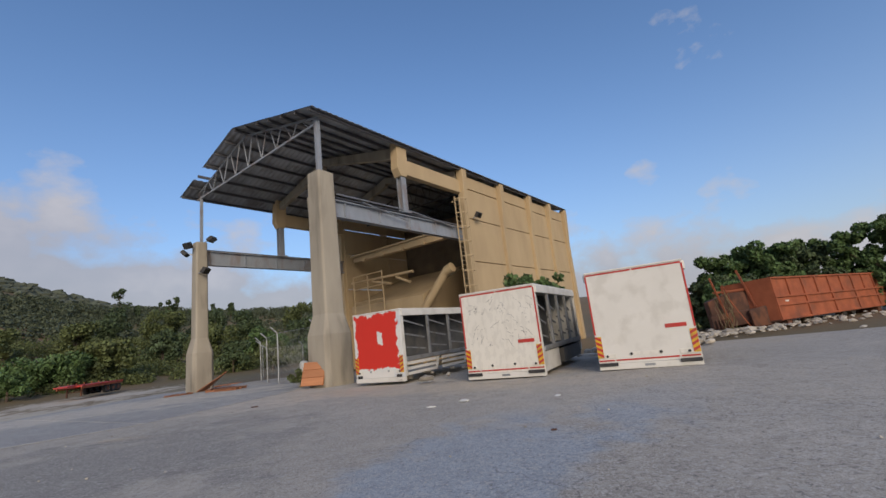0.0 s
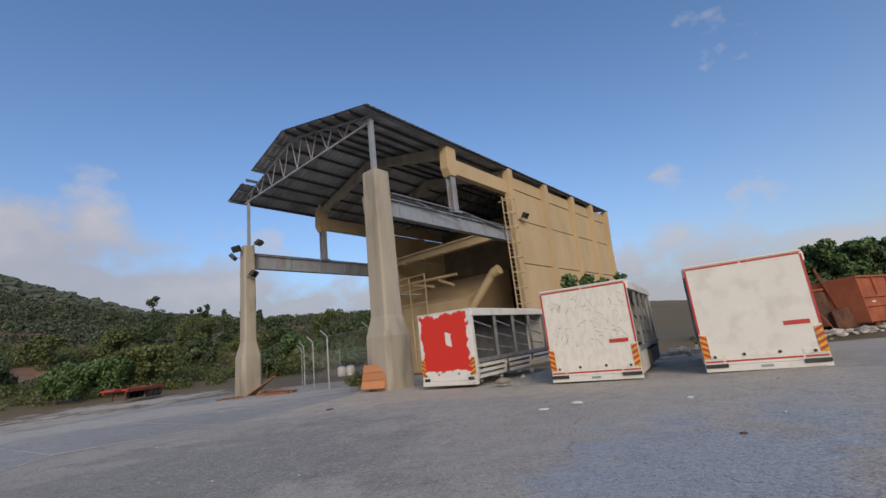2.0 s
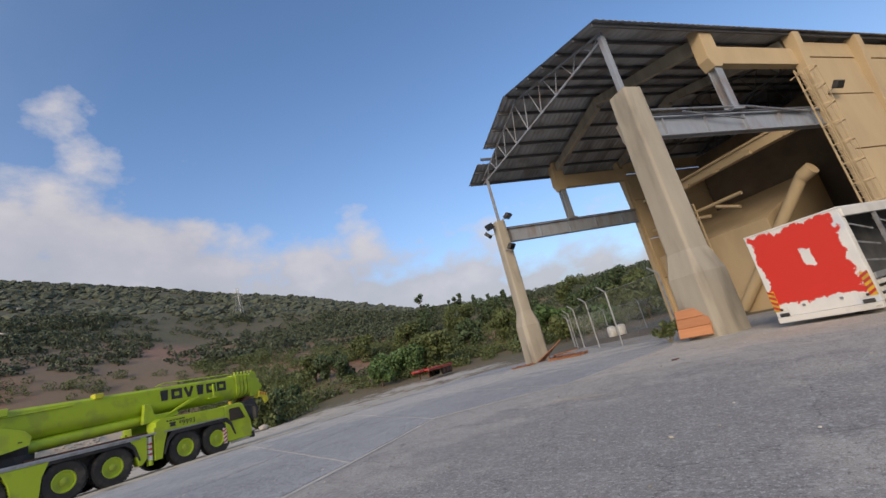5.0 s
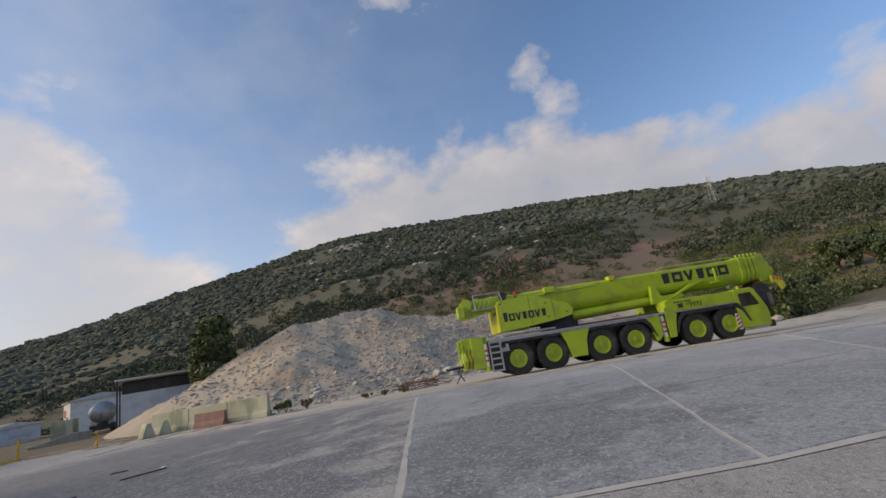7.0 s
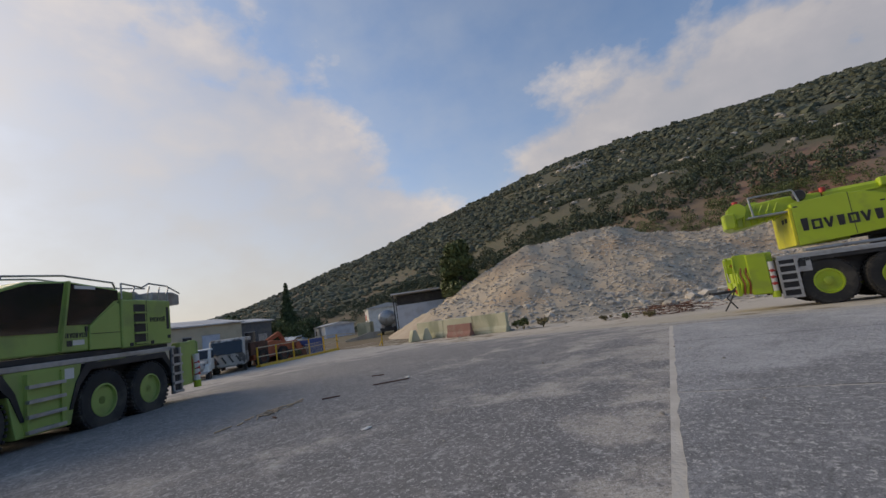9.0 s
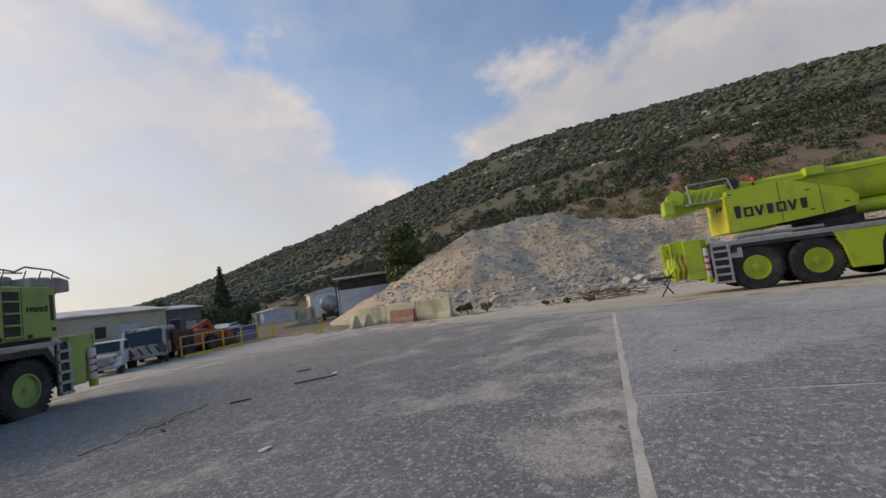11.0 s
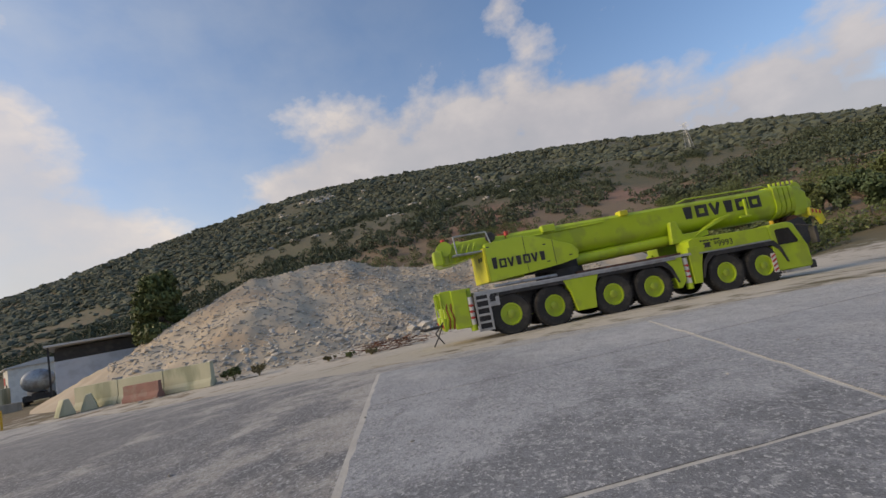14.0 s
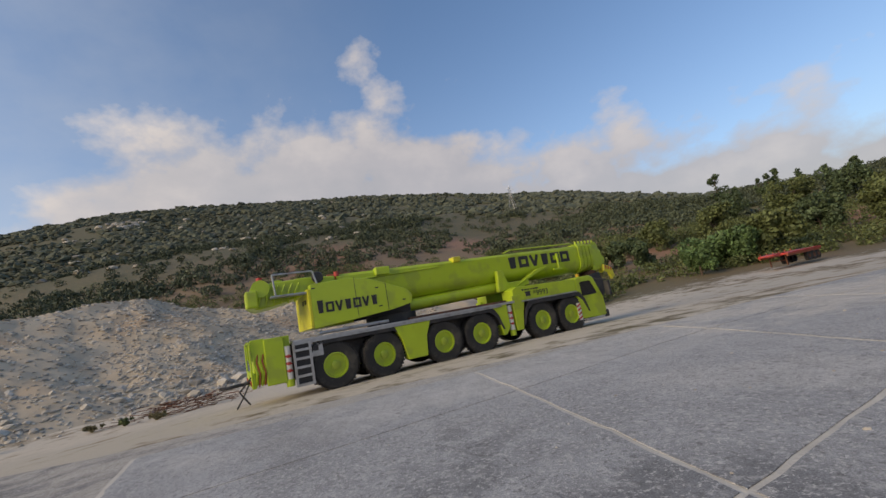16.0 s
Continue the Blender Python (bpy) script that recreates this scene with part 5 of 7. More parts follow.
    part("bracket_foot", box(B(), 10.5, 11.0, -0.72, -0.58, 2.78, 2.88), M["lime"], c, bevel=0.02)
    part("hook_block", prism(B(), [(12.72, 2.30), (13.35, 2.42), (13.75, 1.75), (13.5, 1.30), (13.2, 1.15), (12.95, 1.55), (12.7, 1.7)], -0.55, 0.55), M["black"], c, "black hook block stowed before the cab", bevel=0.05)
    for s in (-0.36, -0.12, 0.12, 0.36):
        part("hook_sheave", lathe(B(), [(0.30, -0.05), (0.24, 0.0), (0.30, 0.05)], 18, (13.15, s, 2.25)), M["rust_dark"], c, smooth=True)
    jib = part("jib_fork", prism(B(), [(13.8, 2.75), (14.3, 2.55), (14.42, 2.1), (14.2, 1.95), (14.05, 2.3), (13.75, 2.4)], -0.62, -0.48), M["lime_yellow"], boom, bevel=0.02)
    for k in range(3):
        part("stripe", box(B(), 13.86 + 0.16 * k, 13.94 + 0.16 * k, -0.628, -0.621, 2.5 - 0.05 * k, 2.66 - 0.05 * k), M["red"], jib)
    for s in (-1, 1):
        part("arch_trim", box(B(), 7.75, 10.84, *sorted((s * (Y + 0.012), s * (Y + 0.05))), 1.645, 1.70), M["grey_metal"], c)
    part("beacon", rod(B(), (11.6, -0.9, 2.28), (11.6, -0.9, 2.44), 0.08, 12), M["yellow"], c, smooth=True)
    bent_rail(c, [(-2.5, -1.0, 0.75), (-3.2, -1.05, 0.72), (-3.35, -1.0, 0.75)], 0.05, M["black"], "tow_bar")
    bent_rail(c, [(-2.5, -1.2, 0.9), (-2.85, -1.3, 0.55), (-2.6, -1.35, 0.15)], 0.025, M["black"], "hose")
    bent_rail(c, [(-2.5, -0.8, 0.8), (-2.75, -0.9, 0.35), (-2.95, -0.95, 0.06)], 0.025, M["black"], "hose")
    return c


def crane_four():
    c = thing("mobile_crane", "faded lime mobile crane with dark operator's cab", "crane", pose(-8.33, -13.51, -0.43, 0, 0, 36), "mobile cranes")
    P, Y, R, W = M["lime_pale"], 1.36, 0.75, 0.46
    AX = (0.0, 1.62, 4.75, 6.40)
    for x in AX:
        for s in (-1, 1):
            wheel(c, x, s * (Y - W / 2), R, W, s, P, 0.55)
    part("chassis_frame", box(B(), -1.9, 8.6, -0.5, 0.5, 0.62, 1.3), M["black"], c)
    for a, b in ((0, 1.62), (4.75, 6.40)):
        part("wheel_well", box(B(), a - 0.95, b + 0.95, -0.9, 0.9, 0.8, 1.7), M["black"], c)
        for s in (-1, 1):
            fender(c, a, b, *sorted((s * 0.88, s * (Y + 0.03))), 1.72)
    part("deck", box(B(), -1.1, 8.0, -Y - 0.02, Y + 0.02, 1.74, 1.86), M["alu"], c, "grey aluminium deck edge", bevel=0.01)
    for s in (-1, 1):
        part("side_panel", prism(B(), [(2.3, 1.74), (4.1, 1.74), (3.95, 0.9), (3.85, 0.4), (2.62, 0.4), (2.5, 0.9)], *sorted((s * (Y - 0.4), s * Y))), P, c, bevel=0.015)
        step_ladder(c, 2.85, 3.7, s * Y, 0.45, 1.66, 4, s, P, True)
        part("notice", box(B(), 2.52, 2.8, *sorted((s * (Y + 0.002), s * (Y + 0.008))), 1.42, 1.66), M["white"], c)
        step_ladder(c, -1.3, -0.86, s * (Y - 0.02), 0.40, 1.80, 5, s, M["alu"])
        outrigger_bay(c, -2.4, -1.3, s, P, Y - 0.03)
        warning_tube(c, -2.2, s * (Y - 0.02), 0.62, 1.5, 0.1)
    # slewing upper: machinery house, operator's cab
    part("turntable", rod(B(), (2.8, 0, 1.80), (2.8, 0, 1.94), 0.95, 24), M["black"], c, smooth=True)
    part("base_plate", box(B(), -1.0, 6.0, -1.25, 1.2, 1.87, 2.0), M["black"], c, bevel=0.02)
    house = part("machinery_house", box(B(), -1.08, 0.92, -1.28, 1.30, 1.97, 3.32), P, c, "pale lime machinery house with dark ladder recess", bevel=0.04)
    lad = part("house_ladder", box(B(), 0.05, 0.50, 1.301, 1.305, 2.02, 3.18), M["black"], house)
    for k in range(4):
        part("tread", box(B(), 0.05, 0.50, 1.302, 1.36, 2.04 + 0.29 * k, 2.09 + 0.29 * k), P, lad)
    part("vent_slot", box(B(), -0.98, -0.86, 1.301, 1.306, 2.42, 3.10), M["black"], house)
    part("panel_seam", box(B(), -0.02, -0.005, 1.301, 1.306, 2.0, 3.3), M["black"], house)
    for x, z in ((-0.95, 2.18), (-0.2, 2.05), (0.62, 2.05)):
        part("latch", box(B(), x - 0.06, x + 0.06, 1.301, 1.315, z - 0.05, z + 0.05), M["black"], house)
    word_bars(c, -0.80, -0.12, 1.302, 2.66, 2.82, 7, M["black"], 1)
    part("door_panel", prism(B(), [(0.94, 2.0), (0.94, 3.22), (1.10, 3.22), (1.93, 2.62), (1.93, 2.03)], 0.5, 1.26), P, c, bevel=0.02)
    part("panel_seam", box(B(), 0.96, 1.91, 1.261, 1.266, 2.42, 2.435), M["black"], c)
    cab = part("operator_cab", prism(B(), [(0.95, 3.24), (0.95, 3.60), (2.5, 3.73), (3.5, 3.66), (4.2, 3.42), (4.65, 2.66), (4.5, 2.03), (1.95, 2.03), (1.95, 2.62)], 0.35, 1.24), P, c, "operator's cab with large dark windows", bevel=0.04)
    part("side_window", prism(B(), [(1.0, 3.30), (1.0, 3.55), (2.44, 3.67), (2.62, 2.66), (1.93, 2.66), (1.14, 3.27)], 1.242, 1.262), M["glass"], cab)
    part("door_window", prism(B(), [(2.80, 2.50), (2.62, 3.67), (3.46, 3.60), (4.12, 3.38), (4.5, 2.62), (4.4, 2.50)], 1.242, 1.262), M["glass"], cab)
    part("windscreen", prism(B(), [(4.22, 3.40), (4.66, 2.68), (4.68, 2.69), (4.25, 3.42)], 0.42, 1.18), M["glass"], cab)
    part("cab_pillar", bar(B(), (2.75, 1.27, 2.06), (2.52, 1.27, 3.72), 0.10, 0.05), P, cab)
    word_bars(cab, 1.98, 2.66, 1.2405, 2.36, 2.50, 8, M["black"], 1)
    part("notice", box(B(), 2.08, 2.40, 1.2405, 1.247, 2.18, 2.30), M["white"], cab)
    part("notice", box(B(), 2.42, 2.56, 1.2405, 1.247, 2.16, 2.30), M["black"], cab)
    part("handle", box(B(), 2.0, 2.06, 1.241, 1.275, 2.50, 2.62), M["black"], cab)
    part("roof_sign", box(B(), 1.75, 2.35, 1.264, 1.275, 3.55, 3.63), M["white"], cab)
    bent_rail(c, [(4.1, 1.2, 3.5), (4.0, 1.2, 3.74), (2.6, 1.2, 3.86), (1.1, 1.2, 3.78), (1.0, 1.2, 3.6)], 0.025)
    bent_rail(c, [(3.9, 0.5, 3.5), (3.8, 0.5, 3.78), (2.6, 0.5, 3.88), (1.1, 0.5, 3.8)], 0.022)
    bent_rail(c, [(0.8, 1.2, 3.32), (0.8, 1.2, 3.78), (0.0, 1.2, 3.70), (-0.3, 1.2, 3.84), (-1.1, 1.2, 3.80), (-1.95, 1.05, 3.62)], 0.025)
    bent_rail(c, [(0.75, 0.4, 3.32), (0.75, 0.4, 3.80), (-0.2, 0.4, 3.80), (-1.2, 0.4, 3.84)], 0.022)
    for x in (0.3, -0.3, -0.75, -1.15):
        bent_rail(c, [(x, 1.15, 3.32), (x + 0.06, 1.2, 3.55), (x - 0.02, 1.2, 3.75)], 0.022)
    part("winch_pack", prism(B(), [(-2.02, 3.24), (-2.02, 3.58), (-1.7, 3.66), (-0.7, 3.62), (-0.7, 3.34), (-1.0, 3.34), (-1.12, 3.02), (-1.4, 3.0), (-1.55, 3.2)], -0.7, 1.0), M["grey_metal"], c, "grey winch pack on the roof", bevel=0.04)
    part("winch_drum", lathe(B(), [(0.26, -0.4), (0.26, 0.4)], 18, (-0.6, 0.1, 3.45)), M["grey_metal"], c, smooth=True)
    part("roof_box", prism(B(), [(0.15, 3.33), (0.15, 3.55), (0.55, 3.6), (0.9, 3.5), (0.9, 3.33)], 0.5, 1.1), P, c, bevel=0.04)
    part("boom", prism(B(), [(0.5, 2.35), (0.5, 3.3), (12.2, 3.25), (12.6, 2.95), (12.6, 2.35)], -0.75, 0.15), P, c, "pale lime telescopic boom", bevel=0.12)
    part("boom_head", prism(B(), [(12.5, 2.25), (12.5, 3.35), (13.2, 3.15), (13.3, 2.55), (13.0, 2.15)], -0.6, 0.0), P, c, bevel=0.06)
    front = part("driver_cab", prism(B(), [(7.75, 0.5), (7.75, 2.1), (8.9, 2.12), (9.35, 1.3), (9.4, 0.45)], -Y, Y), P, c, "pale lime driver's cab", bevel=0.06)
    for s in (-1, 1):
        part("side_window", prism(B(), [(7.95, 1.3), (7.95, 1.95), (8.75, 1.97), (9.05, 1.35)], *sorted((s * (Y + 0.002), s * (Y + 0.012)))), M["glass"], front)
    part("windscreen", prism(B(), [(8.95, 2.05), (9.36, 1.32), (9.39, 1.33), (8.98, 2.07)], -Y + 0.15, Y - 0.15), M["glass"], front)
    return c


crane_six()
crane_four()

# ---- rubble bank, stones, vegetation ----
EYE = (-5.5, 2.7)


def from_eye(az, r):
    return EYE[0] - r * math.sin(radians(az)), EYE[1] + r * math.cos(radians(az))


CREST = [(*from_eye(a, r), h) for a, r, h in ((129, 44, 0.2), (122, 47, 3.9), (116.5, 51, 7.2), (111, 54, 7.9), (106.8, 56, 8.7), (104, 57, 8.0), (99, 57, 6.6), (93, 57, 6.1), (86, 58, 5.6), (78, 60, 4.6), (70, 62, 2.5))]


def bank_z(x, y):
    best = -9.0
    p = Vector((x, y))
    for (ax, ay, ah), (bx, by, bh) in zip(CREST, CREST[1:]):
        a, b = Vector((ax, ay)), Vector((bx, by))
        t = max(0, min(1, (p - a).dot(b - a) / (b - a).length_squared))
        d = (p - a.lerp(b, t)).length
        h = ah + (bh - ah) * t
        best = max(best, h - 0.47 * d if d < 9 else h - 0.47 * 9 - 0.43 * (d - 9))
    n = noise.fractal((x * 0.16, y * 0.16, 1.0), 1.0, 2.0, 4) * 0.75 + noise.fractal((x * 0.7, y * 0.7, 4.0), 0.8, 2.0, 3) * 0.18
    return best + n * min(1, max(0, (best + 1.2) / 2.5))


vs, fs, idx = [], [], {}
NX, NY = 130, 190
for j in range(NY + 1):
    for i in range(NX + 1):
        x, y = -76 + 52 * i / NX, -44 + 76 * j / NY
        z = bank_z(x, y)
        vs.append((x, y, max(z, land_z(x, y) - 1.2)))
fs = []
for j in range(NY):
    for i in range(NX):
        q = (j * (NX + 1) + i, j * (NX + 1) + i + 1, (j + 1) * (NX + 1) + i + 1, (j + 1) * (NX + 1) + i)
        if any(vs[k][2] > land_z(vs[k][0], vs[k][1]) - 0.5 for k in q):
            fs.append(q)
tagged(raw("rubble_bank", vs, fs, M["rubble"], smooth=True), "pale limestone rubble bank behind the yard", "rubble bank", kind="stuff")


def stone_templates(k=6):
    out = []
    for s in range(k):
        bm = B()
        bmesh.ops.create_icosphere(bm, subdivisions=1, radius=1)
        for v in bm.verts:
            v.co *= 0.7 + 0.6 * noise.random()
            v.co.z *= 0.7
        bm.verts.index_update()
        out.append((np.array([v.co[:] for v in bm.verts]), np.array([[v.index for v in f.verts] for f in bm.faces])))
        bm.free()
    return out


STONES = stone_templates()
rng = np.random.default_rng(7)


def scatter(name, spots, templates, material, label, category, squash=0.8):
    """spots: x, y, z, size. All in one mesh of kind stuff."""
    V, F, n = [], [], 0
    for x, y, z, s in spots:
        tv, tf = templates[rng.integers(len(templates))]
        a = rng.uniform(0, 6.28)
        c, d = math.cos(a), math.sin(a)
        R = np.array(((c, -d, 0), (d, c, 0), (0, 0, squash * rng.uniform(0.7, 1.2))))
        V.append(tv @ R.T * s + (x, y, z))
        F.append(tf + n)
        n += len(tv)
    V, F = np.vstack(V), np.vstack(F)
    return tagged(raw(name, V.tolist(), F.tolist(), material), label, category, kind="stuff")


spots = []
while len(spots) < 15000:
    a, r = rng.uniform(74, 131), rng.uniform(30, 58)
    x, y = from_eye(a, r)
    z = max(bank_z(x, y), land_z(x, y))
    lo = z - land_z(x, y)
    if z < land_z(x, y) + 0.02 and rng.random() > 0.06:
        continue
    keep = 1.0 if a < 108 else 0.45
    if rng.random() > keep:
        continue
    s = abs(rng.normal(0.0, 0.075)) + 0.04
    if lo < 1.5 and rng.random() < 0.12:
        s *= 2.3
    spots.append((x, y, z, min(s, 0.7)))
scatter("rubble_stones", spots, STONES, M["stone"], "loose pale limestone chunks on the bank", "rubble")

spots = [(rng.normal(15, 5), rng.normal(22.6, 1.6), 0.1, abs(rng.normal(0, 0.10)) + 0.03) for _ in range(420)]
spots = [(x + (y - 22) * 0.2, y + (x - 15) * 0.30, z, s) for x, y, z, s in spots]
scatter("rubble_strip", spots, STONES, M["stone"], "broken stone and litter along the yard edge", "rubble")
spots = [(x, y, yard_z(x, y) + 0.02, abs(rng.normal(0, 0.008)) + 0.006) for x, y in zip(rng.uniform(-14, 14, 900), rng.uniform(-6, 17, 900))]
scatter("grit", spots, STONES, M["stone"], "small stones lying on the yard", "gravel")
spots = [(*from_eye(a, r), 0, s) for a, r, s in zip(rng.normal(62, 2.2, 90), rng.normal(44, 1.2, 90), rng.uniform(0.12, 0.6, 90))]
spots = [(x, y, land_z(x, y) + 0.2 + 0.4 * math.exp(-((i - 45) / 20) ** 2), s) for i, (x, y, _, s) in enumerate(spots)]
scatter("stone_heap", spots, STONES, M["stone"], "heap of pale stones at the yard edge", "rubble")


def leaf_cloud(blobs, n, size, flat=0.6, seed=1, long=1.5):
    """Leaf quads gathered round blob surfaces: blobs of (x, y, z, radius)."""
    g = np.random.default_rng(seed)
    w = np.array([b[3] ** 2 for b in blobs])
    pick = g.choice(len(blobs), n, p=w / w.sum())
    c = np.array(blobs)[pick]
    d = g.normal(size=(n, 3))
    d /= np.linalg.norm(d, axis=1)[:, None]
    rad = c[:, 3] * (0.55 + 0.5 * g.random(n) ** 0.6)
    p = c[:, :3] + d * rad[:, None] * (1, 1, 0.85)
    t = g.normal(size=(n, 3)) + d * 0.4
    t /= np.linalg.norm(t, axis=1)[:, None]
    b = np.cross(t, d + g.normal(size=(n, 3)) * flat)
    b /= np.linalg.norm(b, axis=1)[:, None] + 1e-6
    s = size * (0.6 + 0.8 * g.random(n))[:, None]
    q = np.stack((p - t * s * long / 2, p + b * s * 0.45, p + t * s * long / 2, p - b * s * 0.45), 1).reshape(-1, 3)
    f = np.arange(4 * n).reshape(-1, 4)
    return q.tolist(), f.tolist()


def tree(name, label, x, y, blobs, n, size, leaf, trunk_h=1.5, trunk_r=0.15, seed=1, z=None, category="tree", group="", long=1.5):
    g = random.Random(seed)
    zz = land_z(x, y) - 0.1 if z is None else z
    th = thing(name, label, category, pose(x, y, zz), group)
    bm = B()
    top = Vector((0, 0, trunk_h))
    rod(bm, (0, 0, -0.3), top, trunk_r, 9, trunk_r * 0.7)
    for bx, by, bz, br in blobs[:10]:
        tip = Vector((bx, by, bz))
        mid = top.lerp(tip, 0.5) + Vector((g.uniform(-1, 1), g.uniform(-1, 1), 0.3)) * br * 0.2
        rod(bm, top * 0.9, mid, trunk_r * 0.45, 6, trunk_r * 0.3)
        rod(bm, mid, tip, trunk_r * 0.3, 5, trunk_r * 0.1)
    part("trunk", bm, M["bark"], th)
    v, f = leaf_cloud(blobs, n, size, seed=seed, long=long)
    raw("crown", v, f, leaf, th)
    return th


def blob_set(seed, n, rx, ry, z0, z1, r0, r1, cone=0.0):
    g = random.Random(seed)
    out = []
    for _ in range(n):
        z = g.uniform(z0, z1)
        k = 1 - cone * (z - z0) / (z1 - z0)
        a, q = g.uniform(0, 6.28), g.random() ** 0.5
        out.append((rx * k * q * math.cos(a), ry * k * q * math.sin(a), z, g.uniform(r0, r1) * (0.6 + 0.4 * k)))
    return out


# pine beside the bank, conifer by the road
tree("pine_tree", "bushy young pine beside the rubble bank", -47.5, -27.9, blob_set(3, 26, 2.9, 2.9, 1.5, 10.0, 0.8, 1.5, 0.72), 9000, 0.24, M["leaf_pine"], 6, 0.2, 3, z=-0.6, long=2.2)
con = []
for k in range(17):
    z = 3.5 + 10.2 * k / 16
    w = 2.6 * (1 - k / 16.6) * (1.0 if k % 2 else 0.62)
    for i in range(5):
        a = k * 0.8 + i * 1.257
        con.append((w * 0.6 * math.cos(a), w * 0.6 * math.sin(a), z, 0.22 + w * 0.30))
tree("conifer_tree", "tall dark conifer with tiered branches by the road", -60.7, -86.6, con, 5200, 0.3, M["leaf_dark"], 12, 0.22, 5, z=-1.0, long=2.0)
tree("roadside_tree", "dark rounded trees at the foot of the conifer", -52, -86, blob_set(8, 16, 5.5, 4, 1.5, 5, 1.4, 2.3), 5200, 0.34, M["leaf_dark"], 2, 0.25, 8, z=-1.0, group="roadside trees")
tree("roadside_tree", "rounded olive-green tree by the road", -58, -83, blob_set(9, 14, 4, 4, 1.5, 4.6, 1.3, 2.0), 4200, 0.34, M["leaf_pine"], 2, 0.25, 9, z=-1.0, group="roadside trees")
tree("roadside_tree", "rounded dark tree behind the sheds", -66, -92, blob_set(19, 14, 5, 4, 1.5, 5.2, 1.3, 2.2), 4200, 0.36, M["leaf_dark"], 2, 0.25, 19, z=-1.0, group="roadside trees")
tree("roadside_tree", "rounded dark tree above the cream shed", -40, -76, blob_set(29, 12, 4, 4, 1.5, 5.4, 1.3, 2.2), 3600, 0.36, M["leaf_dark"], 2, 0.25, 29, z=-0.8, group="roadside trees")

# broad-leaved bush and small trees in the dip beyond the red trailer
bx, by = -50.8, 56.2
tree("fig_bush", "low spreading bright green bush in the dip", bx, by, blob_set(4, 22, 4.2, 3.4, 0.8, 3.6, 1.1, 1.7), 9000, 0.30, M["leaf_fig"], 1, 0.2, 4, category="bush")
for k, (a, r, h, leaf) in enumerate(((36, 70, 6.0, "leaf_pine"), (58.5, 52, 4.6, "leaf_pine"), (49, 75, 6.0, "leaf_dark"), (26, 92, 7.5, "leaf_pine"), (20, 84, 7, "leaf_fig"), (15, 88, 8, "leaf_dark"), (31.5, 88, 6.5, "leaf_dark"), (10, 92, 8, "leaf_pine"), (5, 90, 8, "leaf_dark"), (55, 62, 4.0, "leaf_dark"), (66, 60, 4.0, "leaf_dark"), (23.5, 110, 8, "leaf_dark"), (40, 100, 7, "leaf_pine"), (43, 62, 3.5, "leaf_fig"), (46, 96, 6, "leaf_pine"), (33, 120, 9, "leaf_pine"), (28.5, 125, 9, "leaf_dark"), (17.5, 120, 9, "leaf_pine"), (12.5, 118, 9, "leaf_dark"), (8, 74, 5, "leaf_pine"), (13, 72, 4.5, "leaf_fig"), (18, 68, 4.5, "leaf_pine"), (23, 72, 5, "leaf_dark"), (52, 84, 5, "leaf_pine"), (60, 76, 5, "leaf_pine"), (38, 128, 8, "leaf_dark"))):
    x, y = from_eye(a, r)
    tree("hillside_tree", "bushy green tree on the near slope", x, y, blob_set(40 + k, 13, h * 0.42, h * 0.42, h * 0.3, h * 0.88, h * 0.14, h * 0.24), 3600, 0.27 + 0.012 * h, M[leaf], h * 0.4, 0.15, 40 + k, group="hillside trees")
# far cypresses on the ridge
for k, (a, r, h) in enumerate(((38.2, 200, 13), (34.5, 205, 9), (33.6, 205, 10), (32.9, 208, 11), (31.0, 210, 9), (36.6, 204, 7), (27.0, 190, 8), (29, 200, 8))):
    x, y = from_eye(a, r)
    tree("cypress_tree", "slim dark cypress standing on the ridge", x, y, blob_set(70 + k, 12, h * (0.3 if k == 0 else 0.14), h * (0.3 if k == 0 else 0.14), h * 0.25, h * 0.95, h * 0.08, h * 0.14, 0.7), 700, 0.6, M["leaf_dark"], h * 0.7, 0.2, 70 + k, group="ridge cypresses")

# hedge of castor plants behind the truck bodies
for k, (a, r, h, w) in enumerate(((-28.8, 35, 3.2, 1.0), (-31, 36, 4.6, 1.7), (-33.8, 36, 4.9, 1.9), (-36.8, 38, 4.7, 2.2), (-40, 40, 5.0, 2.6), (-43.5, 41, 5.5, 2.7), (-47, 42, 5.8, 2.8), (-25, 38, 2.4, 1.6), (-30.6, 31, 2.6, 0.9), (-32.6, 31.5, 2.9, 1.0), (-52, 43, 6, 3))):
    x, y = 4.0 - r * math.sin(radians(a)), 1.4 + r * math.cos(radians(a))
    tree("castor_shrub", "tall leafy green shrub behind the truck bodies", x, y, blob_set(90 + k, 80, w * 1.15, 1.6, 0.5, h * 1.04, 0.18, 0.5), 12000, 0.17, M["leaf_fig"] if k % 3 else M["leaf_dark"], 1.8, 0.10, 90 + k, category="shrub", group="castor shrubs")
tree("small_tree", "small leafy tree by the beige wall", 7.6, 24.1, blob_set(120, 20, 2.0, 1.2, 2.6, 4.2, 0.25, 0.5), 2600, 0.16, M["leaf_fig"], 2.4, 0.1, 120)

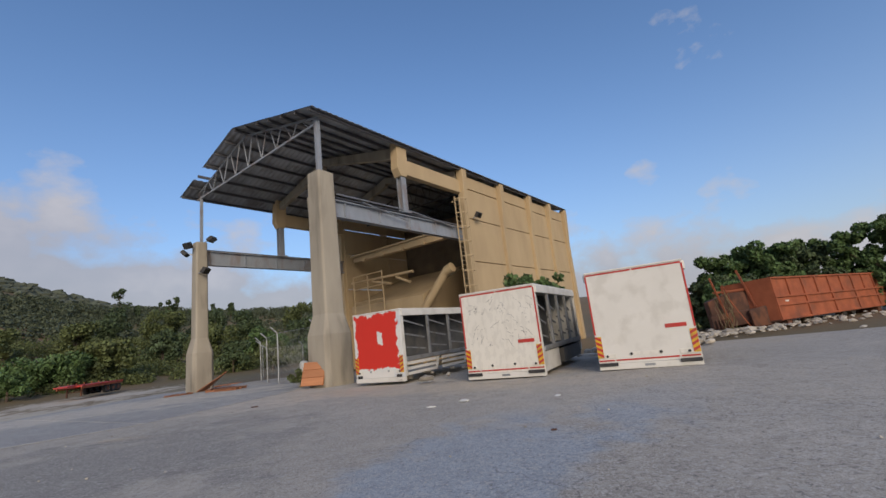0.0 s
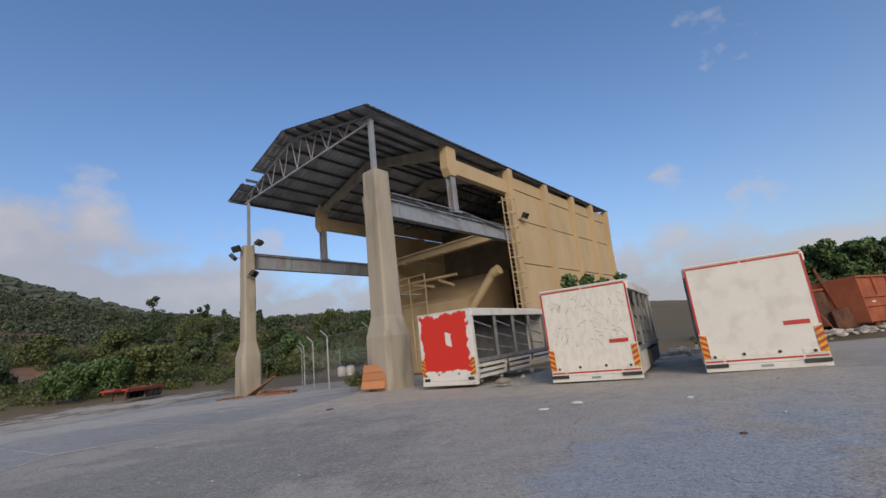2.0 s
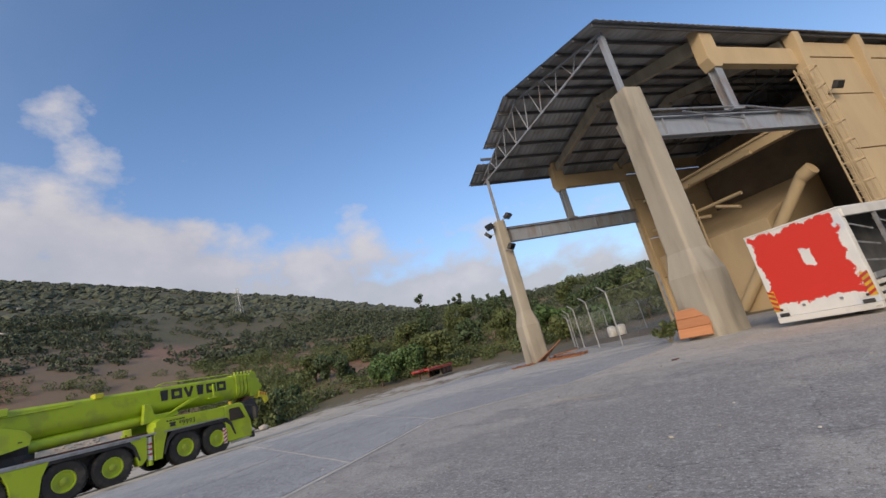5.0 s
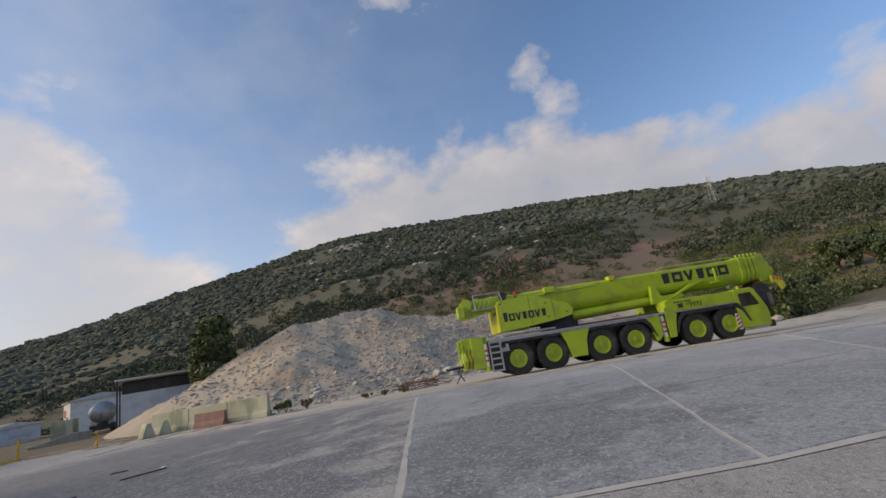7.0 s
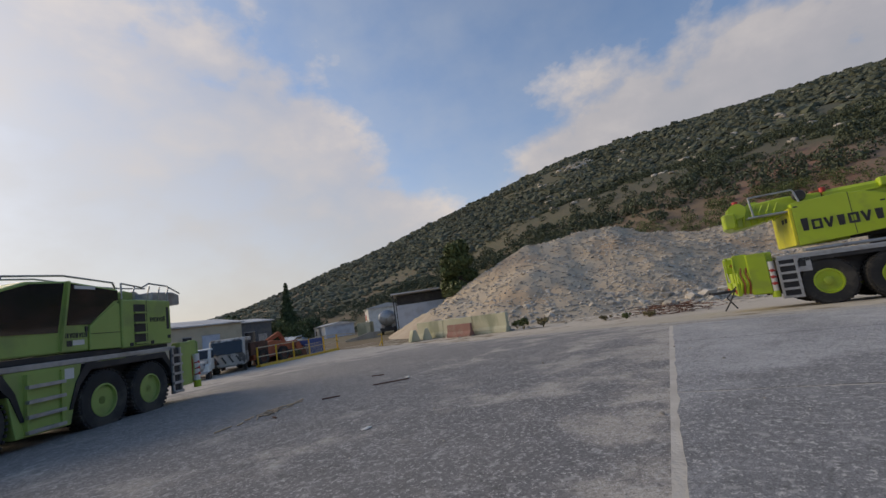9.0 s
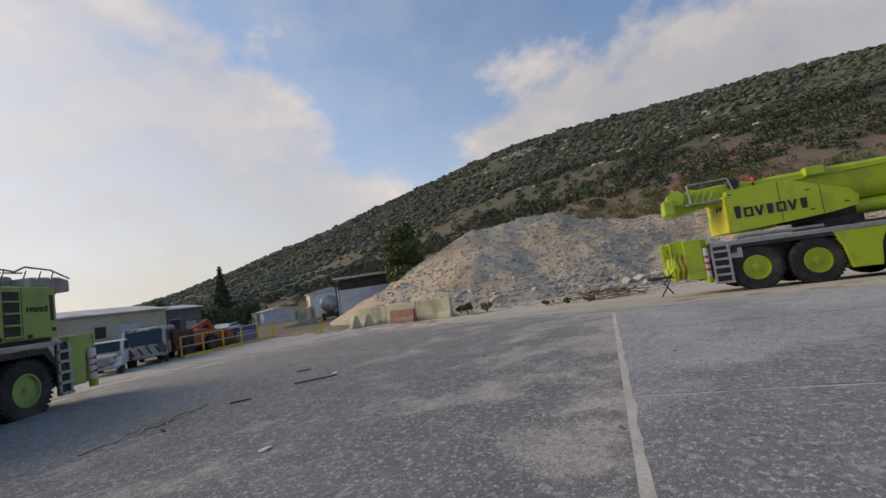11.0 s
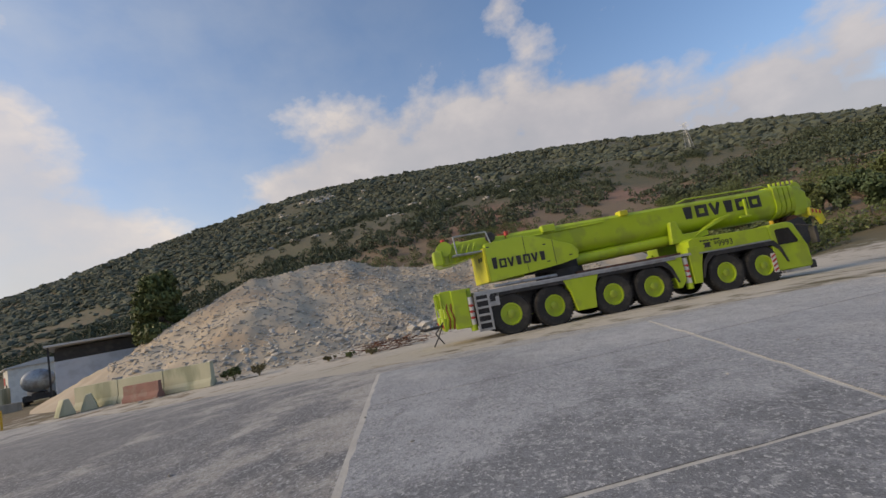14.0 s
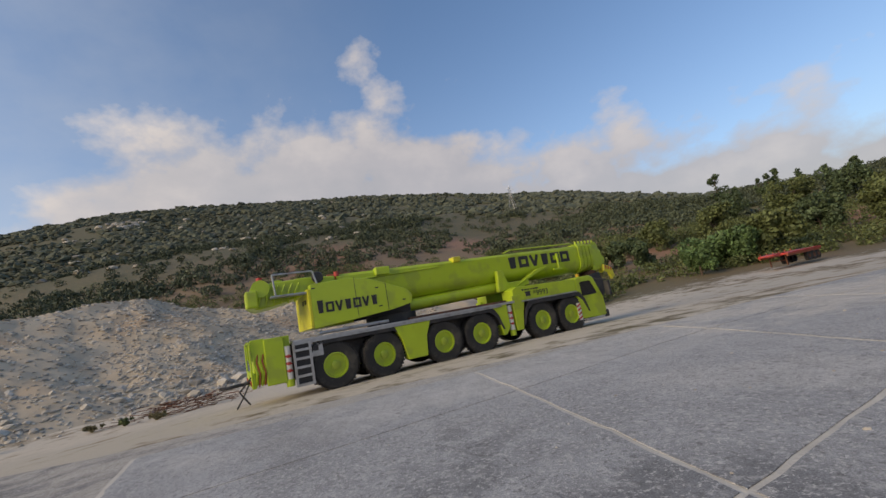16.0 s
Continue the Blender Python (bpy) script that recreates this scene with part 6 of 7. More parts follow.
# weeds: at the column foot, along kerbs
def weed(label, x, y, h, n, leaf, seed, w=0.5):
    g = random.Random(seed)
    th = thing("weed_bush", label, "weed", pose(x, y, yard_z(x, y) - 0.02), "weeds")
    bm = B()
    blobs = []
    for _ in range(12):
        a, q = g.uniform(0, 6.28), g.uniform(0.1, 1)
        tip = (w * q * math.cos(a), w * q * math.sin(a), h * g.uniform(0.5, 1))
        rod(bm, (0, 0, 0), tip, 0.012, 4, 0.004)
        blobs.append((tip[0] * 0.8, tip[1] * 0.8, tip[2] * 0.8, h * 0.16))
    part("stems", bm, M["leaf_dry"], th)
    v, f = leaf_cloud(blobs, n, 0.07, seed=seed, long=2.6)
    raw("leaves", v, f, leaf, th)


weed("dry olive weed bush at the column foot", -3.95, 21.35, 0.95, 700, M["leaf_pine"], 1, 0.55)
for k, (x, y, h) in enumerate(((-31.2, -11.9, 0.9), (-31.6, -10.6, 0.75), (-32.3, -13.0, 0.7), (18.6, 25.9, 1.0), (21.2, 27.0, 0.9), (23.8, 28.2, 1.3), (15.2, 24.2, 0.8), (-25.6, -31.0, 0.8), (-26.6, -31.9, 0.7), (-30, -3.5, 0.35), (-31, -5.0, 0.35), (-31.8, -6.5, 0.3), (12.3, 24.5, 0.8))):
    weed("dry weeds along the yard edge", x, y, h, 420, M["leaf_dry"] if k % 2 else M["leaf_pine"], 200 + k, 0.5)

# brushwood heap at the foot of the bank
th = thing("brushwood_heap", "dark heap of cut brushwood on the dust", "brushwood", pose(-31.5, -2.6, yard_z(-31.5, -2.6)))
bm = B()
g = random.Random(4)
for _ in range(150):
    a = g.uniform(0, 6.28)
    p = Vector((g.gauss(0, 0.6), g.gauss(0, 1.1), g.uniform(0.02, 0.5)))
    rod(bm, p, p + Vector((math.cos(a), math.sin(a), g.uniform(-0.2, 0.25))) * g.uniform(0.4, 1.0), 0.014, 4)
part("brushwood", bm, M["rust_dark"], th, kind="stuff")

# scrub over the hills
def shrub_templates(k=8, level=2):
    out = []
    for s in range(k):
        bm = B()
        bmesh.ops.create_icosphere(bm, subdivisions=level, radius=1)
        for v in bm.verts:
            n = noise.fractal(v.co * 1.9 + Vector((s * 7.0, 0, 0)), 1.0, 2.0, 3)
            v.co *= 0.95 + 0.75 * n
            v.co.z = max(-0.35, v.co.z) * 0.9
        bm.verts.index_update()
        out.append((np.array([v.co[:] for v in bm.verts]), np.array([[v.index for v in f.verts] for f in bm.faces])))
        bm.free()
    return out


near_spots, far_spots = [], []
while len(far_spots) + len(near_spots) < 52000:
    a = rng.uniform(2, 158)
    e, D = float(np.interp(a, AZ, EDGE)), float(np.interp(a, AZ, DIST))
    r = e + 14 + (D * 1.03 - e - 14) * rng.random() ** 0.75
    x, y = CX - r * math.sin(radians(a)), CY + r * math.cos(radians(a))
    dn = noise.fractal((x * 0.018, y * 0.018, 5.0), 1.0, 2.0, 3)
    if dn < 0.02 - 0.45 * min(1, r / 380) and rng.random() < 0.9:
        continue
    if 80 < r < 185 and 50 < a < 113 and noise.fractal((x * 0.03, y * 0.03, 9.0), 1.0, 2.0, 3) > -0.25 and rng.random() < 0.62:
        continue
    if r < 150 and 24 < a < 50 and noise.fractal((x * 0.04, y * 0.04, 3.0), 1.0, 2.0, 3) > -0.15 and rng.random() < 0.75:
        continue
    s = rng.uniform(0.5, 1.35) * (0.85 + r / 520)
    if rng.random() < 0.12:
        s *= 1.8
    (far_spots if r > 190 else near_spots).append((x, y, land_z(x, y) + 0.2 * s, s))
close = [s for s in near_spots if math.hypot(s[0] - CX, s[1] - CY) < 125]
near_spots = [s for s in near_spots if math.hypot(s[0] - CX, s[1] - CY) >= 125]
v, f = leaf_cloud([(x, y, z + 0.3 * s, s * 1.05) for x, y, z, s in close], 130 * len(close), 0.22, seed=77)
tagged(raw("near_scrub", v, f, M["leaf_pine"]), "olive-green leafy scrub at the foot of the slope", "scrub", kind="stuff")
mid_spots = near_spots + [p for p in far_spots if math.hypot(p[0] - CX, p[1] - CY) < 235]
far_spots = [p for p in far_spots if math.hypot(p[0] - CX, p[1] - CY) >= 235]
v, f = leaf_cloud([(x, y, z + 0.2 * s, s * 0.95) for x, y, z, s in mid_spots], 42 * len(mid_spots), 0.55, seed=78, long=1.2)
tagged(raw("hillside_scrub", v, f, M["leaf_scrub"]), "grey-green leafy scrub on the near slope", "scrub", kind="stuff")
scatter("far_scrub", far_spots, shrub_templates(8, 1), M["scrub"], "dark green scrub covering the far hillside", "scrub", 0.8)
# pale outcrops
spots = []
for _ in range(170):
    if rng.random() < 0.4:
        a, r = rng.normal(107.5, 0.7), rng.normal(380, 8)
    else:
        a, r = rng.uniform(80, 118), rng.uniform(200, 430)
    x, y = from_eye(a, r)
    spots.append((x, y, land_z(x, y) + 0.3, rng.uniform(0.8, 3.0)))
scatter("rock_outcrops", spots, STONES, M["stone"], "pale rock outcrops on the hillside", "rock")

# ---- things round the yard ----
def gz(x, y):
    return land_z(x, y) - 0.02


# rusty orange container with ribbed side
ct = thing("skip_container", "rusty orange steel container with ribbed sides", "container", pose(19.1, 23.4, 0.12, -3, 0.6, 32))
CL, CD, CH = 14.5, 2.3, 2.35
part("long_side", box(B(), 0, CL, 0, 0.05, 0.25, CH), M["rust"], ct)
part("long_side", box(B(), 0, CL, CD, CD + 0.05, 0.25, CH), M["rust"], ct)
part("end_wall", box(B(), 0, 0.05, 0.05, CD, 0.25, CH), M["rust"], ct)
part("end_wall", box(B(), CL - 0.05, CL, 0.05, CD, 0.25, CH), M["rust"], ct)
part("floor_plate", box(B(), 0, CL, 0, CD, 0.18, 0.25), M["rust_dark"], ct)
for k in range(10):
    x = 0.02 + k * (CL - 0.12) / 9
    part("rib", box(B(), x, x + 0.09, -0.07, 0.0, 0.2 if k % 2 == 0 else 1.35, CH), M["rust"], ct)
for z in (0.22, 0.9, 1.32, CH - 0.08):
    part("rail", box(B(), 0, CL, -0.085, -0.001, z, z + 0.08), M["rust"], ct)
part("label_plate", box(B(), 1.0, 1.35, -0.014, -0.002, 1.08, 1.16), M["white"], ct)
for x in (0.8, 12.6):
    part("skid", box(B(), x, x + 0.5, 0.1, CD, -0.1, 0.18), M["rust_dark"], ct)
for x in (7.6, 8.8):
    wheel(ct, x, 0.2, 0.36, 0.24, -1, M["rust_dark"], 0.2)

mc = thing("scrap_machine", "dark rusted scrap machine with leaning posts", "scrap machine", pose(18.25, 24.55, 0.05, 0, -6, -20) @ Matrix.Diagonal((0.62, 0.8, 1.0, 1)))
part("body", prism(B(), [(-2.4, 0.2), (-2.3, 1.7), (-0.6, 1.95), (1.5, 1.8), (1.6, 0.3)], 0, 1.8), M["rust_dark"], mc, bevel=0.05)
part("pan", box(B(), -2.5, 1.8, -0.25, 0.1, 0.25, 0.95), M["rust_dark"], mc, bevel=0.05)
part("axle_unit", prism(B(), [(0.2, 0.0), (0.2, 0.9), (1.6, 1.0), (1.7, 0.0)], -0.6, -0.2), M["rust_dark"], mc, bevel=0.08)
for a, b, w in (((-1.2, -0.3, 0.2), (-1.6, -0.1, 2.9), 0.12), ((0.9, -0.2, 0.9), (0.5, 0.0, 3.0), 0.14), ((-0.6, -0.35, 1.2), (-0.9, -0.2, 2.4), 0.07), ((-1.7, 0.0, 2.1), (1.0, 0.0, 1.95), 0.10), ((0.0, -0.5, 0.1), (-1.0, -0.6, 1.9), 0.05)):
    part("post", bar(B(), a, b, w, w), M["rust"], mc)
for k in range(5):
    part("spring", rod(B(), (-2.2 + 0.25 * k, -0.35, 0.1), (-2.2 + 0.25 * k, -0.35, 0.7), 0.06, 8), M["rust_dark"], mc)
# bare twiggy stems in front
th = thing("dry_sapling", "bare twiggy sapling before the scrap machine", "sapling", pose(16.9, 24.0, 0.1))
bm, g = B(), random.Random(9)
for _ in range(9):
    p = Vector((g.uniform(-0.3, 0.3), g.uniform(-0.2, 0.2), 0))
    for _ in range(5):
        q = p + Vector((g.uniform(-0.25, 0.25), g.uniform(-0.2, 0.2), g.uniform(0.25, 0.5)))
        rod(bm, p, q, 0.012, 4, 0.008)
        p = q
part("stems", bm, M["leaf_dry"], th)

# shutter board leaning on the column
sb = thing("shutter_board", "orange slatted wooden shutter leaning on the column", "shutter", pose(-2.85, 19.72, 0.0, -17, 0, -20))
part("frame", box(B(), -0.58, 0.58, 0.03, 0.06, 0, 1.0), M["wood_orange"], sb)
for k in range(3):
    part("slat", box(B(), -0.58, 0.58, -0.005, 0.03, 0.01 + 0.33 * k, 0.32 + 0.33 * k), M["wood_orange"], sb, bevel=0.01)

# broken timber and pallets at the slim column
for k, (x, y, r, label) in enumerate(((-10.6, 26.3, 15, "broken reddish wooden pallet on the concrete"), (-9.7, 25.7, -10, "flattened reddish wooden pallet"), (-12.9, 26.0, 30, "loose reddish pallet boards on the ground"))):
    pl = thing("wooden_pallet", label, "pallet", pose(x, y, yard_z(x, y) + 0.03, 0, 0, r), "broken pallets")
    for i in range(3):
        part("bearer", box(B(), -0.7, 0.7, -0.45 + 0.4 * i, -0.36 + 0.4 * i, 0, 0.10 if k < 2 else 0.03), M["wood"], pl)
    for i in range(7):
        ang = random.Random(k * 10 + i).uniform(-14, 14) if k else 0
        bm = box(B(), -0.05, 0.05, -0.55, 0.55, 0, 0.025, pose(-0.62 + 0.2 * i, 0, 0.105 if k < 2 else 0.035, 0, 0, ang))
        part("board", bm, M["wood"], pl)
    if k == 0:
        for i in range(5):
            part("board", box(B(), -0.05, 0.05, -0.6, 0.6, 0.16 + 0.03 * i, 0.185 + 0.03 * i, pose(-0.4 + 0.22 * i, 0.1, 0, 0, 0, 30 * i)), M["wood"], pl)
bl = thing("timber_bundle", "bundle of reddish battens leaning at the column", "timber", pose(-11.7, 26.75, yard_z(-11.7, 26.75), 0, 0, -20))
for k in range(7):
    part("batten", bar(B(), (-0.75, -0.1 + 0.1 * k, 0.05), (0.85, 0.25 + 0.06 * k, 0.85 + 0.03 * k), 0.06, 0.05), M["wood"], bl)


# chain-link fences with cranked posts
def fence(label, pts, h):
    f = thing("chain_link_fence", label, "fence", pose(0, 0, 0))
    for k, (x, y) in enumerate(pts):
        z = gz(x, y)
        bm = rod(B(), (x, y, z - 0.2), (x, y, z + h), 0.045, 8)
        rod(bm, (x, y, z + h), (x - 0.35, y - 0.12, z + h + 0.38), 0.04, 8)
        part("post", bm, M["grey_metal"], f)
    for (xa, ya), (xb, yb) in zip(pts, pts[1:]):
        L = math.hypot(xb - xa, yb - ya)
        ux, uy = (xb - xa) / L, (yb - ya) / L
        za, zb = gz(xa, ya), gz(xb, yb)
        verts, faces = [], []
        step, w = 0.16, 0.006
        n = int((L + h) / step)
        for k in range(n):
            for sgn in (1, -1):
                s0 = k * step - (h if sgn > 0 else 0)
                a0, b0 = max(0, s0), min(L, s0 + h)
                if b0 <= a0:
                    continue
                q = []
                for s in (a0, b0):
                    t = (s - s0) if sgn > 0 else h - (s - s0)
                    zz = za + (zb - za) * s / L + 0.05 + t * 0.97
                    q.append((xa + ux * s, ya + uy * s, zz))
                i = len(verts)
                for (x, y, z) in q:
                    verts += [(x, y, z - w), (x, y, z + w)]
                faces.append((i, i + 2, i + 3, i + 1))
        raw("mesh", verts, faces, M["grey_metal"], f)
        bm = B()
        for t in (0.05, h):
            rod(bm, (xa, ya, za + t), (xb, yb, zb + t), 0.012, 5)
        part("tension_wire", bm, M["grey_metal"], f)
    return f


fence("galvanised chain-link fence with cranked posts", [(-4.0, 24.0), (-7.1, 26.1), (-9.6, 30.0), (-12.0, 34.0), (-14.2, 38.5), (-16.2, 43.0)], 2.9)
fence("far chain-link fence beyond the road", [(-17.5, 46.5), (-14.0, 47.5), (-10.5, 47.5), (-7.0, 47.0), (-3.0, 46.0)], 2.7)
for k, (x, y) in enumerate(((-13.2, 45.6), (-12.4, 45.9))):
    part_t = thing("plastic_tank", "small white plastic tank behind the fence", "tank", pose(x, y, gz(x, y)))
    part("body", lathe(B(), [(0.4, -0.5), (0.42, -0.45), (0.42, 0.3), (0.3, 0.45), (0.1, 0.5)], 18), M["white"], part_t, smooth=True).matrix_local = pose(0, 0, 0.5, 90, 0, 0)

# red flatbed trailer
ft = thing("flatbed_trailer", "low red flatbed trailer on a support leg", "trailer", pose(-35.8, 42.7, gz(-36, 45) + 0.3, 0, 0, 101))
part("deck", box(B(), 0.4, 7.2, -1.2, 1.2, 0.95, 1.1), M["red"], ft, "worn red steel deck", bevel=0.02)
for s in (-1.15, 1.05):
    part("side_beam", box(B(), 0.4, 7.2, s, s + 0.1, 0.78, 0.95), M["rust"], ft)
part("gooseneck", prism(B(), [(-0.8, 1.02), (-0.8, 1.12), (0.45, 1.2), (2.4, 1.12), (2.4, 0.95), (0.5, 0.9)], -0.6, 0.6), M["red"], ft, bevel=0.02)
for s in (-0.7, 0.6):
    part("support_leg", box(B(), 1.1, 1.22, s, s + 0.1, 0, 0.95), M["rust_dark"], ft)
part("leg_brace", bar(B(), (1.15, -0.65, 0.45), (1.15, 0.65, 0.45), 0.06, 0.06), M["rust_dark"], ft)
for x in (4.6, 5.6, 6.5):
    for s in (-1, 1):
        wheel(ft, x, s * 0.95, 0.42, 0.34, s, M["rust_dark"], 0.2)
for k in range(6):
    part("stake", box(B(), 0.8 + 1.2 * k, 0.88 + 1.2 * k, 1.1, 1.18, 1.1, 1.3), M["rust"], ft)

# concrete barrier wall, red block and end stubs
bw = thing("barrier_wall", "yellowed concrete barrier wall with green stains", "barrier", pose(-30.9, -12.9, -0.80, 0, 0, -97.0))
for k in range(3):
    prof = [(-0.30, 0), (-0.26, 0.25), (-0.16, 0.45), (-0.13, 1.35), (0.13, 1.35), (0.16, 0.45), (0.26, 0.25), (0.30, 0)]
    bm = B()
    prism(bm, prof, 3.15 * k, 3.15 * k + 3.1, "x")
    part("block", bm, M["barrier"], bw, bevel=0.02)
rb = thing("barrier_block", "faded red concrete barrier block before the wall", "barrier", pose(-30.3, -15.6, -0.80, 0, 0, -100))
part("block", prism(B(), [(-0.26, 0), (-0.24, 0.2), (-0.12, 0.4), (-0.1, 0.92), (0.1, 0.92), (0.12, 0.4), (0.24, 0.2), (0.26, 0)], 0, 2.5, "x"), M["barrier_red"], rb, bevel=0.02)
for k, (x, y, r) in enumerate(((-30.9, -20.4, 40), (-30.1, -21.1, 60))):
    st = thing("barrier_stub", "short yellowed concrete barrier end on the asphalt", "barrier", pose(x, y, -0.80, 0, 0, r), "barrier stubs")
    part("block", prism(B(), [(-0.4, 0), (-0.3, 0.35), (-0.12, 0.9), (0.12, 0.9), (0.3, 0.35), (0.4, 0)], -0.4, 0.4, "x"), M["barrier"], st, bevel=0.03)
yb = thing("yellow_barrier_pole", "short yellow barrier frame beside the wall", "barrier", pose(-29.0, -23.6, -0.78, 0, 0, 30))
part("frame", bar(bar(bar(B(), (0, 0, 0), (0, 0, 1.0), 0.08, 0.08), (0, 0, 0.95), (0.9, 0, 0.95), 0.08, 0.08), (0, 0, 0.5), (0.8, 0, 0.1), 0.06, 0.06), M["yellow"], yb)


# buildings down the road
def shed(name, label, x, y, z, rz, L, D, H, wall, roof_mat, openings=(), over=0.3):
    s = thing(name, label, "building", pose(x, y, z, 0, 0, rz))
    w = part("wall", box(B(), 0, L, 0, 0.2, 0, H), wall, s)
    part("wall", box(B(), 0, L, D - 0.2, D, 0, H), wall, s)
    part("wall", box(B(), 0, 0.2, 0.2, D - 0.2, 0, H), wall, s)
    part("wall", box(B(), L - 0.2, L, 0.2, D - 0.2, 0, H), wall, s)
    part("roof", prism(B(), [(-over, H), (-over, H + 0.12), (D / 2, H + 0.12 + D * 0.09), (D + over, H + 0.12), (D + over, H)], -over, L + over, "x"), roof_mat, s)
    for a, b, z0, z1, m in openings:
        o = part("window" if z0 > 0.3 else "door", box(B(), a, b, -0.05, -0.001, z0, z1), m, s)
        part("frame", box(B(), a - 0.08, b + 0.08, -0.03, -0.0005, z1, z1 + 0.08), M["grey_metal"], o)
    return s


M["roof_pale"] = mat("pale_tin_roof", (0.55, 0.55, 0.54), (0.45, 0.45, 0.45), 0.8, 0.5, 0.2, bump=0.05, dirt=(0.3, 0.25, 0.2), dscale=0.4, damt=0.5)
shed("cream_shed", "long cream shed with a pale shutter", -12.8, -40.8, -0.9, 194, 16, 8, 4.2, M["cream"], M["roof_pale"], ((9.2, 10.1, 2.2, 3.2, M["black"]), (11.2, 13.2, 1.2, 3.2, M["bluewhite"]), (4.0, 5.0, 2.2, 3.2, M["black"])))
shed("grey_shed", "small grey lean-to shed with tin roof", -28.7, -46.4, -0.9, 194, 5, 5, 4.1, M["dark_panel"], M["roof_pale"], ((1.0, 2.4, 1.6, 3.0, M["glass"]), (2.9, 4.2, 0.1, 2.6, M["grey_metal"])))
shed("white_building", "low white building with shallow tin roof", -64.5, -65.0, -1.0, 52, 9, 7, 4.6, M["white"], M["roof_pale"], ((1.2, 3.6, 2.6, 3.6, M["red"]), (5, 6.4, 1.2, 2.6, M["glass"])))
shed("long_white_store", "long low white store beside the road", -67.5, -87.0, -1.2, 62, 17, 6, 2.8, M["bluewhite"], M["roof_pale"], ((3, 4.2, 1.0, 2.0, M["glass"]), (9, 11, 0.1, 2.2, M["grey_metal"])))
bxs = thing("open_store", "blue-white panelled store under a pale canopy", "building", pose(-51.6, -34.2, -0.9, 0, 0, -49.7))
part("panel_wall", box(B(), 0, 6.4, 0, 3.0, 0, 3.7), M["bluewhite"], bxs, bevel=0.03)
part("canopy_roof", prism(B(), [(-1.0, 4.75), (-1.0, 4.92), (4.5, 5.25), (4.5, 5.08)], -1.0, 6.9, "x"), M["roof_pale"], bxs)
# added black block that stands in for the shadow beneath the canopy
part("dark_gap", box(B(), 0.1, 6.3, 0.1, 2.9, 3.7, 4.85), M["black"], bxs)
for x in (-0.8, 6.6):
    for y in (-0.7, 3.9):
        part("canopy_post", box(B(), x, x + 0.14, y, y + 0.14, 0, 4.8 if y < 0 else 5.1), M["black"], bxs)

tk = thing("tank_truck", "parked silver tank lorry seen from behind", "truck", pose(-47.6, -41.6, -0.9, 0, 0, 135))
bm = B()
lathe(bm, [(0.2, 0), (0.95, 0.12), (1.2, 0.4), (1.2, 5.6), (0.95, 5.9), (0.2, 6.0)], 28)
tank = part("tank", bm, M["grey_metal"], tk, "silver tank with dark ring mark", smooth=True)
tank.matrix_local = pose(0, 0, 2.35, 0, 0, 0) @ Matrix.Diagonal((1.05, 1, 0.95, 1))
part("ring_mark", lathe(B(), [(0.36, -0.02), (0.36, 0.0), (0.26, 0.0), (0.26, -0.02)], 20), M["black"], tk).matrix_local = pose(-0.1, 0.08, 2.35)
part("chassis", box(B(), -0.5, 0.5, 0.0, 8.0, 0.75, 1.15), M["black"], tk)
part("rear_bumper", box(B(), -1.15, 1.15, -0.1, 0.15, 0.5, 1.0), M["black"], tk)
part("cab", prism(B(), [(6.3, 0.7), (6.3, 3.0), (7.6, 3.0), (8.2, 1.9), (8.2, 0.7)], -1.15, 1.15, "x"), M["white"], tk, bevel=0.06)
for y in (0.9, 2.1, 7.2):
    for s in (-1, 1):
        wt_ = wheel(tk, s * 0.95, y, 0.5, 0.4, 1, M["grey_metal"], 0.2)
        wt_.matrix_local = pose(s * 0.95, y, 0.5, 0, 0, 90)
cb = thing("concrete_block", "large grey concrete block by the road", "block", pose(-46.0, -44.5, -0.9, 0, 0, 35))
part("body", box(B(), -1.3, 1.3, -0.9, 0.9, 0, 2.2), M["barrier"], cb, bevel=0.04)
part("side_board", box(B(), -1.34, -1.301, -0.8, 0.8, 0.1, 2.1), M["wood_orange"], cb)
lw = thing("low_wall", "low broken concrete wall before the tank lorry", "wall", pose(-43.2, -38.4, -0.9, 0, 0, -45))
part("body", prism(B(), [(0, 0), (0, 0.8), (1.6, 0.9), (3.2, 0.5), (4.6, 0.35), (4.6, 0)], 0, 0.5), M["concrete"], lw, bevel=0.04)


def car(label, x, y, rz, paint):
    c = thing("parked_car", label, "car", pose(x, y, gz(x, y), 0, 0, rz), "parked cars")
    part("body", prism(B(), [(0, 0.28), (0.02, 0.85), (0.25, 0.95), (3.2, 0.95), (4.15, 0.78), (4.2, 0.3)], -0.82, 0.82), paint, c, bevel=0.08)
    cabin = part("cabin", prism(B(), [(0.25, 0.95), (0.5, 1.45), (2.2, 1.47), (3.1, 0.95)], -0.74, 0.74), paint, c, bevel=0.05)
    for s in (-1, 1):
        part("side_window", prism(B(), [(0.45, 1.0), (0.62, 1.36), (2.1, 1.38), (2.75, 1.0)], *sorted((s * 0.742, s * 0.755))), M["glass"], cabin)
        for xx in (0.75, 3.35):
            wheel(c, xx, s * 0.72, 0.31, 0.2, s, M["grey_metal"], 0.1)
    part("rear_window", box(B(), 0.28, 0.45, -0.6, 0.6, 1.02, 1.36), M["glass"], cabin)
    return c


car("small white hatchback parked by the road", -47.5, -63.0, 25, M["white"])
car("white car parked further along the road", -56.0, -78.5, 20, M["white"])
car("pale car beside the long white store", -60.0, -80.0, 20, M["bluewhite"])

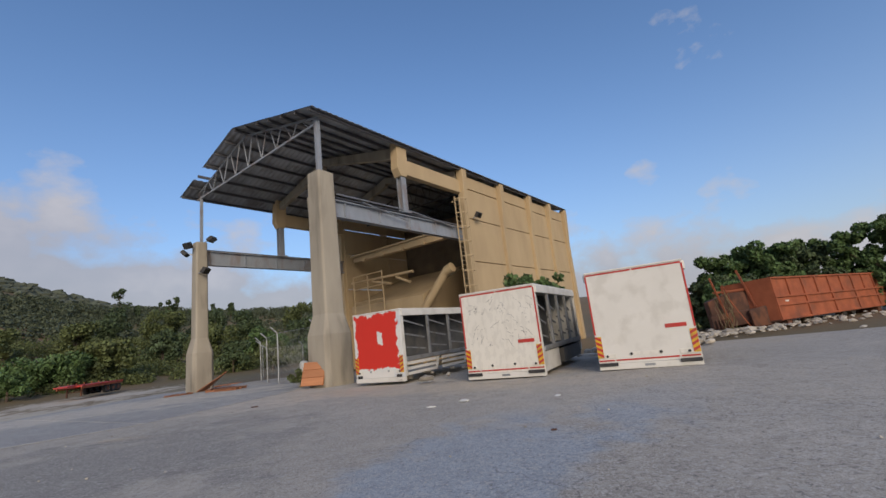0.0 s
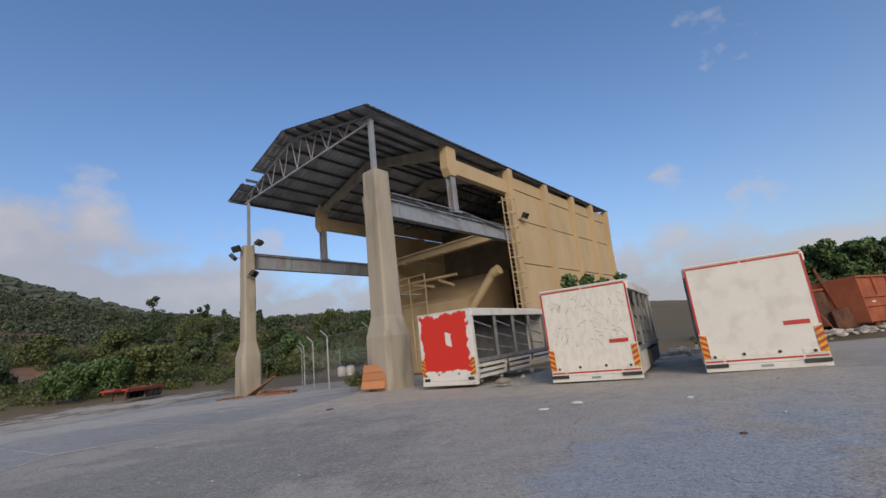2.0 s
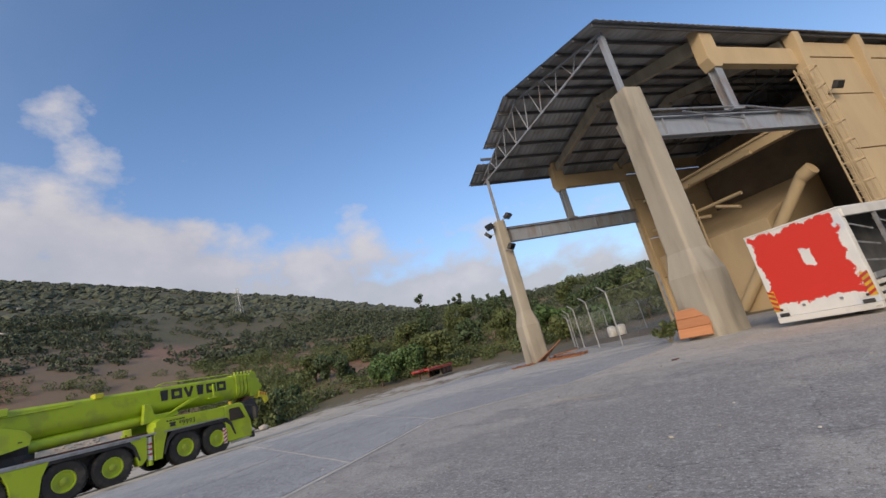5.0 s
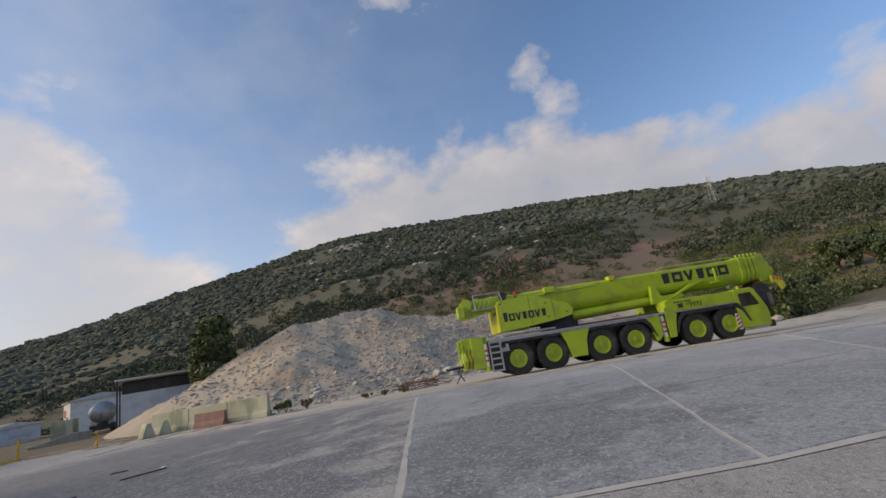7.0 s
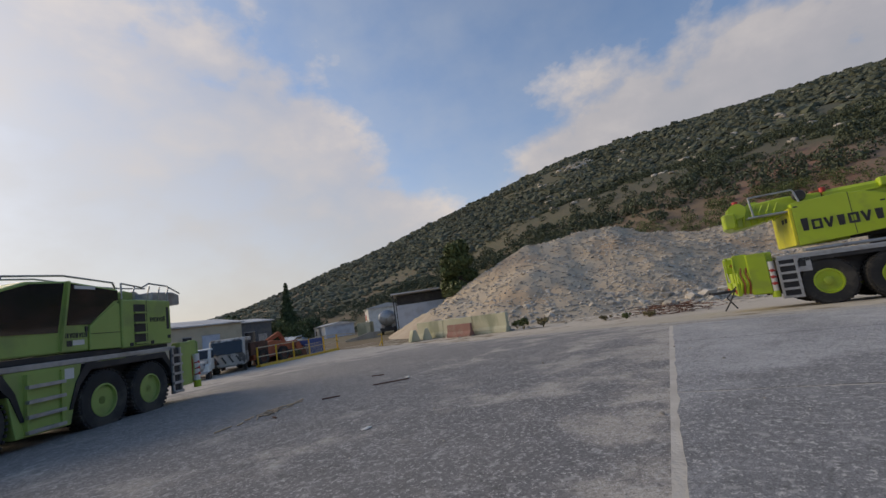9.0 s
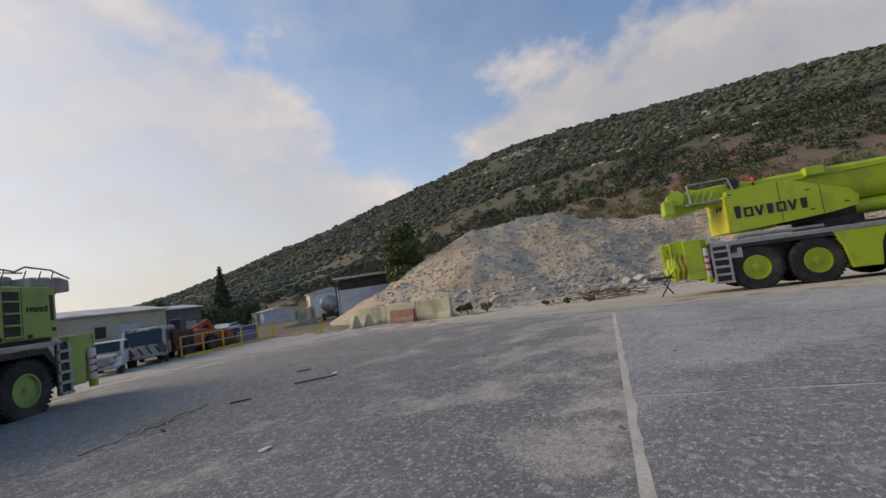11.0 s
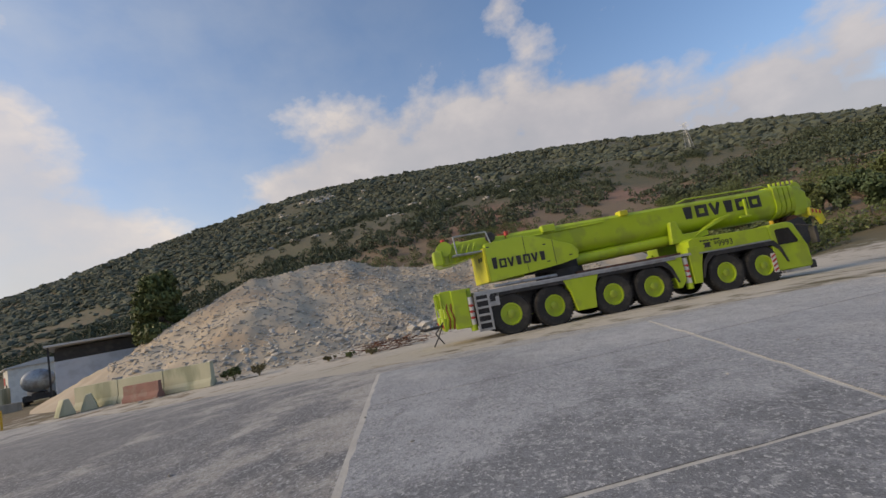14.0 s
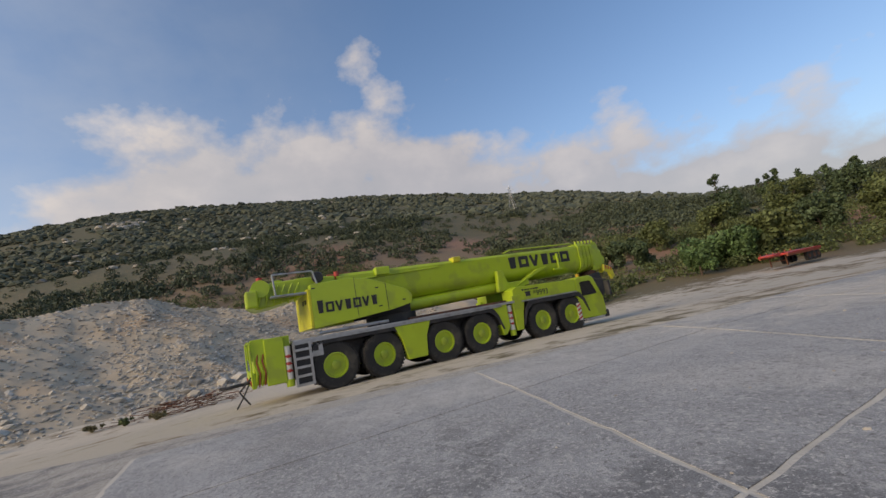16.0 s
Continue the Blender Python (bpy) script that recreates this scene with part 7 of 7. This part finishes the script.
# derelict vehicles beside the second crane
M["bus"] = mat("sprayed_peeling_paint", (0.50, 0.48, 0.44), (0.36, 0.34, 0.31), 2.0, 0.7, bump=0.15, dirt=(0.035, 0.032, 0.03), dscale=1.6, damt=0.85, dsharp=0.06)
ot = thing("old_lorry", "derelict white bonneted lorry with round headlamps", "truck", pose(-15.6, -26.1, -0.82, 0, 0, 238))
part("bonnet", prism(B(), [(0.0, 0.62), (0.05, 1.12), (1.2, 1.28), (1.2, 0.62)], -0.75, 0.75), M["bus"], ot, bevel=0.1)
cabp = part("cab", prism(B(), [(1.2, 0.55), (1.2, 1.28), (1.5, 1.9), (2.6, 1.92), (2.7, 0.55)], -0.9, 0.9), M["white_flake"], ot, bevel=0.08)
part("windscreen", prism(B(), [(1.20, 1.30), (1.46, 1.83), (1.44, 1.84), (1.17, 1.31)], -0.75, 0.75), M["glass"], cabp)
for s in (-1, 1):
    part("side_window", prism(B(), [(1.45, 1.3), (1.65, 1.8), (2.45, 1.82), (2.5, 1.3)], *sorted((s * 0.902, s * 0.915))), M["glass"], cabp)
    part("mudguard", prism(B(), [(-0.05, 0.5), (0.1, 0.95), (0.9, 1.0), (1.25, 0.5)], *sorted((s * 0.6, s * 0.98))), M["white_flake"], ot, bevel=0.08)
    part("headlamp", lathe(B(), [(0.13, -0.03), (0.13, 0.05), (0.1, 0.08)], 14), M["grey_metal"], ot, smooth=True).matrix_local = pose(-0.03, s * 0.62, 0.85, 0, 0, 90)
    for x in (0.55, 4.3):
        wheel(ot, x, s * 0.85, 0.45, 0.25, s, M["rust_dark"], 0.2)
part("grille", box(B(), -0.05, 0.0, -0.5, 0.5, 0.66, 1.0), M["rack"], ot)
part("bumper", box(B(), -0.2, -0.08, -0.9, 0.9, 0.42, 0.58), M["grey_metal"], ot, bevel=0.03)
part("load_bed", box(B(), 2.8, 5.6, -1.0, 1.0, 0.75, 1.0), M["rust_dark"], ot)
vn = thing("derelict_bus", "derelict pale bus with dark sprayed marks", "bus", pose(-18.7, -28.0, -0.84, 0, 0, 238))
part("body", prism(B(), [(0.0, 0.5), (-0.05, 1.3), (0.25, 2.25), (0.5, 2.4), (6.4, 2.4), (6.6, 2.2), (6.6, 0.5)], -1.1, 1.1), M["bus"], vn, bevel=0.12)
for s in (-1, 1):
    for k in range(5):
        part("side_window", box(B(), 0.6 + 1.15 * k, 1.6 + 1.15 * k, *sorted((s * 1.102, s * 1.115)), 1.4, 2.1), M["black"], vn, bevel=0.02)
    for k in range(2):
        g = random.Random(50 + k)
        part("sprayed_mark", bar(B(), (0.4 + 0.8 * k, s * 1.108, 0.7 + g.random() * 0.3), (0.9 + 0.8 * k, s * 1.108, 1.1 + g.random() * 0.25), 0.008, 0.12), M["black"], vn)
    for x in (1.1, 5.2):
        wheel(vn, x, s * 0.95, 0.42, 0.25, s, M["rust_dark"], 0.2)
part("windscreen", prism(B(), [(-0.07, 1.35), (0.2, 2.18), (0.18, 2.2), (-0.1, 1.36)], -0.95, 0.95), M["glass"], vn)
for k in range(4):
    part("sprayed_mark", bar(B(), (-0.06, -0.8 + 0.45 * k, 0.75), (-0.06, -0.55 + 0.45 * k, 1.2), 0.02, 0.1), M["black"], vn)

ex = thing("rusty_loader", "rusted orange loader among scrap", "loader", pose(-23.7, -31.6, -0.84, 0, 0, 20))
part("body", prism(B(), [(-1.2, 0.5), (-1.2, 1.6), (0.3, 1.8), (2.6, 1.5), (2.6, 0.5)], -0.9, 0.9), M["rust"], ex, bevel=0.08)
part("boom_arm", bar(bar(B(), (0.0, -0.9, 1.4), (-2.6, -0.9, 2.3), 0.2, 0.35), (-2.6, -0.9, 2.3), (-3.4, -0.9, 1.3), 0.2, 0.3), M["rust"], ex)
part("bucket", prism(B(), [(-3.9, 0.6), (-3.4, 1.4), (-2.9, 1.1), (-3.0, 0.5)], -1.3, 0.6), M["rust"], ex)
part("engine_box", box(B(), 1.0, 2.9, -0.95, 0.95, 0.9, 1.9), M["rust_dark"], ex, bevel=0.06)
for x in (-0.6, 1.8):
    for s in (-1, 1):
        wheel(ex, x, s * 0.95, 0.6, 0.4, s, M["rust_dark"], 0.2)
bc = thing("blue_container", "dark blue steel bin behind the railing", "container", pose(-29.8, -34.5, -0.85, 0, 0, 20))
part("body", box(B(), 0, 2.2, 0, 1.4, 0, 1.35), M["blue"], bc, bevel=0.03)
for k in range(5):
    part("rib", box(B(), 0.1 + 0.48 * k, 0.2 + 0.48 * k, -0.05, 0, 0.05, 1.3), M["blue"], bc)
oc = thing("orange_container", "orange steel bin behind the railing", "container", pose(-26.6, -34.0, -0.85, 0, 0, 20))
part("body", box(B(), 0, 2.6, 0, 1.6, 0, 1.5), M["rust"], oc, bevel=0.03)

sh = thing("scrap_heap", "heap of rusted beams and pipe frames", "scrap", pose(-25.4, -32.6, -0.85, 0, 0, 15))
g = random.Random(61)
for k in range(26):
    a, q = g.uniform(-0.5, 0.5), Vector((g.uniform(-3.2, 2.6), g.uniform(-0.9, 0.9), g.uniform(0.08, 1.3)))
    d = Vector((math.cos(a), math.sin(a) * 0.6, g.uniform(-0.25, 0.25))) * g.uniform(0.6, 1.7)
    q.z = max(q.z, 0.1 + abs(d.z))
    part("beam", bar(B(), q - d, q + d, g.uniform(0.06, 0.16), g.uniform(0.06, 0.2)), M[("rust", "rust_dark", "rust_dark", "yellow")[k % 4]], sh)
part("plate_stack", prism(B(), [(-3.2, 0), (-2.8, 0.8), (1.8, 0.9), (2.5, 0)], -0.8, 0.8), M["rust_dark"], sh, bevel=0.05)

# yellow pipe railing on a low yellow kerb
yr = thing("yellow_railing", "yellow pipe railing on a low kerb", "railing", pose(-29.2, -29.6, -0.84, 0, 0, 10.7))
RL = 8.5
part("kerb", prism(B(), [(-0.3, 0), (-0.25, 0.22), (0.2, 0.25), (0.3, 0)], 0, RL, "x"), M["yellow"], yr, bevel=0.02)
for z in (0.8, 1.45):
    part("rail", bar(B(), (0, 0, z), (RL, 0, z), 0.06, 0.06), M["cream"], yr)
for k in range(6):
    part("post", bar(B(), (k * RL / 5, 0, 0), (k * RL / 5, 0, 1.48), 0.09, 0.09), M["yellow"], yr)
part("return_rail", bar(bar(B(), (0, 0, 1.45), (-0.4, 1.8, 1.3), 0.06, 0.06), (0, 0, 0.8), (-0.4, 1.8, 0.7), 0.06, 0.06), M["cream"], yr)
gr = thing("barred_panel", "loose barred steel panel at the railing", "panel", pose(-27.0, -28.7, -0.6, 12, 0, 11))
for k in range(13):
    part("bar", rod(B(), (0.15 * k, 0, 0), (0.15 * k, 0, 0.85), 0.012, 5), M["cream"], gr)
for z in (0.02, 0.83):
    part("rail", bar(B(), (0, 0, z), (1.8, 0, z), 0.03, 0.03), M["cream"], gr)

# broken sticks and litter on the asphalt
M["pale_wood"] = mat("pale_broken_wood", (0.46, 0.35, 0.23), (0.34, 0.25, 0.16), 4, 0.9, bump=0.2, vary=0.3)
g = random.Random(11)
for k in range(24):
    along = g.gauss(0, 0.36)
    x, y = -8.9 + along, -5.45 + along * 0.34 + g.gauss(0, 0.10)
    L = g.uniform(0.1, 0.42)
    st = part("stick", box(B(), -L / 2, L / 2, -g.uniform(0.004, 0.016), 0.010, 0.004, 0.020), M["pale_wood"], None)
    st.matrix_world = pose(x, y, yard_z(x, y) + 0.003 * (k % 5), 0, g.uniform(-2, 2), g.gauss(22, 24))
    tagged(st, "broken piece of pale wooden batten on the asphalt", "stick", "broken battens")
for x, y, L, r in ((-11.08, -4.6, 0.78, 140), (-8.4, -4.7, 0.16, 75), (-9.75, -4.95, 0.34, 142), (-12.14, -6.15, 0.32, 120)):
    st = part("stick", box(B(), -L / 2, L / 2, -0.016, 0.016, 0.004, 0.025), M["rust_dark"], None)
    st.matrix_world = pose(x, y, yard_z(x, y), 0, 0, r)
    tagged(st, "dark thin batten lying on the asphalt", "stick", "loose battens")
for k, (x, y, s) in enumerate(((-8.05, -2.0, 0.09), (-11.6, -4.6, 0.12), (-2.75, 14.7, 0.16), (3.7, 11.2, 0.2), (3.0, 10.9, 0.12), (5.0, 7.8, 0.07), (5.6, 10.6, 0.1), (-6.6, 0.9, 0.07), (1.2, 18.3, 0.13), (2.4, 17.0, 0.1))):
    bm = B()
    bmesh.ops.create_icosphere(bm, subdivisions=2, radius=s)
    for v in bm.verts:
        v.co = Vector((v.co.x, v.co.y * 0.7, max(0, v.co.z) * 0.25)) * (0.8 + 0.5 * noise.noise(v.co * 9 + Vector((k, 0, 0))))
    lt = part("litter", bm, M["white"] if k % 3 < 2 else M["rust_dark"], None)
    lt.matrix_world = pose(x, y, yard_z(x, y) + 0.006, 0, 0, 40 * k)
    tagged(lt, "crumpled scrap of litter lying on the yard", "litter", "litter")

# lattice power pylon on the hillside
px, py = from_eye(61.0, 250)
pz = land_z(px, py)
pn = thing("power_pylon", "grey lattice power pylon on the hillside", "pylon", pose(px, py, pz - 0.5, 0, 0, 30) @ Matrix.Scale(0.62, 4))
bm = B()
for sx in (-1, 1):
    for sy in (-1, 1):
        rod(bm, (sx * 2.4, sy * 2.4, 0), (sx * 0.5, sy * 0.5, 24), 0.14, 5)
part("legs", bm, M["grey_metal"], pn)
bm = B()
for k in range(7):
    z0, z1 = 3.2 * k, 3.2 * (k + 1)
    w0, w1 = 2.4 - 1.9 * z0 / 24, 2.4 - 1.9 * z1 / 24
    for s in (-1, 1):
        rod(bm, (-w0, s * w0, z0), (w1, s * w1, z1), 0.08, 4)
        rod(bm, (w0, s * w0, z0), (-w1, s * w1, z1), 0.08, 4)
part("bracing", bm, M["grey_metal"], pn)
for z, w in ((17, 5), (20, 4), (23, 3)):
    part("cross_arm", bar(B(), (-w, 0, z), (w, 0, z), 0.25, 0.25), M["grey_metal"], pn)
